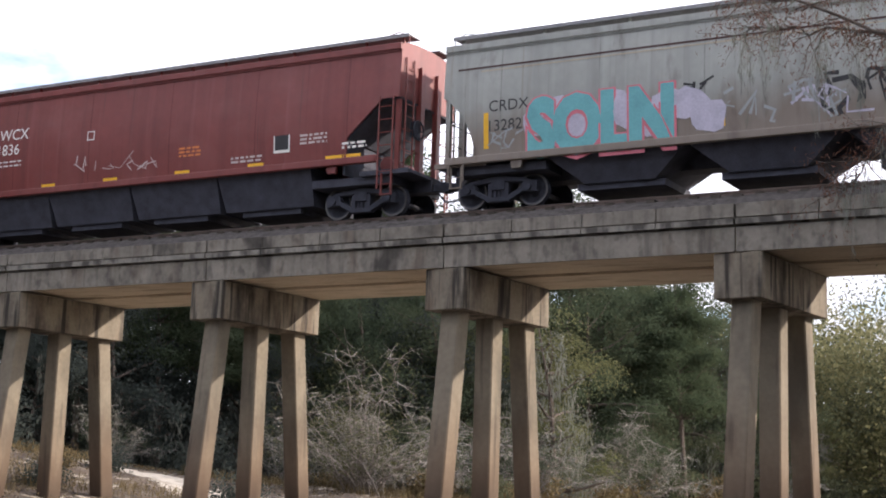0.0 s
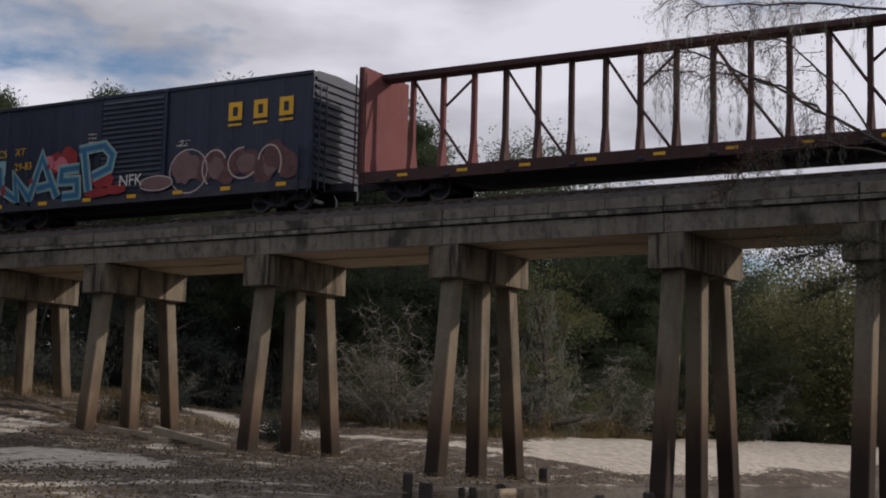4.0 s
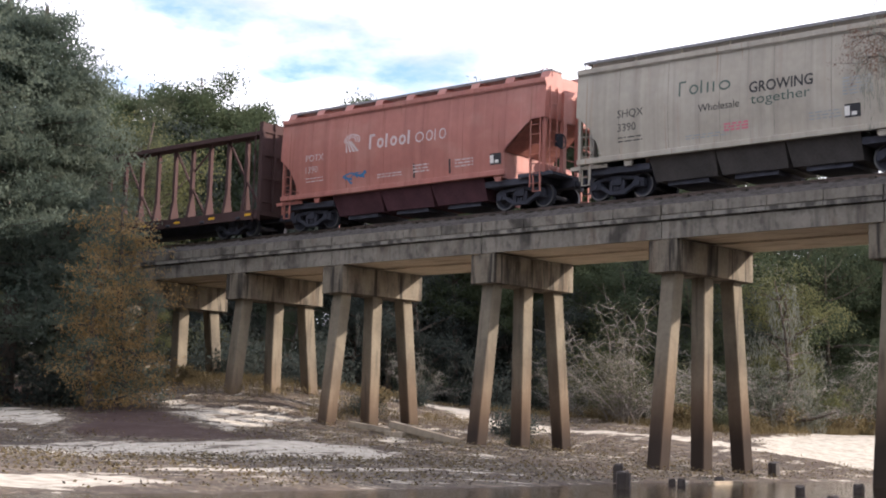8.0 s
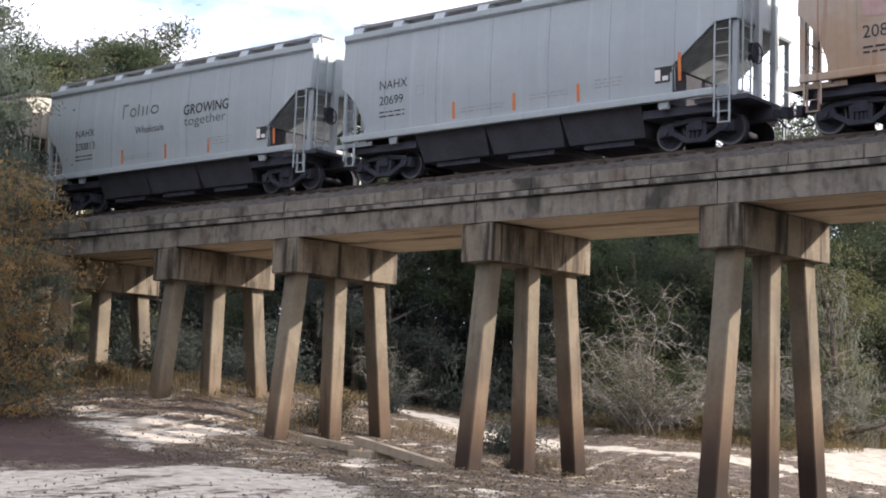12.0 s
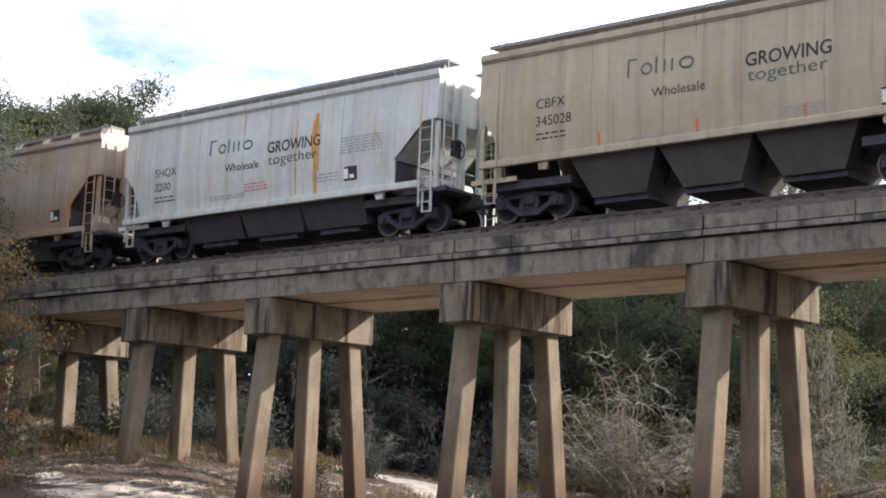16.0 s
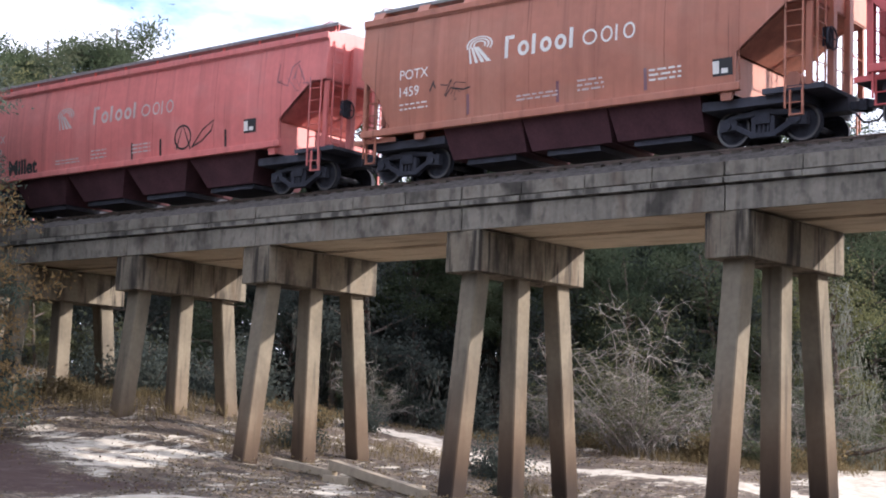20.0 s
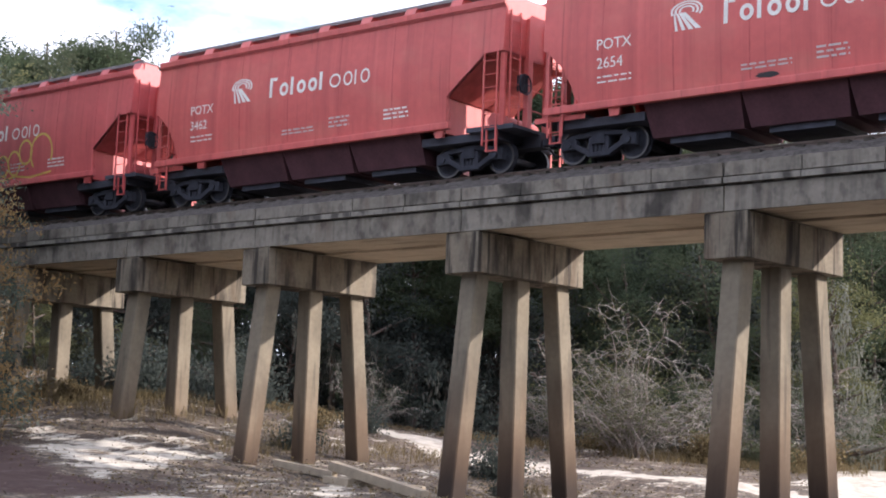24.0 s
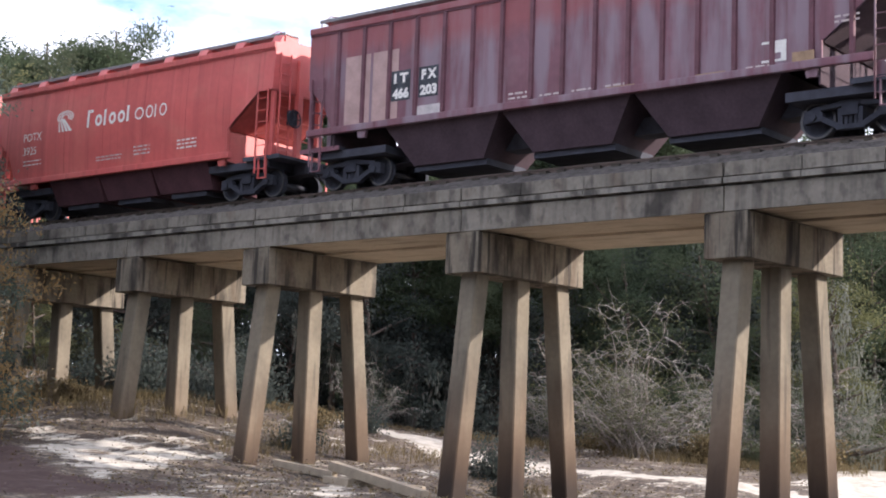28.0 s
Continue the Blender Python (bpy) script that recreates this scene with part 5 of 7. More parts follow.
# 3 dark blue boxcar
def boxcar(u0, u1):
    hb = (u1 - u0) / 2
    car = thing("boxcar", "dark blue boxcar with ribbed end, louvred door and bright spray lettering", "railway car")
    TRAIN.append((car, (u0 + u1) / 2))
    g = Geo().prism([(-1.5, 0.95), (1.5, 0.95), (1.5, 4.8), (1.2, 4.92), (0, 4.98), (-1.2, 4.92), (-1.5, 4.8)], "x", -hb, hb)
    part("body", g, P_BLUE, car, bevel=0.02)
    for s in (-1, 1):
        part("side_sill", Geo().box(-hb, hb, s * 1.50 - 0.05, s * 1.50 + 0.05, 0.62, 0.98), SHADED_IRON, car)
        part("roof_rail", Geo().box(-hb, hb, s * 1.52 - 0.04, s * 1.52 + 0.04, 4.76, 4.88), P_BLUE, car)
        for k in range(15):
            x = -hb + 0.12 + (2 * hb - 0.24) * k / 14
            if -1.9 < x < 1.6:
                continue
            part("side_post", Geo().prism([(x - 0.06, s * 1.5), (x - 0.03, s * 1.535), (x + 0.03, s * 1.535), (x + 0.06, s * 1.5)], "z", 0.98, 4.76), P_BLUE, car)
        d = new("door", Geo().box(-1.75, 1.45, s * 1.54 - 0.04, s * 1.54 + 0.04, 0.98, 4.7).mesh("door", P_BLUE))
        d.parent = car
        d["label"] = "louvred sliding plug door"
        for k in range(18):
            z = 1.15 + k * 0.195
            part("louvre", Geo().prism([(s * 1.58, z), (s * 1.64, z + 0.04), (s * 1.58, z + 0.13)], "x", -1.65, 1.35), P_BLUE, d)
        for x in (-1.78, 1.48):
            part("door_post", Geo().box(x - 0.05, x + 0.05, s * 1.56 - 0.05, s * 1.56 + 0.05, 0.98, 4.76), P_BLUE, car)
    for e in (-1, 1):
        for k in range(13):
            z = 1.15 + 0.28 * k
            part("end_rib", Geo().prism([(e * hb, z), (e * (hb + 0.09), z + 0.05), (e * (hb + 0.09), z + 0.13), (e * hb, z + 0.18)], "y", -1.42, 1.42), P_BLUE, car)
        truck(car, e * (hb - 1.75))
        end_c = Geo().box(min(e * (hb - 2), e * (hb + 0.75)), max(e * (hb - 2), e * (hb + 0.75)), -0.15, 0.15, 0.72, 1.0)
        part("coupler", end_c, TRUCK, car)
        part("ladder", ladder_geo(e * (hb - 0.5), e * (hb - 0.08), -1.60, 0.5, 2.2), P_BLUE, car)
        part("end_ladder", ladder_geo(0, 0.4, 0, 0.6, 4.4), P_BLUE, car, at=pose(e * (hb + 0.16), -1.3, 0, 0, 0, 90))
    part("centre_sill", Geo().box(-hb + 1, hb - 1, -0.35, 0.35, 0.6, 0.95), SHADED_IRON, car)
    x = u0 + hb

    def flat(z):
        return 1.54
    it = [("lettering", text_geo("CS", 0.42), YELLOW, 18.75, 2.86), ("lettering", text_geo("XT", 0.42), YELLOW, 19.68, 2.88), ("spray_patch", rect(0, 0.44, 0, 0.62), G_PALE, 18.74, 2.1, "", 0.003), ("lettering", text_geo("14", 0.42), YELLOW, 18.78, 2.24), ("lettering", text_geo("29-83", 0.42), YELLOW, 19.68, 2.28)]
    for u in (30.45, 31.6, 32.75):
        block = [rect(0, 0.62, 0.70, 0.88), rect(0, 0.2, 0.2, 0.70), rect(0.42, 0.62, 0.2, 0.70), rect(0.2, 0.42, 0.2, 0.36), rect(0, 0.62, 0.0, 0.08)]
        it += [("trade_mark", joined(*block), YELLOW, u, 3.15, "yellow trade mark on the boxcar side")]
    it += [("reflector", rect(0, 0.45, 0, 0.14), YELLOW, u - 0.22, 0.78, "", 0.03) for u in (18.9, 21.35, 23.7, 25.95, 28.2, 30.45, 32.95)]
    rnd = random.Random(3)
    # the big sprayed word, each letter from thick strokes with a pale edge
    def strokes(lines, w):
        return [ribbon(line, w) for line in lines]

    was = [[(18.85, 2.45), (18.98, 1.58), (19.9, 1.08), (19.74, 2.0), (20.58, 1.08), (21.2, 2.7), (22.08, 1.05)], [(20.95, 1.46), (21.8, 1.58)],
           [(23.2, 2.15), (22.3, 2.12), (22.25, 1.68), (23.1, 1.66), (23.15, 1.08), (22.35, 1.06)]]
    pee = [[(23.5, 2.78), (23.82, 1.15)], [(23.25, 2.8), (24.55, 2.9), (24.98, 2.5), (24.85, 2.0), (24.0, 1.72)]]
    low = [min(p[0] for line in ls for p in line) for ls in (was, pee)]
    it += [("spray_cloud", [blob(4.2, 1.5, 0.6, 0.55, rnd), blob(3.6, 1.4, 0.4, 0.45, rnd), blob(0.1, 0.35, 0.3, 0.35, rnd), blob(0.2, 1.0, 0.2, 0.2, rnd)], G_RED, 18.1, 1.0, "", 0.003),
           ("spray_cloud", [blob(0.5, 0.3, 0.3, 0.28, rnd), blob(4.4, 1.35, 0.42, 0.3, rnd), blob(3.8, 1.5, 0.25, 0.3, rnd)], G_PINK, 18.0, 1.0, "", 0.005),
           ("spray_cloud", [blob(0.5, 0.55, 0.6, 0.3, rnd), blob(0.2, 0.1, 0.7, 0.2, rnd), blob(1.2, 0.15, 0.6, 0.2, rnd)], G_RED, 23.6, 1.0, "", 0.105)]
    for ls, lift in ((was, 0.006), (pee, 0.107)):
        for name, m, w, k in (("spray_outline", FADED_WHITE, 0.43, 0.0), ("spray_lettering", G_TEAL, 0.37, 0.004), ("spray_shade", G_BLUE, 0.19, 0.008)):
            sh = strokes(ls, w)
            it.append((name, sh, m, min(v[0] for q in sh for v in q[0]), 0.0, "", lift + k))
    it += [("spray_shade", [blob(0, 0, 0.14, 0.25, rnd), blob(1.5, 0.3, 0.12, 0.12, rnd), blob(2.4, 0.8, 0.12, 0.1, rnd)], G_RED, 19.0, 1.5, "", 0.016),
           ("spray_tag", text_geo("NFK", 0.62), WHITE, 25.4, 1.25, "", 0.112), ("spray_tag", small_print(0.4, 3, rnd, 0.05, 0.16), FADED_WHITE, 23.6, 3.4, "", 0.01)]
    # dull pink bubbles, the rest of the old piece half rubbed off
    it += [("spray_ball", blob(0, 0, 0.68, 0.62, rnd, 18), G_DULL, 27.85, 1.75, "", 0.009), ("spray_ball_edge", ring_of(0, 0, 0.92, 0.85, 0.05), FADED_WHITE, 27.75, 1.62, "", 0.012),
           ("spray_cloud", [blob(0.55 * k, 0.25 * math.sin(2.3 * k), 0.5, 0.55, rnd) for k in range(8)], G_RUST, 28.9, 1.7, "", 0.004),
           ("spray_ball_edge", [ring_of(0, 0, 0.6, 0.7, 0.06, 14, 0.5, 4.2), ring_of(1.3, 0.1, 0.7, 0.6, 0.06, 14, 1.5, 5.6), ring_of(2.5, 0, 0.55, 0.7, 0.06, 14, -0.6, 2.9)], FADED_WHITE, 29.3, 1.65, "", 0.012),
           ("spray_ball", [blob(0, 0, 0.4, 0.42, rnd), blob(1.4, 0.1, 0.5, 0.35, rnd), blob(2.5, 0.0, 0.36, 0.45, rnd)], G_DULL, 29.5, 1.65, "", 0.007)]
    it += [("spray_tag", blob(0, 0, 0.8, 0.28, rnd), G_DULL, 26.4, 1.25, "", 0.11), ("spray_tag", ring_of(0, 0, 0.82, 0.3, 0.05), FADED_WHITE, 26.4, 1.25, "", 0.114), ("spray_tag", scrawl(0.5, 0.2, 3, rnd, 0.025), WHITE, 28.0, 2.6)]
    lettering(car, hb, u0, flat, it)


boxcar(17.85, 34.2)


# 4 centre-beam flat car
def centre_beam(u0, u1):
    hb = (u1 - u0) / 2
    car = thing("centre_beam_car", "empty brown centre-beam lumber car with faded red bulkheads", "railway car")
    TRAIN.append((car, (u0 + u1) / 2))
    part("deck", Geo().box(-hb, hb, -1.45, 1.45, 0.80, 1.0), P_BEAM, car, bevel=0.02)
    part("fish_belly_sill", Geo().prism([(-hb + 2.2, 0.8), (-hb + 4.5, 0.42), (hb - 4.5, 0.42), (hb - 2.2, 0.8)], "y", -0.5, 0.5), SHADED_IRON, car)
    for s in (-1, 1):
        part("side_sill", Geo().box(-hb, hb, s * 1.46 - 0.05, s * 1.46 + 0.05, 0.62, 1.02), P_BEAM, car)
    part("top_chord", Geo().box(-hb + 0.1, hb - 0.1, -0.33, 0.33, 4.55, 4.75), P_BEAM, car, "dark steel top beam", bevel=0.02)
    n = 19
    for k in range(1, n):
        x = -hb + 2 * hb * k / n
        part("centre_post", Geo().prism([(-0.30, 1.0), (-0.085, 2.2), (-0.075, 4.55), (0.075, 4.55), (0.085, 2.2), (0.30, 1.0)], "x", x - 0.085, x + 0.085), P_BULK if k < 4 else P_BEAM, car)
    for k in range(1, n - 1):
        x0, x1 = -hb + 2 * hb * k / n, -hb + 2 * hb * (k + 1) / n
        if k in (3, 6, 9, 12, 15):
            continue
        a, b = ((x0, 4.54), (x1, 2.7)) if k % 3 == 1 else ((x0, 2.7), (x1, 1.05))
        part("diagonal", Geo().tube([(a[0], 0, a[1]), (b[0], 0, b[1])], 0.055, 6), P_BEAM, car)
    for k in (2, 8, 14):
        x0, x1 = -hb + 2 * hb * k / n, -hb + 2 * hb * (k + 1) / n
        part("diagonal", Geo().tube([(x0, 0.06, 3.4), (x1, 0.06, 4.4)], 0.05, 6), P_BEAM, car)
    for e in (-1, 1):
        b = Geo().box(min(e * (hb - 0.12), e * hb), max(e * (hb - 0.12), e * hb), -1.46, 1.46, 1.0, 4.78)
        bulk = part("bulkhead", b, P_BULK if e < 0 else P_BEAM, car, "ribbed steel end bulkhead")
        for y in (-1.4, -0.7, 0, 0.7, 1.4):
            part("rib", Geo().box(min(e * hb, e * (hb + 0.1)), max(e * hb, e * (hb + 0.1)), y - 0.06, y + 0.06, 1.0, 4.78), P_BEAM, bulk)
        for z in (1.4, 2.4, 3.4, 4.4):
            part("rib", Geo().box(min(e * hb, e * (hb + 0.07)), max(e * hb, e * (hb + 0.07)), -1.4, 1.4, z - 0.05, z + 0.05), P_BEAM, bulk)
        if e < 0:
            for k in range(9):
                for yy in (-1.1, 1.1):
                    part("lading_strap_slot", Geo().box(-hb + 0.0, -hb + 0.012, yy - 0.06, yy + 0.06, 1.3 + 0.36 * k, 1.36 + 0.36 * k), P_BULK, bulk)
        truck(car, e * (hb - 2.0))
        part("coupler", Geo().box(min(e * (hb - 2.5), e * (hb + 0.85)), max(e * (hb - 2.5), e * (hb + 0.85)), -0.15, 0.15, 0.66, 0.95), TRUCK, car)
        part("ladder", ladder_geo(e * (hb - 0.05) - 0.2, e * (hb - 0.05) + 0.2, -1.55, 0.5, 4.5), P_BEAM, car)
    for k in range(10):
        x = -hb + 1.2 + (2 * hb - 2.4) * k / 9
        part("winch", Geo().tube([(x - 0.12, -1.5, 0.72), (x + 0.12, -1.5, 0.72)], 0.07, 8), TRUCK, car)
        part("reflector", Geo().box(x + 0.4, x + 0.8, -1.518, -1.512, 0.78, 0.88), YELLOW, car)


centre_beam(36.2, 59.6)

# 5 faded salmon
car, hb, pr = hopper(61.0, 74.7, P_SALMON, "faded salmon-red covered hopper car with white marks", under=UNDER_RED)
potash(car, hb, 61.0, pr, 62.5, 65.1, 66.05, "POTX", "1390", FADED_WHITE, (70.2, 68.4))
lettering(car, hb, 61.0, pr, placard(72.2, 1.62, BLACK, WHITE) + [("spray_tag", scrawl(1.0, 0.4, 5, RND, 0.07), G_BLUE, 64.6, 1.6)])
# 6 beige
car, hb, pr = hopper(76.1, 89.6, P_BEIGE, "beige covered hopper car with green and black lettering", under=UNDER_TAN, hatch_up=False, walk_posts=8)
agrium(car, hb, 76.1, pr, 77.85, 80.3, 82.95, "SHQX", "3390", 0.0, GREEN_INK, (), 86.5)
lettering(car, hb, 76.1, pr, [("lettering", small_print(1.0, 6, RND, 0.045, 0.1), GREY_INK, 86.2, 2.9), ("lettering", small_print(0.9, 3, RND, 0.06, 0.1), G_PINK, 82.0, 1.95)])
# 7, 8 light grey
car, hb, pr = hopper(91.1, 104.85, P_GREY, "clean light grey covered hopper car with orange stripes", under=UNDER_GREY)
agrium(car, hb, 91.1, pr, 92.85, 95.5, 98.8, "NAHX", "200813", 0.0, GREEN_INK, (95.5, 97.85, 100.05, 103.2), 102.7)
car, hb, pr = hopper(106.25, 120.0, P_GREY, "light grey covered hopper car with black number and orange stripes", under=UNDER_GREY)
lettering(car, hb, 106.25, pr, marks(107.85, 2.43, "NAHX", "20699", BLACK) + [("stripe", rect(0, 0.1, 0, 0.5), ORANGE, b, 1.5) for b in (110.7, 112.9, 115.1)] + [("stripe", rect(0, 0.1, 0, 0.75), ORANGE, 118.3, 1.7)] + placard(117.6, 1.7, BLACK, WHITE)
          + [("placard", ring_of(0.2, 0.2, 0.22, 0.22, 0.03, 4, math.pi / 4, math.pi * 2.25), GREY_INK, 109.3, 2.3), ("lettering", small_print(1.3, 2, RND, 0.04, 0.1), GREY_INK, 113.5, 1.85), ("lettering", small_print(0.9, 3, RND, 0.04, 0.1), GREY_INK, 115.7, 2.0),
             ("lettering", small_print(1.6, 2, RND, 0.04, 0.1), GREY_INK, 111.0, 1.75)])
# 9 rust-stained
car, hb, pr = hopper(121.7, 135.4, P_RUSTY, "rust-stained tan covered hopper car", under=UNDER_TAN, cut=1.05)
lettering(car, hb, 121.7, pr, [("paint_patch", rect(0, 1.1, 0, 0.45), PATCH, 123.4, 2.62), ("lettering", text_geo("20805", 0.44), BLACK, 123.4, 2.1), ("lettering", small_print(1.2, 2, RND, 0.05, 0.12), BLACK, 123.4, 1.85), ("stripe", rect(0, 0.1, 0, 0.7), ORANGE, 133.9, 1.7)] + placard(132.85, 1.68, BLACK, WHITE))
# 10 pale grey with rust runs
car, hb, pr = hopper(136.85, 150.5, P_PALE, "pale grey covered hopper car with orange rust runs", under=UNDER_GREY, hatch_up=False, walk_posts=8, cut=1.08)
agrium(car, hb, 136.85, pr, 138.45, 141.05, 143.7, "SHQX", "2200", 0.0, GREEN_INK, (), 147.2)
lettering(car, hb, 136.85, pr, [("lettering", small_print(1.6, 6, RND, 0.04, 0.09), GREY_INK, 146.8, 2.95), ("lettering", small_print(1.0, 3, RND, 0.05, 0.1), G_PINK, 142.7, 1.98),
          ("rust_run", joined(rect(0, 0.16, 0, 2.5), rect(-0.08, 0.02, 1.1, 2.3), rect(0.18, 0.24, 0.7, 2.2)), mat("orange_rust_run", (0.52, 0.27, 0.08), 0.9, 0, 0.35, 2.5), 145.6, 1.42, "", 0.005),
          ("rust_run", rect(0, 0.07, 0, 2.3), mat("pale_rust_run", (0.48, 0.33, 0.16), 0.9, 0, 0.3, 2.5), 144.9, 1.5, "", 0.005)])
# 11 tan
car, hb, pr = hopper(152.0, 165.95, P_TAN, "dusty tan covered hopper car with green lettering", under=UNDER_TAN, hatch_up=False, walk_posts=9, taper=0.6, ev=4.52, sill=1.45, cut=1.02)
agrium(car, hb, 152.0, pr, 153.95, 156.8, 160.2, "CBFX", "345028", 0.22, GREEN_INK, (155.9, 158.8, 161.7, 164.4), 163.9)
# 12 long pink
car, hb, pr = hopper(167.4, 185.4, P_PINK, "long faded pink covered hopper car with black spray tags", under=UNDER_RED, hatch_up=False, walk_posts=12, bays=4, ev=4.36, taper=0.66, sill=1.3)
potash(car, hb, 167.4, pr, 168.85, 173.3, 174.8, "GACX", "31789", FADED_WHITE, (176.8, 178.2, 181.2))
lettering(car, hb, 167.4, pr, placard(182.05, 1.85, BLACK, WHITE) + [("spray_tag", text_geo("Millet", 0.72, 0.03), BLACK, 170.2, 1.52), ("spray_tag", joined(ring_of(0.4, 0.4, 0.4, 0.4, 0.06), stroke([(0.1, 0.05), (0.4, 0.8), (0.75, 0.0)], 0.06)), BLACK, 178.9, 1.6),
          ("spray_tag", stroke([(0, 0), (0.5, 0.5), (1.0, 0.75), (0.9, 0.45), (0.45, 0.15), (0, 0)], 0.05), BLACK, 179.7, 1.65), ("spray_tag", scrawl(1.4, 0.9, 4, RND, 0.03), P_MAROON, 183.4, 2.9, "", 0.01, 1.2)])
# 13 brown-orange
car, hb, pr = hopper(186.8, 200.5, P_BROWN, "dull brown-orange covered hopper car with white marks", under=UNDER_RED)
potash(car, hb, 186.8, pr, 188.25, 191.0, 191.85, "POTX", "1459", WHITE, (190.6, 193.5, 196.1))
lettering(car, hb, 186.8, pr, placard(198.0, 1.6, BLACK, WHITE) + [("spray_tag", scrawl(0.9, 0.6, 3, RND, 0.03), BLACK, 189.3, 1.95)])
# 14 red with yellow tag
car, hb, pr = hopper(201.8, 215.8, P_RED_DARK, "red covered hopper car with a yellow spray tag", under=UNDER_RED)
potash(car, hb, 201.8, pr, 203.5, 205.8, 206.95, "POTX", "3625")
lettering(car, hb, 201.8, pr, [("spray_tag", [ring_of(cx, cy, rx, ry, 0.085, 20, a, b) for cx, cy, rx, ry, a, b in ((0.5, 0.62, 0.6, 0.62, -1.5, 3.6), (1.45, 0.5, 0.36, 0.40, 0.3, 5.9), (2.1, 0.56, 0.38, 0.46, 0.6, 6.1), (2.75, 0.9, 0.40, 0.46, 0, 6.28), (3.65, 0.8, 0.64, 0.70, -0.5, 3.9))] + [stroke([(0.05, 0.05), (0.1, 1.15)], 0.1), stroke([(0.1, 0.0), (0.7, 0.12), (1.4, 0.0), (2.2, 0.1), (3.0, 0.0), (4.2, 0.12)], 0.07)], G_YELLOW, 207.4, 1.45, "yellow looping spray tag"),
          ("spray_tag", scrawl(1.5, 0.9, 4, RND, 0.05), FADED_WHITE, 201.9, 2.9), ("spray_tag", scrawl(1.4, 0.4, 4, RND, 0.045), WHITE, 204.6, 1.5), ("spray_tag", scrawl(0.9, 0.14, 4, RND, 0.03), WHITE, 203.2, 1.22, "", 0.04)])
# 15, 16, 17 red
car, hb, pr = hopper(217.1, 230.9, P_RED, "red covered hopper car with white marks", under=UNDER_RED)
potash(car, hb, 217.1, pr, 218.75, 221.0, 222.2, "POTX", "3462")
car, hb, pr = hopper(232.2, 246.0, P_RED, "red covered hopper car with white marks and soot streaks", under=UNDER_RED)
potash(car, hb, 232.2, pr, 233.85, 236.4, 237.4, "POTX", "2654", WHITE, ())
lettering(car, hb, 232.2, pr, placard(243.6, 1.58, WHITE, BLACK) + [("spray_tag", scrawl(1.0, 0.5, 4, RND, 0.03), FADED_WHITE, 242.8, 1.9), ("dent_mark", blob(0, 0, 0.35, 0.07, RND), BLACK, 238.2, 1.5), ("dent_mark", blob(0, 0, 0.25, 0.08, RND), BLACK, 241.9, 1.5)])
car, hb, pr = hopper(247.4, 261.15, P_RED, "bright red covered hopper car with white marks", under=UNDER_RED)
potash(car, hb, 247.4, pr, 248.95, 251.2, 252.4, "POTX", "3925")
# 18 maroon, ribbed
car, hb, pr = hopper(262.6, 280.6, P_MAROON, "worn maroon ribbed hopper car with patched paint", under=UNDER_MAROON, ribs=17, hatch_up=False, walk_posts=8, bays=3, taper=0.6, ev=4.55, sill=1.5)


def rib_face(z):
    return 1.505


it = [("paint_patch", rect(0, 0.95, 0, 2.2), PATCH, u, 1.5, "", 0.002) for u in (264.05, 265.1)]
it += [("paint_patch", rect(0, 0.9, 0, 0.35), mat("white_stencil_panel", (0.5, 0.46, 0.45), 0.8, 0, 0.3, 4), 266.75, 1.62, "", 0.003)]
it += [("stencil_panel", joined(rect(0, 0.70, 0, 0.86), rect(1.0, 1.70, 0, 0.86)), mat("stencil_black", (0.05, 0.055, 0.065), 0.8, 0, 0.5, 3), 265.80, 2.20, "", 0.004)]
it += [("lettering", text_geo(w, 0.36, 0.02), WHITE, u, z, "", 0.009, k) for w, u, z, k in (("I T", 265.90, 2.72, 0.52), ("F X", 266.90, 2.72, 0.54), ("466", 265.86, 2.28, 0.60), ("203", 266.86, 2.28, 0.60))]
it += [("reflector", rect(0, 0.8, 0, 0.14), DULL_TAN, u, 1.58, "", 0.075) for u in (273.0, 275.5)] + [("reflector", rect(0, 0.55, 0, 0.24), DULL_TAN, 278.0, 1.68, "", 0.075)]
it += [("lettering", small_print(0.6, 2, RND, 0.05, 0.12), FADED_WHITE, u, z, "", 0.004) for u, z in ((269.9, 1.9), (270.9, 1.75), (271.9, 1.75), (272.9, 1.75), (276.8, 1.7), (279.0, 2.6))] + placard(277.2, 1.78, WHITE, P_MAROON, 0.5)
lettering(car, hb, 262.6, rib_face, it)


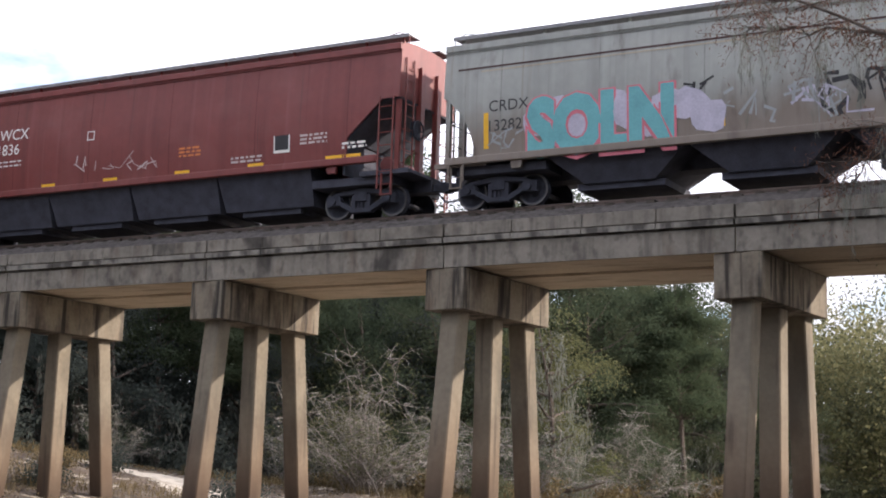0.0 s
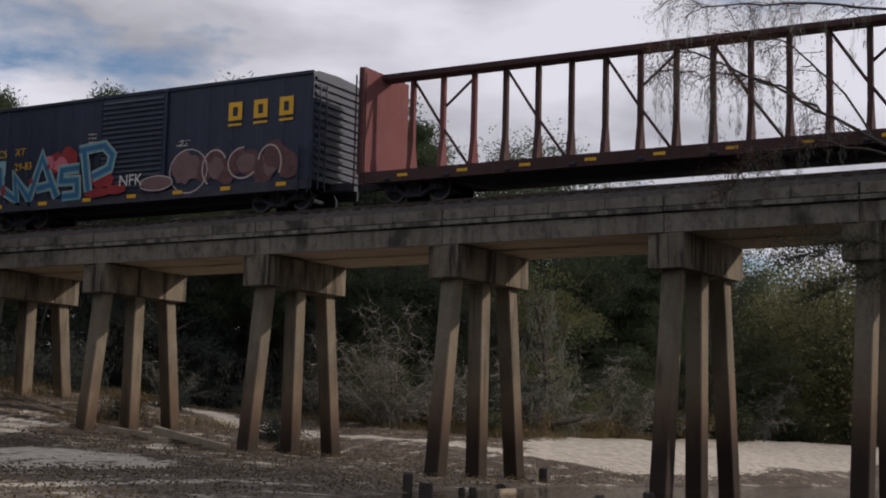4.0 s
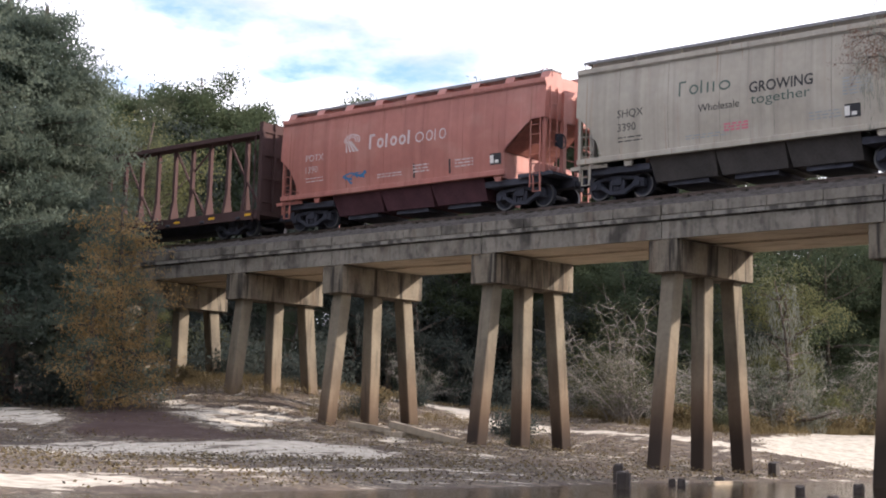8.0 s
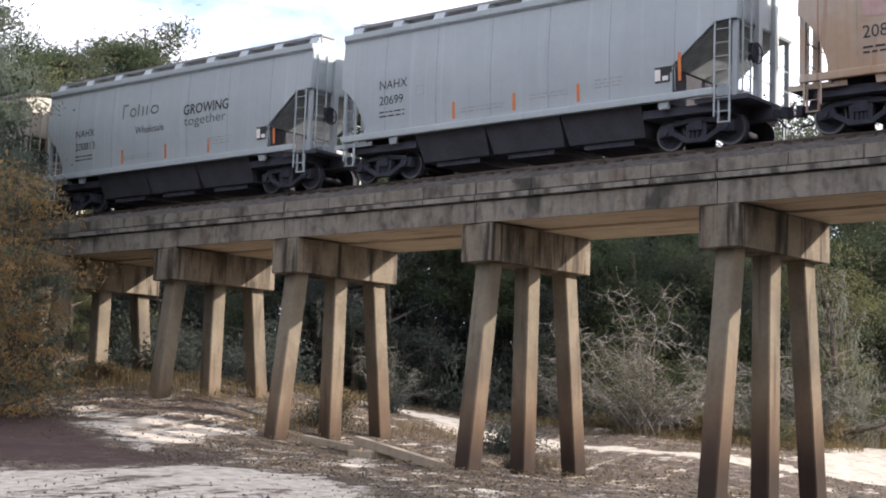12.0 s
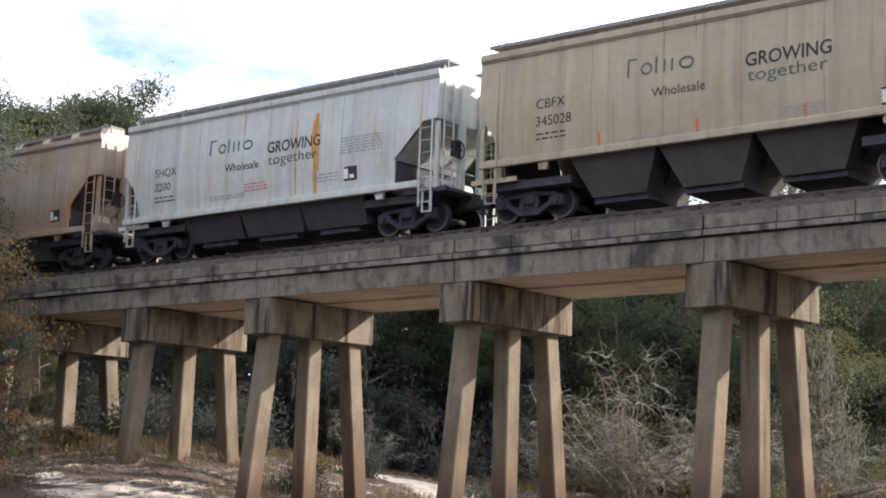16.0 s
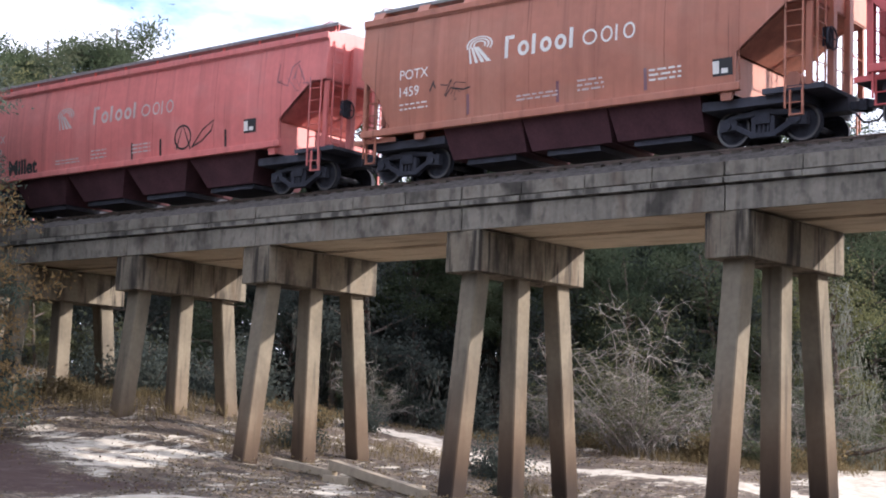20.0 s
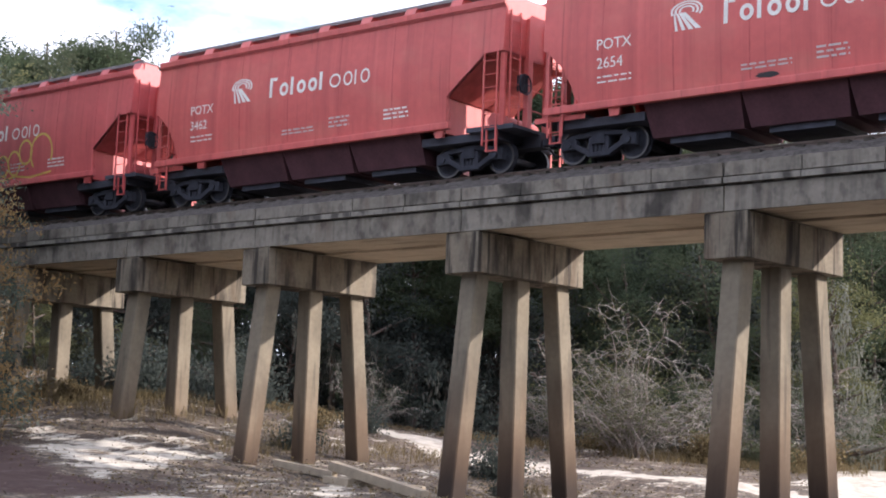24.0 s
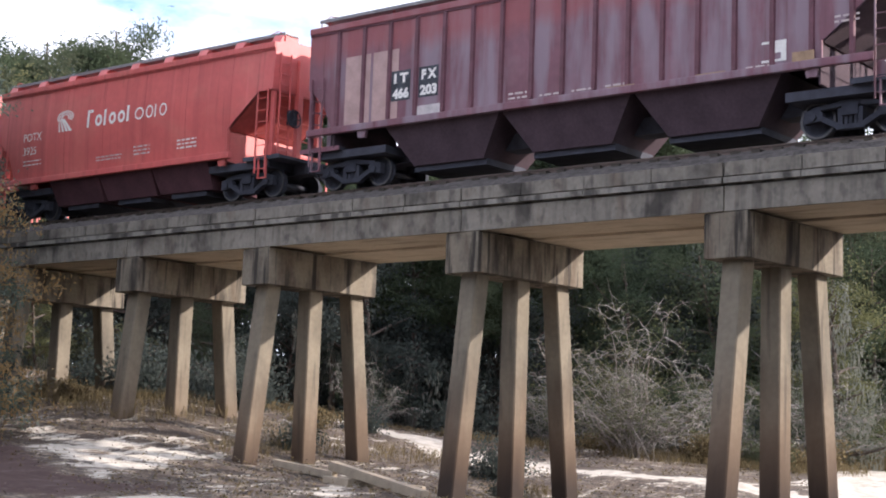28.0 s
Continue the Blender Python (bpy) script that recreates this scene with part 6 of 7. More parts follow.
# ---- trees ----
def leaf_mesh(name, material, centres, length, width, rng, droop=0.0, flat=0.0, out=None):
    """Many small four-cornered leaves round the given places. droop turns their long side downwards."""
    n = len(centres)
    d = rng.normal(size=(n, 3))
    d[:, 2] = d[:, 2] * (1 - flat) - droop * 2.0
    d /= np.linalg.norm(d, axis=1, keepdims=True)
    s = np.cross(d, rng.normal(size=(n, 3)))
    s /= np.linalg.norm(s, axis=1, keepdims=True) + 1e-9
    if out is not None:
        # leaves turn their faces outwards, as they do on a real crown
        o = out / (np.linalg.norm(out, axis=1, keepdims=True) + 1e-9) + rng.normal(size=(n, 3)) * 0.42
        d = np.cross(o, d)
        d /= np.linalg.norm(d, axis=1, keepdims=True) + 1e-9
        s = np.cross(o, d)
        s /= np.linalg.norm(s, axis=1, keepdims=True) + 1e-9
    ln = length * rng.uniform(0.6, 1.35, size=(n, 1))
    wd = width * rng.uniform(0.6, 1.3, size=(n, 1))
    a = centres
    v = np.stack([a - d * ln * 0.5, a + s * wd * 0.5 - d * ln * 0.05, a + d * ln * 0.5, a - s * wd * 0.5 - d * ln * 0.05], 1).reshape(-1, 3)
    me = bpy.data.meshes.new(name)
    me.vertices.add(4 * n)
    me.vertices.foreach_set("co", v.astype(np.float32).ravel())
    me.loops.add(4 * n)
    me.loops.foreach_set("vertex_index", np.arange(4 * n, dtype=np.int32))
    me.polygons.add(n)
    me.polygons.foreach_set("loop_start", np.arange(0, 4 * n, 4, dtype=np.int32))
    me.update(calc_edges=True)
    me.validate()
    me.materials.append(material)
    return me


def limb(g, p0, d, length, r0, rng, bend=0.12, lift=0.0, steps=5, sides=5):
    """A tapering, wandering branch. Returns its points."""
    pts, rad = [np.array(p0, float)], [r0]
    d = np.array(d, float)
    for k in range(steps):
        d = d + rng.normal(size=3) * bend + np.array([0, 0, lift])
        d /= np.linalg.norm(d)
        pts.append(pts[-1] + d * length / steps)
        rad.append(r0 * (1 - 0.8 * (k + 1) / steps))
    g.tube([tuple(p) for p in pts], rad, sides)
    return pts


def broadleaf(name, label, h, spread, seed, leaf, size=0.2, per=110, moss=0, trunk_share=0.3, at=(0, 0), limbs=11):
    """A spreading broad-leaved tree: clumps of leaves along wandering limbs, with gaps between them."""
    rng = np.random.default_rng(seed)
    t = thing(name, label, "tree")
    g = Geo()
    trunk = limb(g, (0, 0, -0.4), (0.05 * rng.normal(), 0.05 * rng.normal(), 1), h * 0.86, 0.045 * h ** 0.8 * 0.55, rng, 0.06, 0.05, 8, 8)
    centres, outs, hang = [], [], []

    def clump(q, r, n):
        c = rng.normal(size=(n, 3))
        c *= np.array([r, r, r * 0.55]) * (0.55 + 0.45 * rng.random((n, 1)))
        c[:, 2] -= (c[:, 0] ** 2 + c[:, 1] ** 2) * 0.22 / r
        centres.append(c + q)
        axis = np.array([trunk[4][0], trunk[4][1], h * 0.5])
        outs.append(c / r + 0.9 * (q - axis) / np.linalg.norm(q - axis) + np.array([0, 0, 0.5]))

    for k in range(limbs):
        f = trunk_share + (1 - trunk_share) * (k + rng.uniform(0, 0.8)) / limbs
        i = min(int(f * 8), 8)
        a = k * 2.4 + rng.uniform(-0.4, 0.4)
        reach = spread * (1.05 - 0.55 * abs(f - 0.45) * 1.6) * rng.uniform(0.75, 1.15)
        pts = limb(g, trunk[i], (math.cos(a), math.sin(a), rng.uniform(0.05, 0.6)), reach, 0.025 * h ** 0.6 * (1.2 - f) + 0.02, rng, 0.16, 0.03)
        for p in pts[2:]:
            for _ in range(2):
                q = p + rng.normal(size=3) * np.array([0.5, 0.5, 0.35]) * spread * 0.24
                clump(q, spread * rng.uniform(0.10, 0.21), per)
                if moss and rng.random() < 0.5:
                    hang.append(q + np.array([0, 0, -0.15]))
    for _ in range(4):
        clump(np.array([trunk[-1][0], trunk[-1][1], h * 0.88]) + rng.normal(size=3) * np.array([0.2, 0.2, 0.05]) * spread, spread * 0.2, per)
    part("trunk", g, BARK, t, smooth=40)
    part("crown", leaf_mesh("crown", leaf, np.concatenate(centres), size, size * 0.5, rng, out=np.concatenate(outs)), None, t)
    if hang:
        pts = []
        for q in hang[:moss]:
            n = 22
            pts.append(np.stack([q[0] + rng.normal(size=n) * 0.10, q[1] + rng.normal(size=n) * 0.10, q[2] - rng.uniform(0, 1.5, n)], 1))
        tagged(part("hanging_moss", leaf_mesh("hanging_moss", MOSS, np.concatenate(pts), 0.42, 0.05, rng, 2.5), None, t, "strands of grey moss"), kind="stuff")
    t.location = (at[0], at[1], gz(*at))
    return t


def pine(name, label, h, seed, at):
    """A tall pine with a bare trunk and separate clumps of needles high up."""
    rng = np.random.default_rng(seed)
    t = thing(name, label, "tree")
    g = Geo()
    trunk = limb(g, (0, 0, -0.4), (0, 0, 1), h * 0.95, 0.24, rng, 0.025, 0.05, 10, 8)
    centres = []
    for k in range(52):
        f = 0.42 + 0.56 * k / 52
        i = min(int(f * 10), 10)
        a = rng.uniform(0, 6.28)
        pts = limb(g, trunk[i], (math.cos(a), math.sin(a), rng.uniform(-0.05, 0.5)), h * 0.20 * (1.35 - f) * rng.uniform(0.7, 1.3) + 0.5, 0.05, rng, 0.15, 0.06, 4)
        for p in pts[2:]:
            if rng.random() < 0.8:
                centres.append(rng.normal(size=(300, 3)) * np.array([0.50, 0.50, 0.30]) * h / 18 + p + np.array([0, 0, 0.1]))
    part("trunk", g, BARK, t, smooth=40)
    part("crown", leaf_mesh("crown", LEAF_PINE, np.concatenate(centres), 0.30, 0.075, rng, -0.15), None, t)
    t.location = (at[0], at[1], gz(*at))
    return t


def cypress(name, label, h, spread, seed, at, leaf, base=0.1, dens=1.0, size=0.24, lean=0.0, second=None):
    """A feathery cypress: level limbs with drooping sprays."""
    rng = np.random.default_rng(seed)
    t = thing(name, label, "tree")
    g = Geo()
    trunk = limb(g, (0, 0, -0.4), (lean, 0, 1), h * 0.97, 0.02 * h + 0.05, rng, 0.03, 0.04, 10, 8)
    centres = []
    n = int(30 * dens)
    for k in range(n):
        f = base + (0.97 - base) * k / n
        p0 = trunk[0] + (trunk[-1] - trunk[0]) * f
        a = k * 2.399 + rng.uniform(-0.3, 0.3)
        ln = spread * (1.12 - f) ** 0.7 * rng.uniform(0.6, 1.15)
        pts = limb(g, p0, (math.cos(a), math.sin(a), rng.uniform(-0.05, 0.25)), ln, 0.045, rng, 0.1, -0.02, 6)
        for p in pts[1:]:
            for _ in range(3):
                q = p + rng.normal(size=3) * np.array([0.35, 0.35, 0.25])
                if rng.random() < 0.8:
                    centres.append(rng.normal(size=(46, 3)) * np.array([0.30, 0.30, 0.12]) + q)
    part("trunk", g, BARK, t, smooth=40)
    own = [c for i, c in enumerate(centres) if not second or i % 5 < 3]
    part("crown", leaf_mesh("crown", leaf, np.concatenate(own), size, size * 0.28, rng, 0.35), None, t)
    if second:
        part("crown", leaf_mesh("crown", second, np.concatenate([c for i, c in enumerate(centres) if i % 5 >= 3]), size, size * 0.28, rng, 0.35), None, t, "grey-green sprays")
    t.location = (at[0], at[1], gz(*at))
    return t


def bare_shrub(name, label, h, spread, seed, at, stems=34, leaf=None):
    """A grey, leafless, many-stemmed shrub with arching twigs."""
    rng = np.random.default_rng(seed)
    t = thing(name, label, "shrub")
    g = Geo()
    tips = []
    for k in range(stems):
        a, tilt = rng.uniform(0, 6.28), rng.uniform(0.05, 1.0)
        pts = limb(g, (rng.normal() * 0.3, rng.normal() * 0.3, -0.2), (math.cos(a) * tilt, math.sin(a) * tilt, 1), h * rng.uniform(0.6, 1.05), 0.034, rng, 0.17, -0.08 * tilt, 7, 5)
        for p in pts[2:]:
            for _ in range(4):
                b = rng.uniform(0, 6.28)
                tw = limb(g, p, (math.cos(b), math.sin(b), rng.uniform(-0.5, 0.8)), spread * rng.uniform(0.2, 0.45), 0.015, rng, 0.3, -0.08, 4, 3)
                tips.append(tw[-1])
                for _ in range(2):
                    c = rng.uniform(0, 6.28)
                    q = limb(g, tw[2], (math.cos(c), math.sin(c), rng.uniform(-0.6, 0.6)), spread * 0.24, 0.009, rng, 0.3, -0.1, 3, 3)
                    tips.append(q[-1])
    part("wood", g, PALE_BARK, t)
    tips = np.array(tips)
    sel = tips[rng.random(len(tips)) < 0.7]
    cs = np.concatenate([rng.normal(size=(6, 3)) * 0.2 + q for q in sel if q[2] > 0.7])
    part("foliage", leaf_mesh("foliage", leaf or LEAF_YELLOW, cs, 0.08, 0.04, rng), None, t)
    t.location = (at[0], at[1], gz(*at))
    return t


def bush(name, label, h, r, seed, at, leaf, n=2600, size=0.12):
    rng = np.random.default_rng(seed)
    t = thing(name, label, "shrub")
    g = Geo()
    cs = []
    for k in range(16):
        a = rng.uniform(0, 6.28)
        pts = limb(g, (rng.normal() * 0.1, rng.normal() * 0.1, -0.15), (math.cos(a) * 0.7, math.sin(a) * 0.7, 1), h * rng.uniform(0.5, 1.0), 0.025, rng, 0.2, 0, 5, 4)
        for p in pts[1:]:
            cs.append(rng.normal(size=(n // 80, 3)) * np.array([r * 0.22, r * 0.22, h * 0.1]) + p)
    part("wood", g, BARK, t)
    part("foliage", leaf_mesh("foliage", leaf, np.concatenate(cs), size, size * 0.5, rng), None, t)
    t.location = (at[0], at[1], gz(*at))
    return t


def place(ob, x, y, scale=1.0, turn=0.0):
    c = copy_thing(ob, Matrix.Translation((x, y, gz(x, y))) @ Matrix.Rotation(turn, 4, "Z") @ Matrix.Scale(scale, 4))
    c.scale = (scale, scale, scale)
    return c


rnd = random.Random(21)
oak_a = broadleaf("oak_tree", "dense dark green oak hung with grey moss", 9.5, 3.6, 1, LEAF_DARK, 0.17, 110, 34, 0.10, (-14.5, 24.5), 16)
oak_b = broadleaf("oak_tree", "green oak with a ragged mossy crown", 10.5, 3.4, 2, LEAF_MID, 0.115, 165, 26, 0.10, (-10.5, 29.5), 17)
maple = broadleaf("broadleaf_tree", "yellow-green tree at the edge of the wood", 8.5, 2.8, 3, LEAF_YELLOW, 0.11, 135, 10, 0.12, (-9.6, 24.0), 14)
slim = broadleaf("broadleaf_tree", "slender light green tree with an open crown", 11.5, 2.6, 4, LEAF_LIGHT, 0.11, 140, 20, 0.15, (-10.4, 34.0), 16)
moss_tree = broadleaf("bare_tree", "thin grey tree draped with hanging moss", 8.5, 2.4, 5, MOSS, 0.12, 18, 60, 0.15, (-8.4, 22.0), 14)
tall = broadleaf("oak_tree", "tall dark oak deep in the wood", 17.0, 4.6, 6, LEAF_DARK, 0.19, 150, 20, 0.10, (-24, 31), 18)
for ob in (oak_a, oak_b, maple, slim, moss_tree, tall):
    tagged(ob, group="wood behind the viaduct")

# edge of the wood, from behind the sand track round the beach to the bend
dark_edge = [(-44, 13.5), (-38, 13), (-33, 14), (-29, 15), (-25, 17.0), (-21.5, 19.5), (-18, 22), (-15.5, 23.5)]
light_edge = [(-12.2, 25.5), (-11.0, 29), (-10.0, 33), (-9.5, 37), (-8.0, 41), (-6.0, 45.5), (-3.0, 48), (0.5, 50), (4.0, 53)]
k = 0
for row, (back, lo, hi) in enumerate(((0.0, 0.72, 0.95), (6.5, 1.0, 1.25))):
    for x, y in dark_edge:
        px, py = x + rnd.uniform(-1.2, 1.2) - back * 0.3, y + back + rnd.uniform(-1.0, 1.0)
        place((oak_a, oak_a, oak_b, oak_a)[k % 4] if row == 0 else oak_a, px, py, rnd.uniform(lo, hi) * (0.72 if row == 0 and k % 3 == 0 else 1), rnd.uniform(0, 6.28))
        k += 1
for row, (back, lo, hi) in enumerate(((0.0, 0.75, 0.95), (3.5, 1.0, 1.2), (8.0, 1.1, 1.35))):
    for x, y in light_edge:
        px, py = x + rnd.uniform(-1.0, 1.0) - back * 0.8, y + back * 0.6 + rnd.uniform(-1.2, 1.2)
        s = rnd.uniform(lo, hi)
        s *= 0.74 if x > -7 else 1.25
        place((maple, maple, slim)[k % 3] if x > -7 else (oak_b, moss_tree, maple, slim, oak_b, slim, oak_b)[k % 7], px, py, s, rnd.uniform(0, 6.28))
        k += 1
# tall wood behind the cypresses
for x, y, k in ((-30, 29, 1.0), (-37, 27, 1.0), (-43, 30, 1.0), (-50, 26, 1.0), (-57, 30, 1.0), (-35, 37, 1.0), (-64, 24, 1.0), (-48, 38, 1.0), (-70, 34, 1.0), (-60, 14, 1.0), (-40, 18.5, 0.99), (-46, 17, 1.0), (-52, 17, 1.0), (-36, 21, 0.97), (-44, 22, 1.0), (-57, 18, 1.0)):
    place(tall, x, y, k * rnd.uniform(0.9, 1.0), rnd.uniform(0, 6.28))
pine_a = pine("pine_tree", "tall pine with a bare trunk and clumped dark needles", 18.5, 31, (-53.5, 20.5))
pine_b = pine("pine_tree", "tall pine with a bare trunk and clumped dark needles", 19.0, 32, (-33, 31))
for ob, x, y, s in ((pine_b, -48.5, 20.5, 1.11), (pine_a, -58, 22, 1.12), (pine_a, -45, 24, 0.79), (pine_b, -63, 21, 1.2), (pine_a, -27.5, 32, 1.02), (pine_b, -23.0, 31, 1.02), (pine_a, -30, 34, 1.06), (pine_b, -36, 33, 1.16),
                    (pine_a, -25, 36, 1.04), (pine_b, -51, 26, 0.9), (pine_a, -56, 19, 1.07), (pine_b, -46.5, 21.5, 0.94), (pine_a, -50.5, 22, 1.09), (pine_b, -60, 24, 1.21), (pine_a, -66, 20, 1.15), (pine_b, -43, 26, 0.83),
                    (pine_a, -39, 27, 1.07), (pine_b, -7.6, 33, 0.58), (pine_a, -12.5, 36, 0.6), (pine_a, -54.5, 24, 1.15), (pine_b, -47.5, 25.5, 0.87), (pine_b, -26.5, 19.5, 0.62), (pine_a, -23.5, 21.5, 0.62), (pine_b, -20.4, 22.5, 0.6),
                    (pine_a, -17.8, 25.5, 0.62), (pine_b, -30.5, 18.5, 0.64), (pine_a, -16.0, 28, 0.63), (pine_b, -13.6, 27.5, 0.62)):
    place(ob, x, y, s, rnd.uniform(0, 6.28))

# far wood, one dense belt
rng = np.random.default_rng(77)
cs = []
for i in range(520):
    f = rng.random()
    x = -110 + 190 * f
    y = 42 + rng.uniform(0, 22) + max(0, x + 10) * 0.5
    top = 15 if x < -22 else 10.5 if x < -6 else 8.5
    r = rng.uniform(1.2, 2.6)
    cs.append(rng.normal(size=(120, 3)) * np.array([r, r, r * 0.7]) + np.array([x, y, gz(x, y) + rng.uniform(0.2, 1.0) ** 1.3 * top]))
for i in range(420):
    x, y = rng.uniform(-70, 6), rng.uniform(58, 78)
    r = rng.uniform(1.2, 2.4)
    cs.append(rng.normal(size=(120, 3)) * np.array([r, r, r * 0.7]) + np.array([x, y, gz(x, y) + rng.uniform(0, 1) * (12 if x < -22 else 9)]))
for i in range(300):
    x = rng.uniform(-62, -4)
    y = 36 + rng.uniform(0, 8) + max(0, x + 14) * 1.6
    cs.append(rng.normal(size=(90, 3)) * np.array([1.5, 1.5, 0.9]) + np.array([x, y, gz(x, y) + rng.uniform(0, 3.4)]))
# the belt beyond the beach takes paler leaves, with sunlight in their colour
def beyond_beach(c):
    return (c[0][0] - 21.8) / (c[0][1] + 33) > -0.57


dark = [c for c in cs if not beyond_beach(c)]
light = []
for i in range(820):
    y = rng.uniform(44, 66)
    lean = rng.uniform(-0.60, -0.27)
    if lean > -0.385 and i % 4:
        continue
    x = 21.8 + lean * (y + 33)
    top = 11.5 if lean < -0.36 else 10.6 if lean < -0.30 else 9.2
    r = rng.uniform(0.8, 1.6)
    light.append(rng.normal(size=(260, 3)) * np.array([r, r, r * 0.7]) + np.array([x, y, max(gz(x, y), 0.2) + rng.uniform(0, top)]))
far_wood = new("far_wood", leaf_mesh("far_wood", LEAF_DARK, np.concatenate(dark), 0.55, 0.32, rng))
tagged(far_wood, "dense dark belt of trees far behind the river bank", "woods", kind="stuff")
bend_wood = new("bend_wood", leaf_mesh("bend_wood", LEAF_LIGHT, np.concatenate(light), 0.19, 0.10, rng))
tagged(bend_wood, "light green trees round the bend of the river", "woods", kind="stuff")
# clumps in the sun-coloured leaf copy, at the right of the bend
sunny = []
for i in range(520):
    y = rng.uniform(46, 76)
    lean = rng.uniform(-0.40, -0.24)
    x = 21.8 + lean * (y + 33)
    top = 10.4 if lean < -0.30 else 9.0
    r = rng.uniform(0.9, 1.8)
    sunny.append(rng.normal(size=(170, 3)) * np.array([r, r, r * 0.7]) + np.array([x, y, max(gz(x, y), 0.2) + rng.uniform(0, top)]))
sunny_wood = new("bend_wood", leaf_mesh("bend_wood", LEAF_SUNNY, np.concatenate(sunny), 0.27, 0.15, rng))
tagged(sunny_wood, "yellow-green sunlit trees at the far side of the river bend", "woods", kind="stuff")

# leaf masses out of view, added to hold back the low sky's light
cs = []
for i in range(800):
    f = rng.random()
    x, y = (-60 + 170 * f, -50 - rng.uniform(0, 16)) if i % 3 else (70 + rng.uniform(0, 30), -80 + 120 * f)
    r = rng.uniform(1.4, 2.8)
    cs.append(rng.normal(size=(110, 3)) * np.array([r, r, r * 0.7]) + np.array([x, y, rng.uniform(0.3, 24)]))
for i in range(260):
    r = rng.uniform(1.4, 2.8)
    cs.append(rng.normal(size=(90, 3)) * np.array([r, r, r * 0.7]) + np.array([rng.uniform(-75, -46), rng.uniform(-50, -9), rng.uniform(2, 20)]))
near_wood = new("near_wood", leaf_mesh("near_wood", LEAF_DARK, np.concatenate(cs), 0.95, 0.6, rng))
tagged(near_wood, "dark leaf masses out of view, added to block low sky", "woods", kind="stuff")

# the grey shrub by the sand track and the undergrowth
bare_shrub("bare_shrub", "large grey leafless shrub with a few yellow leaves", 5.4, 2.6, 41, (-12.3, 14.6), 30)
twigs = bare_shrub("bare_shrub", "grey leafless shrub at the edge of the wood", 3.6, 1.8, 42, (-9.0, 20.5), 18, LEAF_MID)
for x, y, s in ((-9.5, 23.5, 1.25), (-8.8, 30, 1.2), (-17.5, 17.5, 0.8), (-10.6, 18.5, 1.1), (-9.2, 27, 1.2), (-23.5, 13.5, 0.7), (-6.5, 43, 1.2)):
    place(twigs, x, y, s, rnd.uniform(0, 6.28))
for ob, x, y, k in ((oak_b, -16.2, 20.6, 0.86), (oak_b, -13.2, 22.8, 0.9), (maple, -36.0, 7.2, 0.62), (maple, -39.5, 9.0, 0.7)):
    place(ob, x, y, k, rnd.uniform(0, 6.28))
for ob, x, y, k in ((slim, -41.5, 9.2, 1.42), (maple, -44.5, 11.0, 1.85)):
    place(ob, x, y, k, rnd.uniform(0, 6.28))
bush_a = bush("bush", "low dark green bush on the bank", 1.5, 1.3, 51, (-10.8, 5.6), LEAF_DARK)
bush_b = bush("bush", "low yellow-green bush on the bank", 1.3, 1.2, 52, (-8.6, 17.0), LEAF_LIGHT)
bush_c = bush("bush", "dry brown bush on the bank", 1.1, 1.2, 53, (-14.5, 16.0), GRASS)
for ob, x, y, s in ((bush_a, -15.6, 2.4, 0.8), (bush_a, -21.6, 5.2, 1.4), (bush_a, -23.0, 6.5, 1.5), (bush_a, -24.3, 3.6, 1.5), (bush_a, -8.3, 2.9, 0.55), (bush_a, -18.6, 8.2, 0.8), (bush_a, -10.2, 21.3, 1.6), (bush_b, -9.4, 24.8, 1.7), (bush_c, -9.2, 29, 1.7), (bush_b, -8.8, 33, 1.7), (bush_c, -8.4, 37, 1.7), (bush_b, -6.8, 41, 1.8), (bush_b, -5.2, 45, 1.8), (bush_b, -1.5, 47, 1.8), (bush_b, 2, 50, 1.8),
                    (bush_c, -10.5, 16.4, 1.2), (bush_c, -8.4, 18.4, 1.0), (bush_c, -8.8, 20.6, 1.3), (bush_c, -8.6, 26, 1.2), (bush_a, -26.5, 8.5, 1.7), (bush_a, -29.5, 7.0, 1.8), (bush_a, -28.5, 4.4, 1.3), (bush_a, -32, 1.0, 1.9),
                    (bush_c, -18.5, 5.8, 0.8), (bush_c, -24.0, 0.6, 0.8), (bush_c, -26.0, 1.4, 1.0), (bush_b, -35, 10, 2.2), (bush_b, 5.5, 54, 1.8), (bush_a, -15.5, 18.5, 1.4), (bush_a, -20.0, 15.0, 1.5), (bush_a, -11.0, 19.5, 1.6)):
    place(ob, x, y, s, rnd.uniform(0, 6.28))

# cypresses on the near bank
cypress("cypress_tree", "rust-brown cypress in autumn needles beside the viaduct", 8.0, 2.8, 61, (-20.4, -5.4), LEAF_RUST, 0.10, 0.7, 0.16, 0.0, LEAF_CYP)
cypress("cypress_tree", "thin rust-brown cypress on the river bank", 6.0, 2.2, 66, (-19.2, -7.6), LEAF_RUST, 0.12, 0.45, 0.16, 0.0, LEAF_CYP)
cypress("cypress_tree", "tall grey-green cypress on the river bank", 23.0, 5.0, 62, (-26.5, -9.0), LEAF_CYP, 0.12, 3.4, 0.24)
cypress("cypress_tree", "broad blue-green cypress on the river bank", 16.8, 4.1, 67, (-26.2, -6.8), LEAF_CYP, 0.30, 2.4, 0.22)
cypress("cypress_tree", "grey-green cypress on the river bank", 18.0, 4.4, 63, (-31.5, -7.0), LEAF_CYP, 0.08, 3.0, 0.24)
cypress("cypress_tree", "grey-green cypress beside the viaduct", 14.5, 3.9, 64, (-25.8, -4.8), LEAF_CYP, 0.06, 3.0, 0.22)
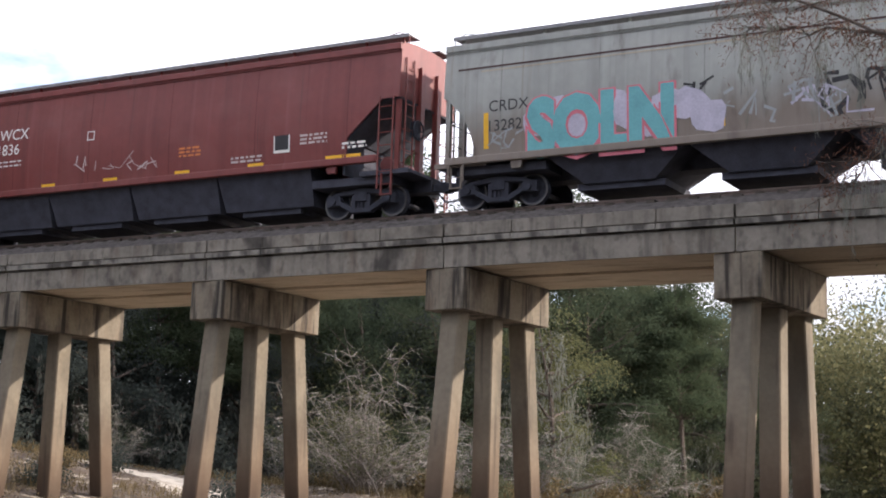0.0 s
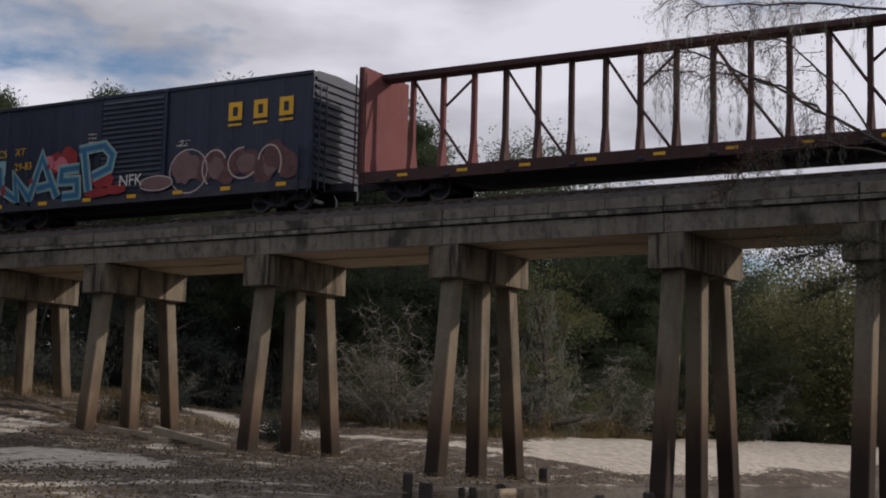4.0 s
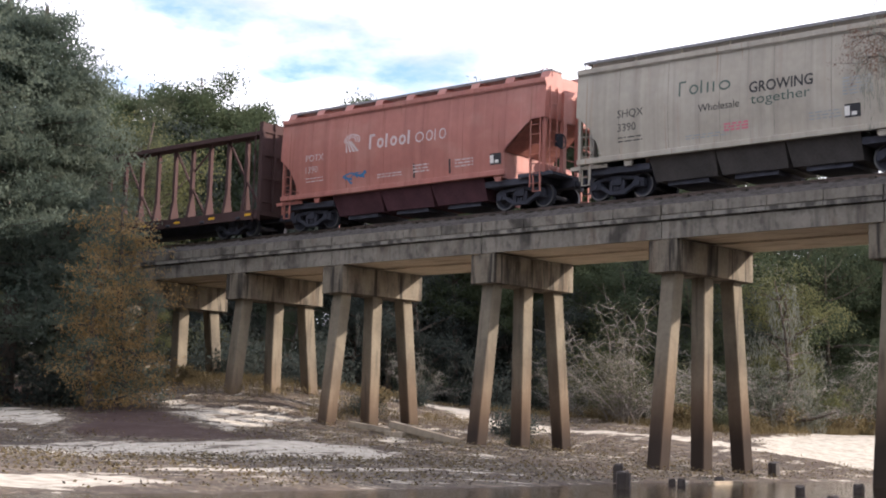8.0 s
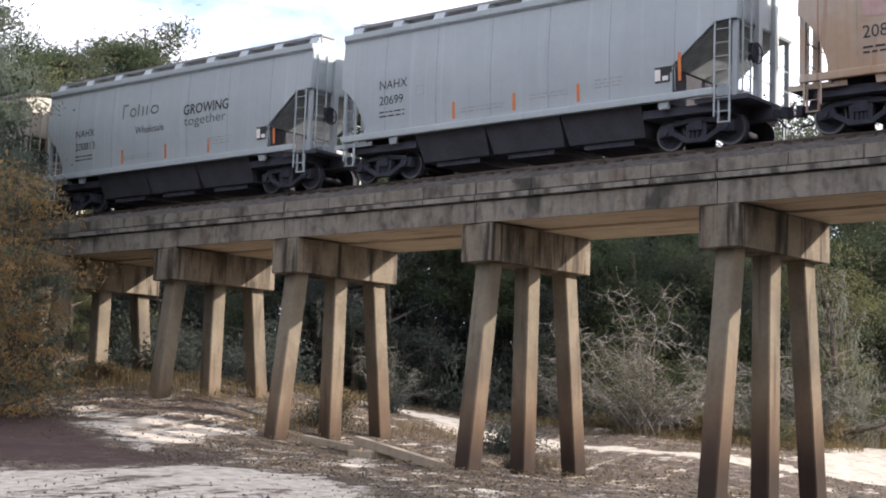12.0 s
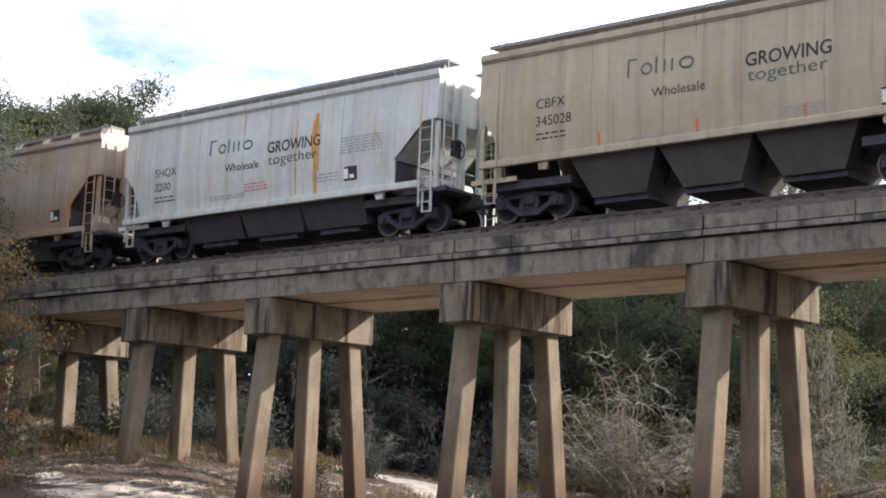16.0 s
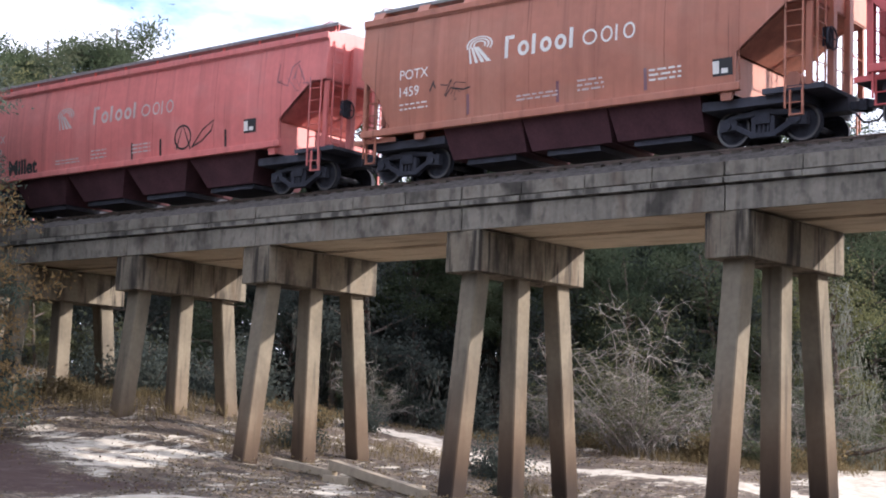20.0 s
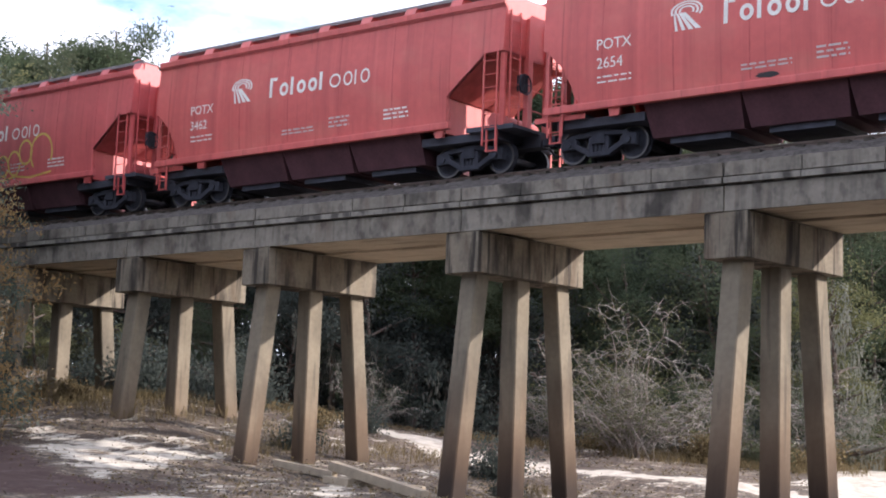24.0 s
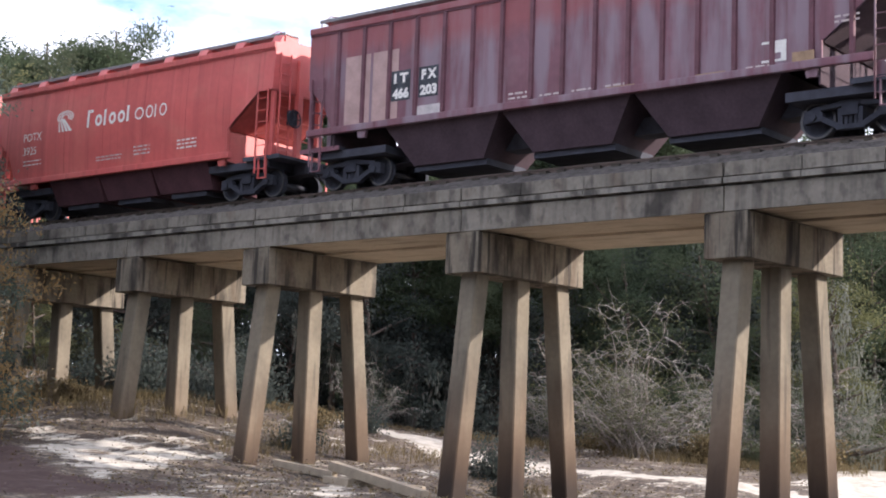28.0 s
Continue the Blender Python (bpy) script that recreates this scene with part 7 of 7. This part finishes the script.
broadleaf("broadleaf_tree", "yellowing tree on the river bank", 5.5, 2.4, 65, LEAF_YELLOW, 0.15, 80, 0, 0.1, (-23.5, -11.0), 11)
for x, y, s in ((-22.5, -6.8, 1.8), (-25, -9.5, 1.9), (-28, -10.5, 2.0), (-24.6, -3.0, 1.8)):
    place(bush_a, x, y, s, rnd.uniform(0, 6.28))


def near_branches():
    """A cypress whose limbs reach in over the water in front of the viaduct."""
    rng = np.random.default_rng(71)
    t = thing("cypress_tree", "nearly bare cypress with rusty needles and grey moss over the river", "tree")
    g = Geo()
    x0, y0 = 17.6, -5.0
    limb(g, (0, 0, -1.4), (0, 0, 1), 17, 0.30, rng, 0.02, 0.05, 8, 10)
    limbs = [((0, 0, 7.0), (-2.7, 0.1, 8.2), (-4.8, 0, 9.55), (-7.0, -0.1, 10.85), (-8.2, 0, 11.1), 0.055, 0), ((0, 0, 10.4), (-2.7, 0.4, 11.5), (-5.1, 0.2, 11.9), (-7.1, 0, 12.1), (-7.9, 0, 12.4), 0.04, 0),
             ((-4.1, 0, 9.1), (-5.2, 0.3, 9.9), (-6.3, 0.2, 10.3), (-7.4, 0.2, 10.4), (-8.3, 0.2, 10.6), 0.035, 0), ((-2.3, 0.1, 7.9), (-3.8, -0.3, 8.3), (-5.2, -0.3, 8.2), (-5.9, -0.2, 7.8), (-6.4, -0.2, 7.3), 0.035, 0),
             ((-3.0, 0.1, 8.4), (-4.0, 0.5, 10.0), (-5.0, 0.6, 10.9), (-6.2, 0.6, 11.4), (-7.0, 0.6, 11.5), 0.035, 0),
             ((0, 0, 5.0), (-2.4, -0.3, 5.9), (-3.4, -0.4, 6.0), (-4.1, -0.4, 5.8), (-4.6, -0.4, 5.6), 0.04, 1), ((0, 0, 4.2), (-1.6, 0.2, 5.2), (-3.0, 0.2, 5.3), (-3.8, 0.2, 5.1), (-4.3, 0.2, 4.8), 0.035, 1)]
    needles, green, hang = [], [], []
    for *pts, r, kind in limbs:
        line = []
        for a, b in zip(pts, pts[1:]):
            for k in range(4):
                line.append(tuple(a[i] + (b[i] - a[i]) * k / 4 + rng.normal() * 0.05 for i in range(3)))
        line.append(pts[-1])
        g.tube(line, [r * (1 - 0.75 * i / len(line)) for i in range(len(line))], 6)
        for p in line[5:]:
            for _ in range(3):
                a = rng.uniform(0, 6.28)
                tw = limb(g, p, (math.cos(a) - 0.7, math.sin(a) * 0.5, rng.uniform(-0.6, 0.5)), rng.uniform(0.5, 1.3), 0.012, rng, 0.25, -0.08, 5, 4)
                for q in tw[1:]:
                    if kind or rng.random() < 0.85:
                        (green if kind else needles).append(rng.normal(size=(12 if kind else 9, 3)) * (np.array([0.20, 0.20, 0.09]) if kind else np.array([0.10, 0.10, 0.14])) + q)
                if not kind and rng.random() < 0.38:
                    n = 60
                    q = tw[2]
                    ln = rng.uniform(0.6, 1.6)
                    f = rng.random(n)
                    hang.append(np.stack([q[0] + rng.normal(size=n) * 0.10 * (1.1 - f), q[1] + rng.normal(size=n) * 0.10, q[2] - f * ln], 1))
    part("trunk", g, BARK, t, smooth=40)
    part("foliage", leaf_mesh("foliage", LEAF_BRANCH, np.concatenate(needles), 0.09, 0.02, rng, 0.5), None, t, "sparse faded red needles")
    part("foliage", leaf_mesh("foliage", LEAF_LIGHT, np.concatenate(green), 0.12, 0.022, rng, 0.2), None, t, "green needles on the lower limbs")
    tagged(part("hanging_moss", leaf_mesh("hanging_moss", MOSS, np.concatenate(hang), 0.24, 0.011, rng, 2.5), None, t, "strands of grey moss"), kind="stuff")
    t.location = (x0, y0, 0)


near_branches()


# ---- small things on the bank ----
def stumps():
    r = random.Random(9)
    for x, y, h, rad in ((7.38, -12.12, 0.38, 0.15), (3.84, -7.52, 0.46, 0.13), (4.93, -6.76, 0.14, 0.09), (5.63, -7.37, 0.18, 0.1), (3.44, -2.31, 0.16, 0.14), (0.81, 4.99, 0.44, 0.2), (10.25, -9.81, 0.17, 0.1), (9.79, -6.39, 0.19, 0.13), (14.39, -15.99, 0.16, 0.11)):
        s = thing("wooden_stump", "dark wet stump of an old wooden pile in shallow water", "stump", "old pile stumps")
        z0 = gz(x, y) - 0.3
        top = max(gz(x, y), 0) + h
        g = Geo()
        n = 9
        vs = []
        for z, k in ((z0, 1.05), (top - 0.05, 1.0), (top, 0.85)):
            vs += [(rad * k * math.cos(6.283 * i / n) * r.uniform(0.9, 1.1), rad * k * math.sin(6.283 * i / n) * r.uniform(0.9, 1.1), z + (r.uniform(-0.03, 0.03) if z > z0 else 0)) for i in range(n)]
        fs = [(i + n * j, (i + 1) % n + n * j, (i + 1) % n + n * (j + 1), i + n * (j + 1)) for j in range(2) for i in range(n)] + [tuple(range(2 * n, 3 * n))]
        g.add(vs, fs)
        part("wood", g, WET_WOOD, s)
        s.location = (x, y, 0)


stumps()


def beam(name, a, b, w, label):
    """A squared timber lying on the bank."""
    t = thing(name, label, "timber", "timbers on the bank")
    a, b = Vector(a), Vector(b)
    ln = (b - a).length
    g = Geo().box(0, ln, -w / 2, w / 2, -w / 2, w / 2)
    q = (b - a).to_track_quat("X", "Z").to_matrix().to_4x4()
    part("timber", g, TIMBER, t, bevel=0.02)
    t.matrix_basis = Matrix.Translation(a) @ q


def lying(x, y, lift):
    return (x, y, gz(x, y) + lift)


beam("timber_beam", lying(-13.7, -0.15, 0.09), lying(-11.3, -0.3, 0.12), 0.2, "pale squared timber lying flat on the bank")
beam("timber_beam", lying(-11.5, -0.2, 0.36), lying(-7.3, -1.3, 0.10), 0.24, "long pale timber leaning down the bank")
beam("timber_beam", lying(-10.8, -0.55, 0.08), lying(-8.4, -0.1, 0.10), 0.2, "short pale timber under a longer one")
beam("timber_beam", (4.7, -4.7, 0.03), (4.6, -3.1, 0.04), 0.12, "thin pale plank awash at the water's edge")
beam("timber_beam", lying(-10.95, -1.0, 0.07), lying(-10.2, -0.85, 0.08), 0.2, "stub of a pale timber half sunk in sand")


# ---- litter, pebbles and dry grass ----
def litter():
    rng = np.random.default_rng(91)

    def spread(n, x0, x1, y0, y1):
        x, y = rng.uniform(x0, x1, n), rng.uniform(y0, y1, n)
        z = ground_z(x, y)
        ok = (z > 0.03) & (sand_share(x, y) < rng.uniform(0.3, 0.63, n))
        return x[ok], y[ok], z[ok]
    for name, m, n, length, width, label in (("pale_twigs", DRY_TWIG, 9000, 0.10, 0.022, "pale dry twigs and leaves on the bank"), ("fallen_leaves", GRASS, 56000, 0.075, 0.045, "fallen brown leaves and twigs on the bank"), ("dead_leaves", BARK, 26000, 0.075, 0.04, "dark fallen twigs and leaves on the bank")):
        x, y, z = spread(n, -34, 8, -26, 22)
        c = np.stack([x, y, z + rng.uniform(0.02, 0.12, len(x))], 1)
        tagged(new(name, leaf_mesh(name, m, c, length, width, rng, 0.0, 0.7)), label, "leaf litter", kind="stuff")
    g = Geo()
    x, y, z = spread(12500, -30, 7, -24, 13)
    for a, b, c in zip(x, y, z):
        r = rng.uniform(0.012, 0.06)
        e = rng.uniform(0.7, 1.3, 4)
        g.add([(a - r * e[0], b - r * 0.4, c), (a + r * e[1], b - r * 0.5, c), (a, b + r * e[2], c), (a + r * 0.1, b, c + r * 0.9 * e[3])], [(0, 1, 3), (1, 2, 3), (2, 0, 3)])
    tagged(new("pebbles", g.mesh("pebbles", CONCRETE, -1)), "grey pebbles and rubble on the bank", "pebbles", kind="stuff")
    pts = []
    for cx, cy, r, n in ((-21, 1.0, 2.6, 900), (-25, 2.5, 3.0, 1200), (-28, 0, 2.5, 800), (-16.5, 3.0, 2.0, 500), (-14.6, 5.6, 1.4, 260), (-8.3, 3.6, 0.8, 180), (-11, 16.2, 3.0, 1200), (-9, 19.5, 2.6, 1300), (-9, 24.5, 2.2, 1100), (-8.8, 30, 2.2, 900), (-17, 14, 2.5, 700), (-22.5, 8.5, 3.0, 900), (-30, 4, 3, 800), (-15.5, 0.2, 1.0, 200), (-9, 17, 2, 600)):
        a, q = rng.uniform(0, 6.28, n), r * np.sqrt(rng.random(n))
        x, y = cx + q * np.cos(a), cy + q * np.sin(a)
        pts.append(np.stack([x, y, ground_z(x, y) + 0.17], 1))
    c = np.concatenate(pts)
    tagged(new("dry_grass", leaf_mesh("dry_grass", GRASS, c, 0.5, 0.02, rng, -1.6)), "tufts of dry brown grass round the piers", "grass", kind="stuff")


litter()


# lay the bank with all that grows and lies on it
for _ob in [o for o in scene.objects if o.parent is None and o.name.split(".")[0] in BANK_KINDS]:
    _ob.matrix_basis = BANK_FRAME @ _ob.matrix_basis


def motions():
    """The train runs along the viaduct at a steady pace, its wheels rolling on the rails."""
    for thing_car, u in TRAIN:
        walk(thing_car, [(t, pose(u - s, TRACK_Y, RAIL_Z)) for t, s in RUN])
    # a wheel of 0.44 m turns once in 2.76 m: sixteen rows a second keep each step below a quarter turn
    times = [i / 16 for i in range(28 * 16 + 1)]
    gone = np.interp(times, [t for t, _ in RUN], [s for _, s in RUN])
    for wheels, e in WHEEL_SETS:
        walk(wheels, [(t, pose(e, 0, 0.44, 0, -math.degrees(s / 0.44), 0)) for t, s in zip(times, gone)])


motions()
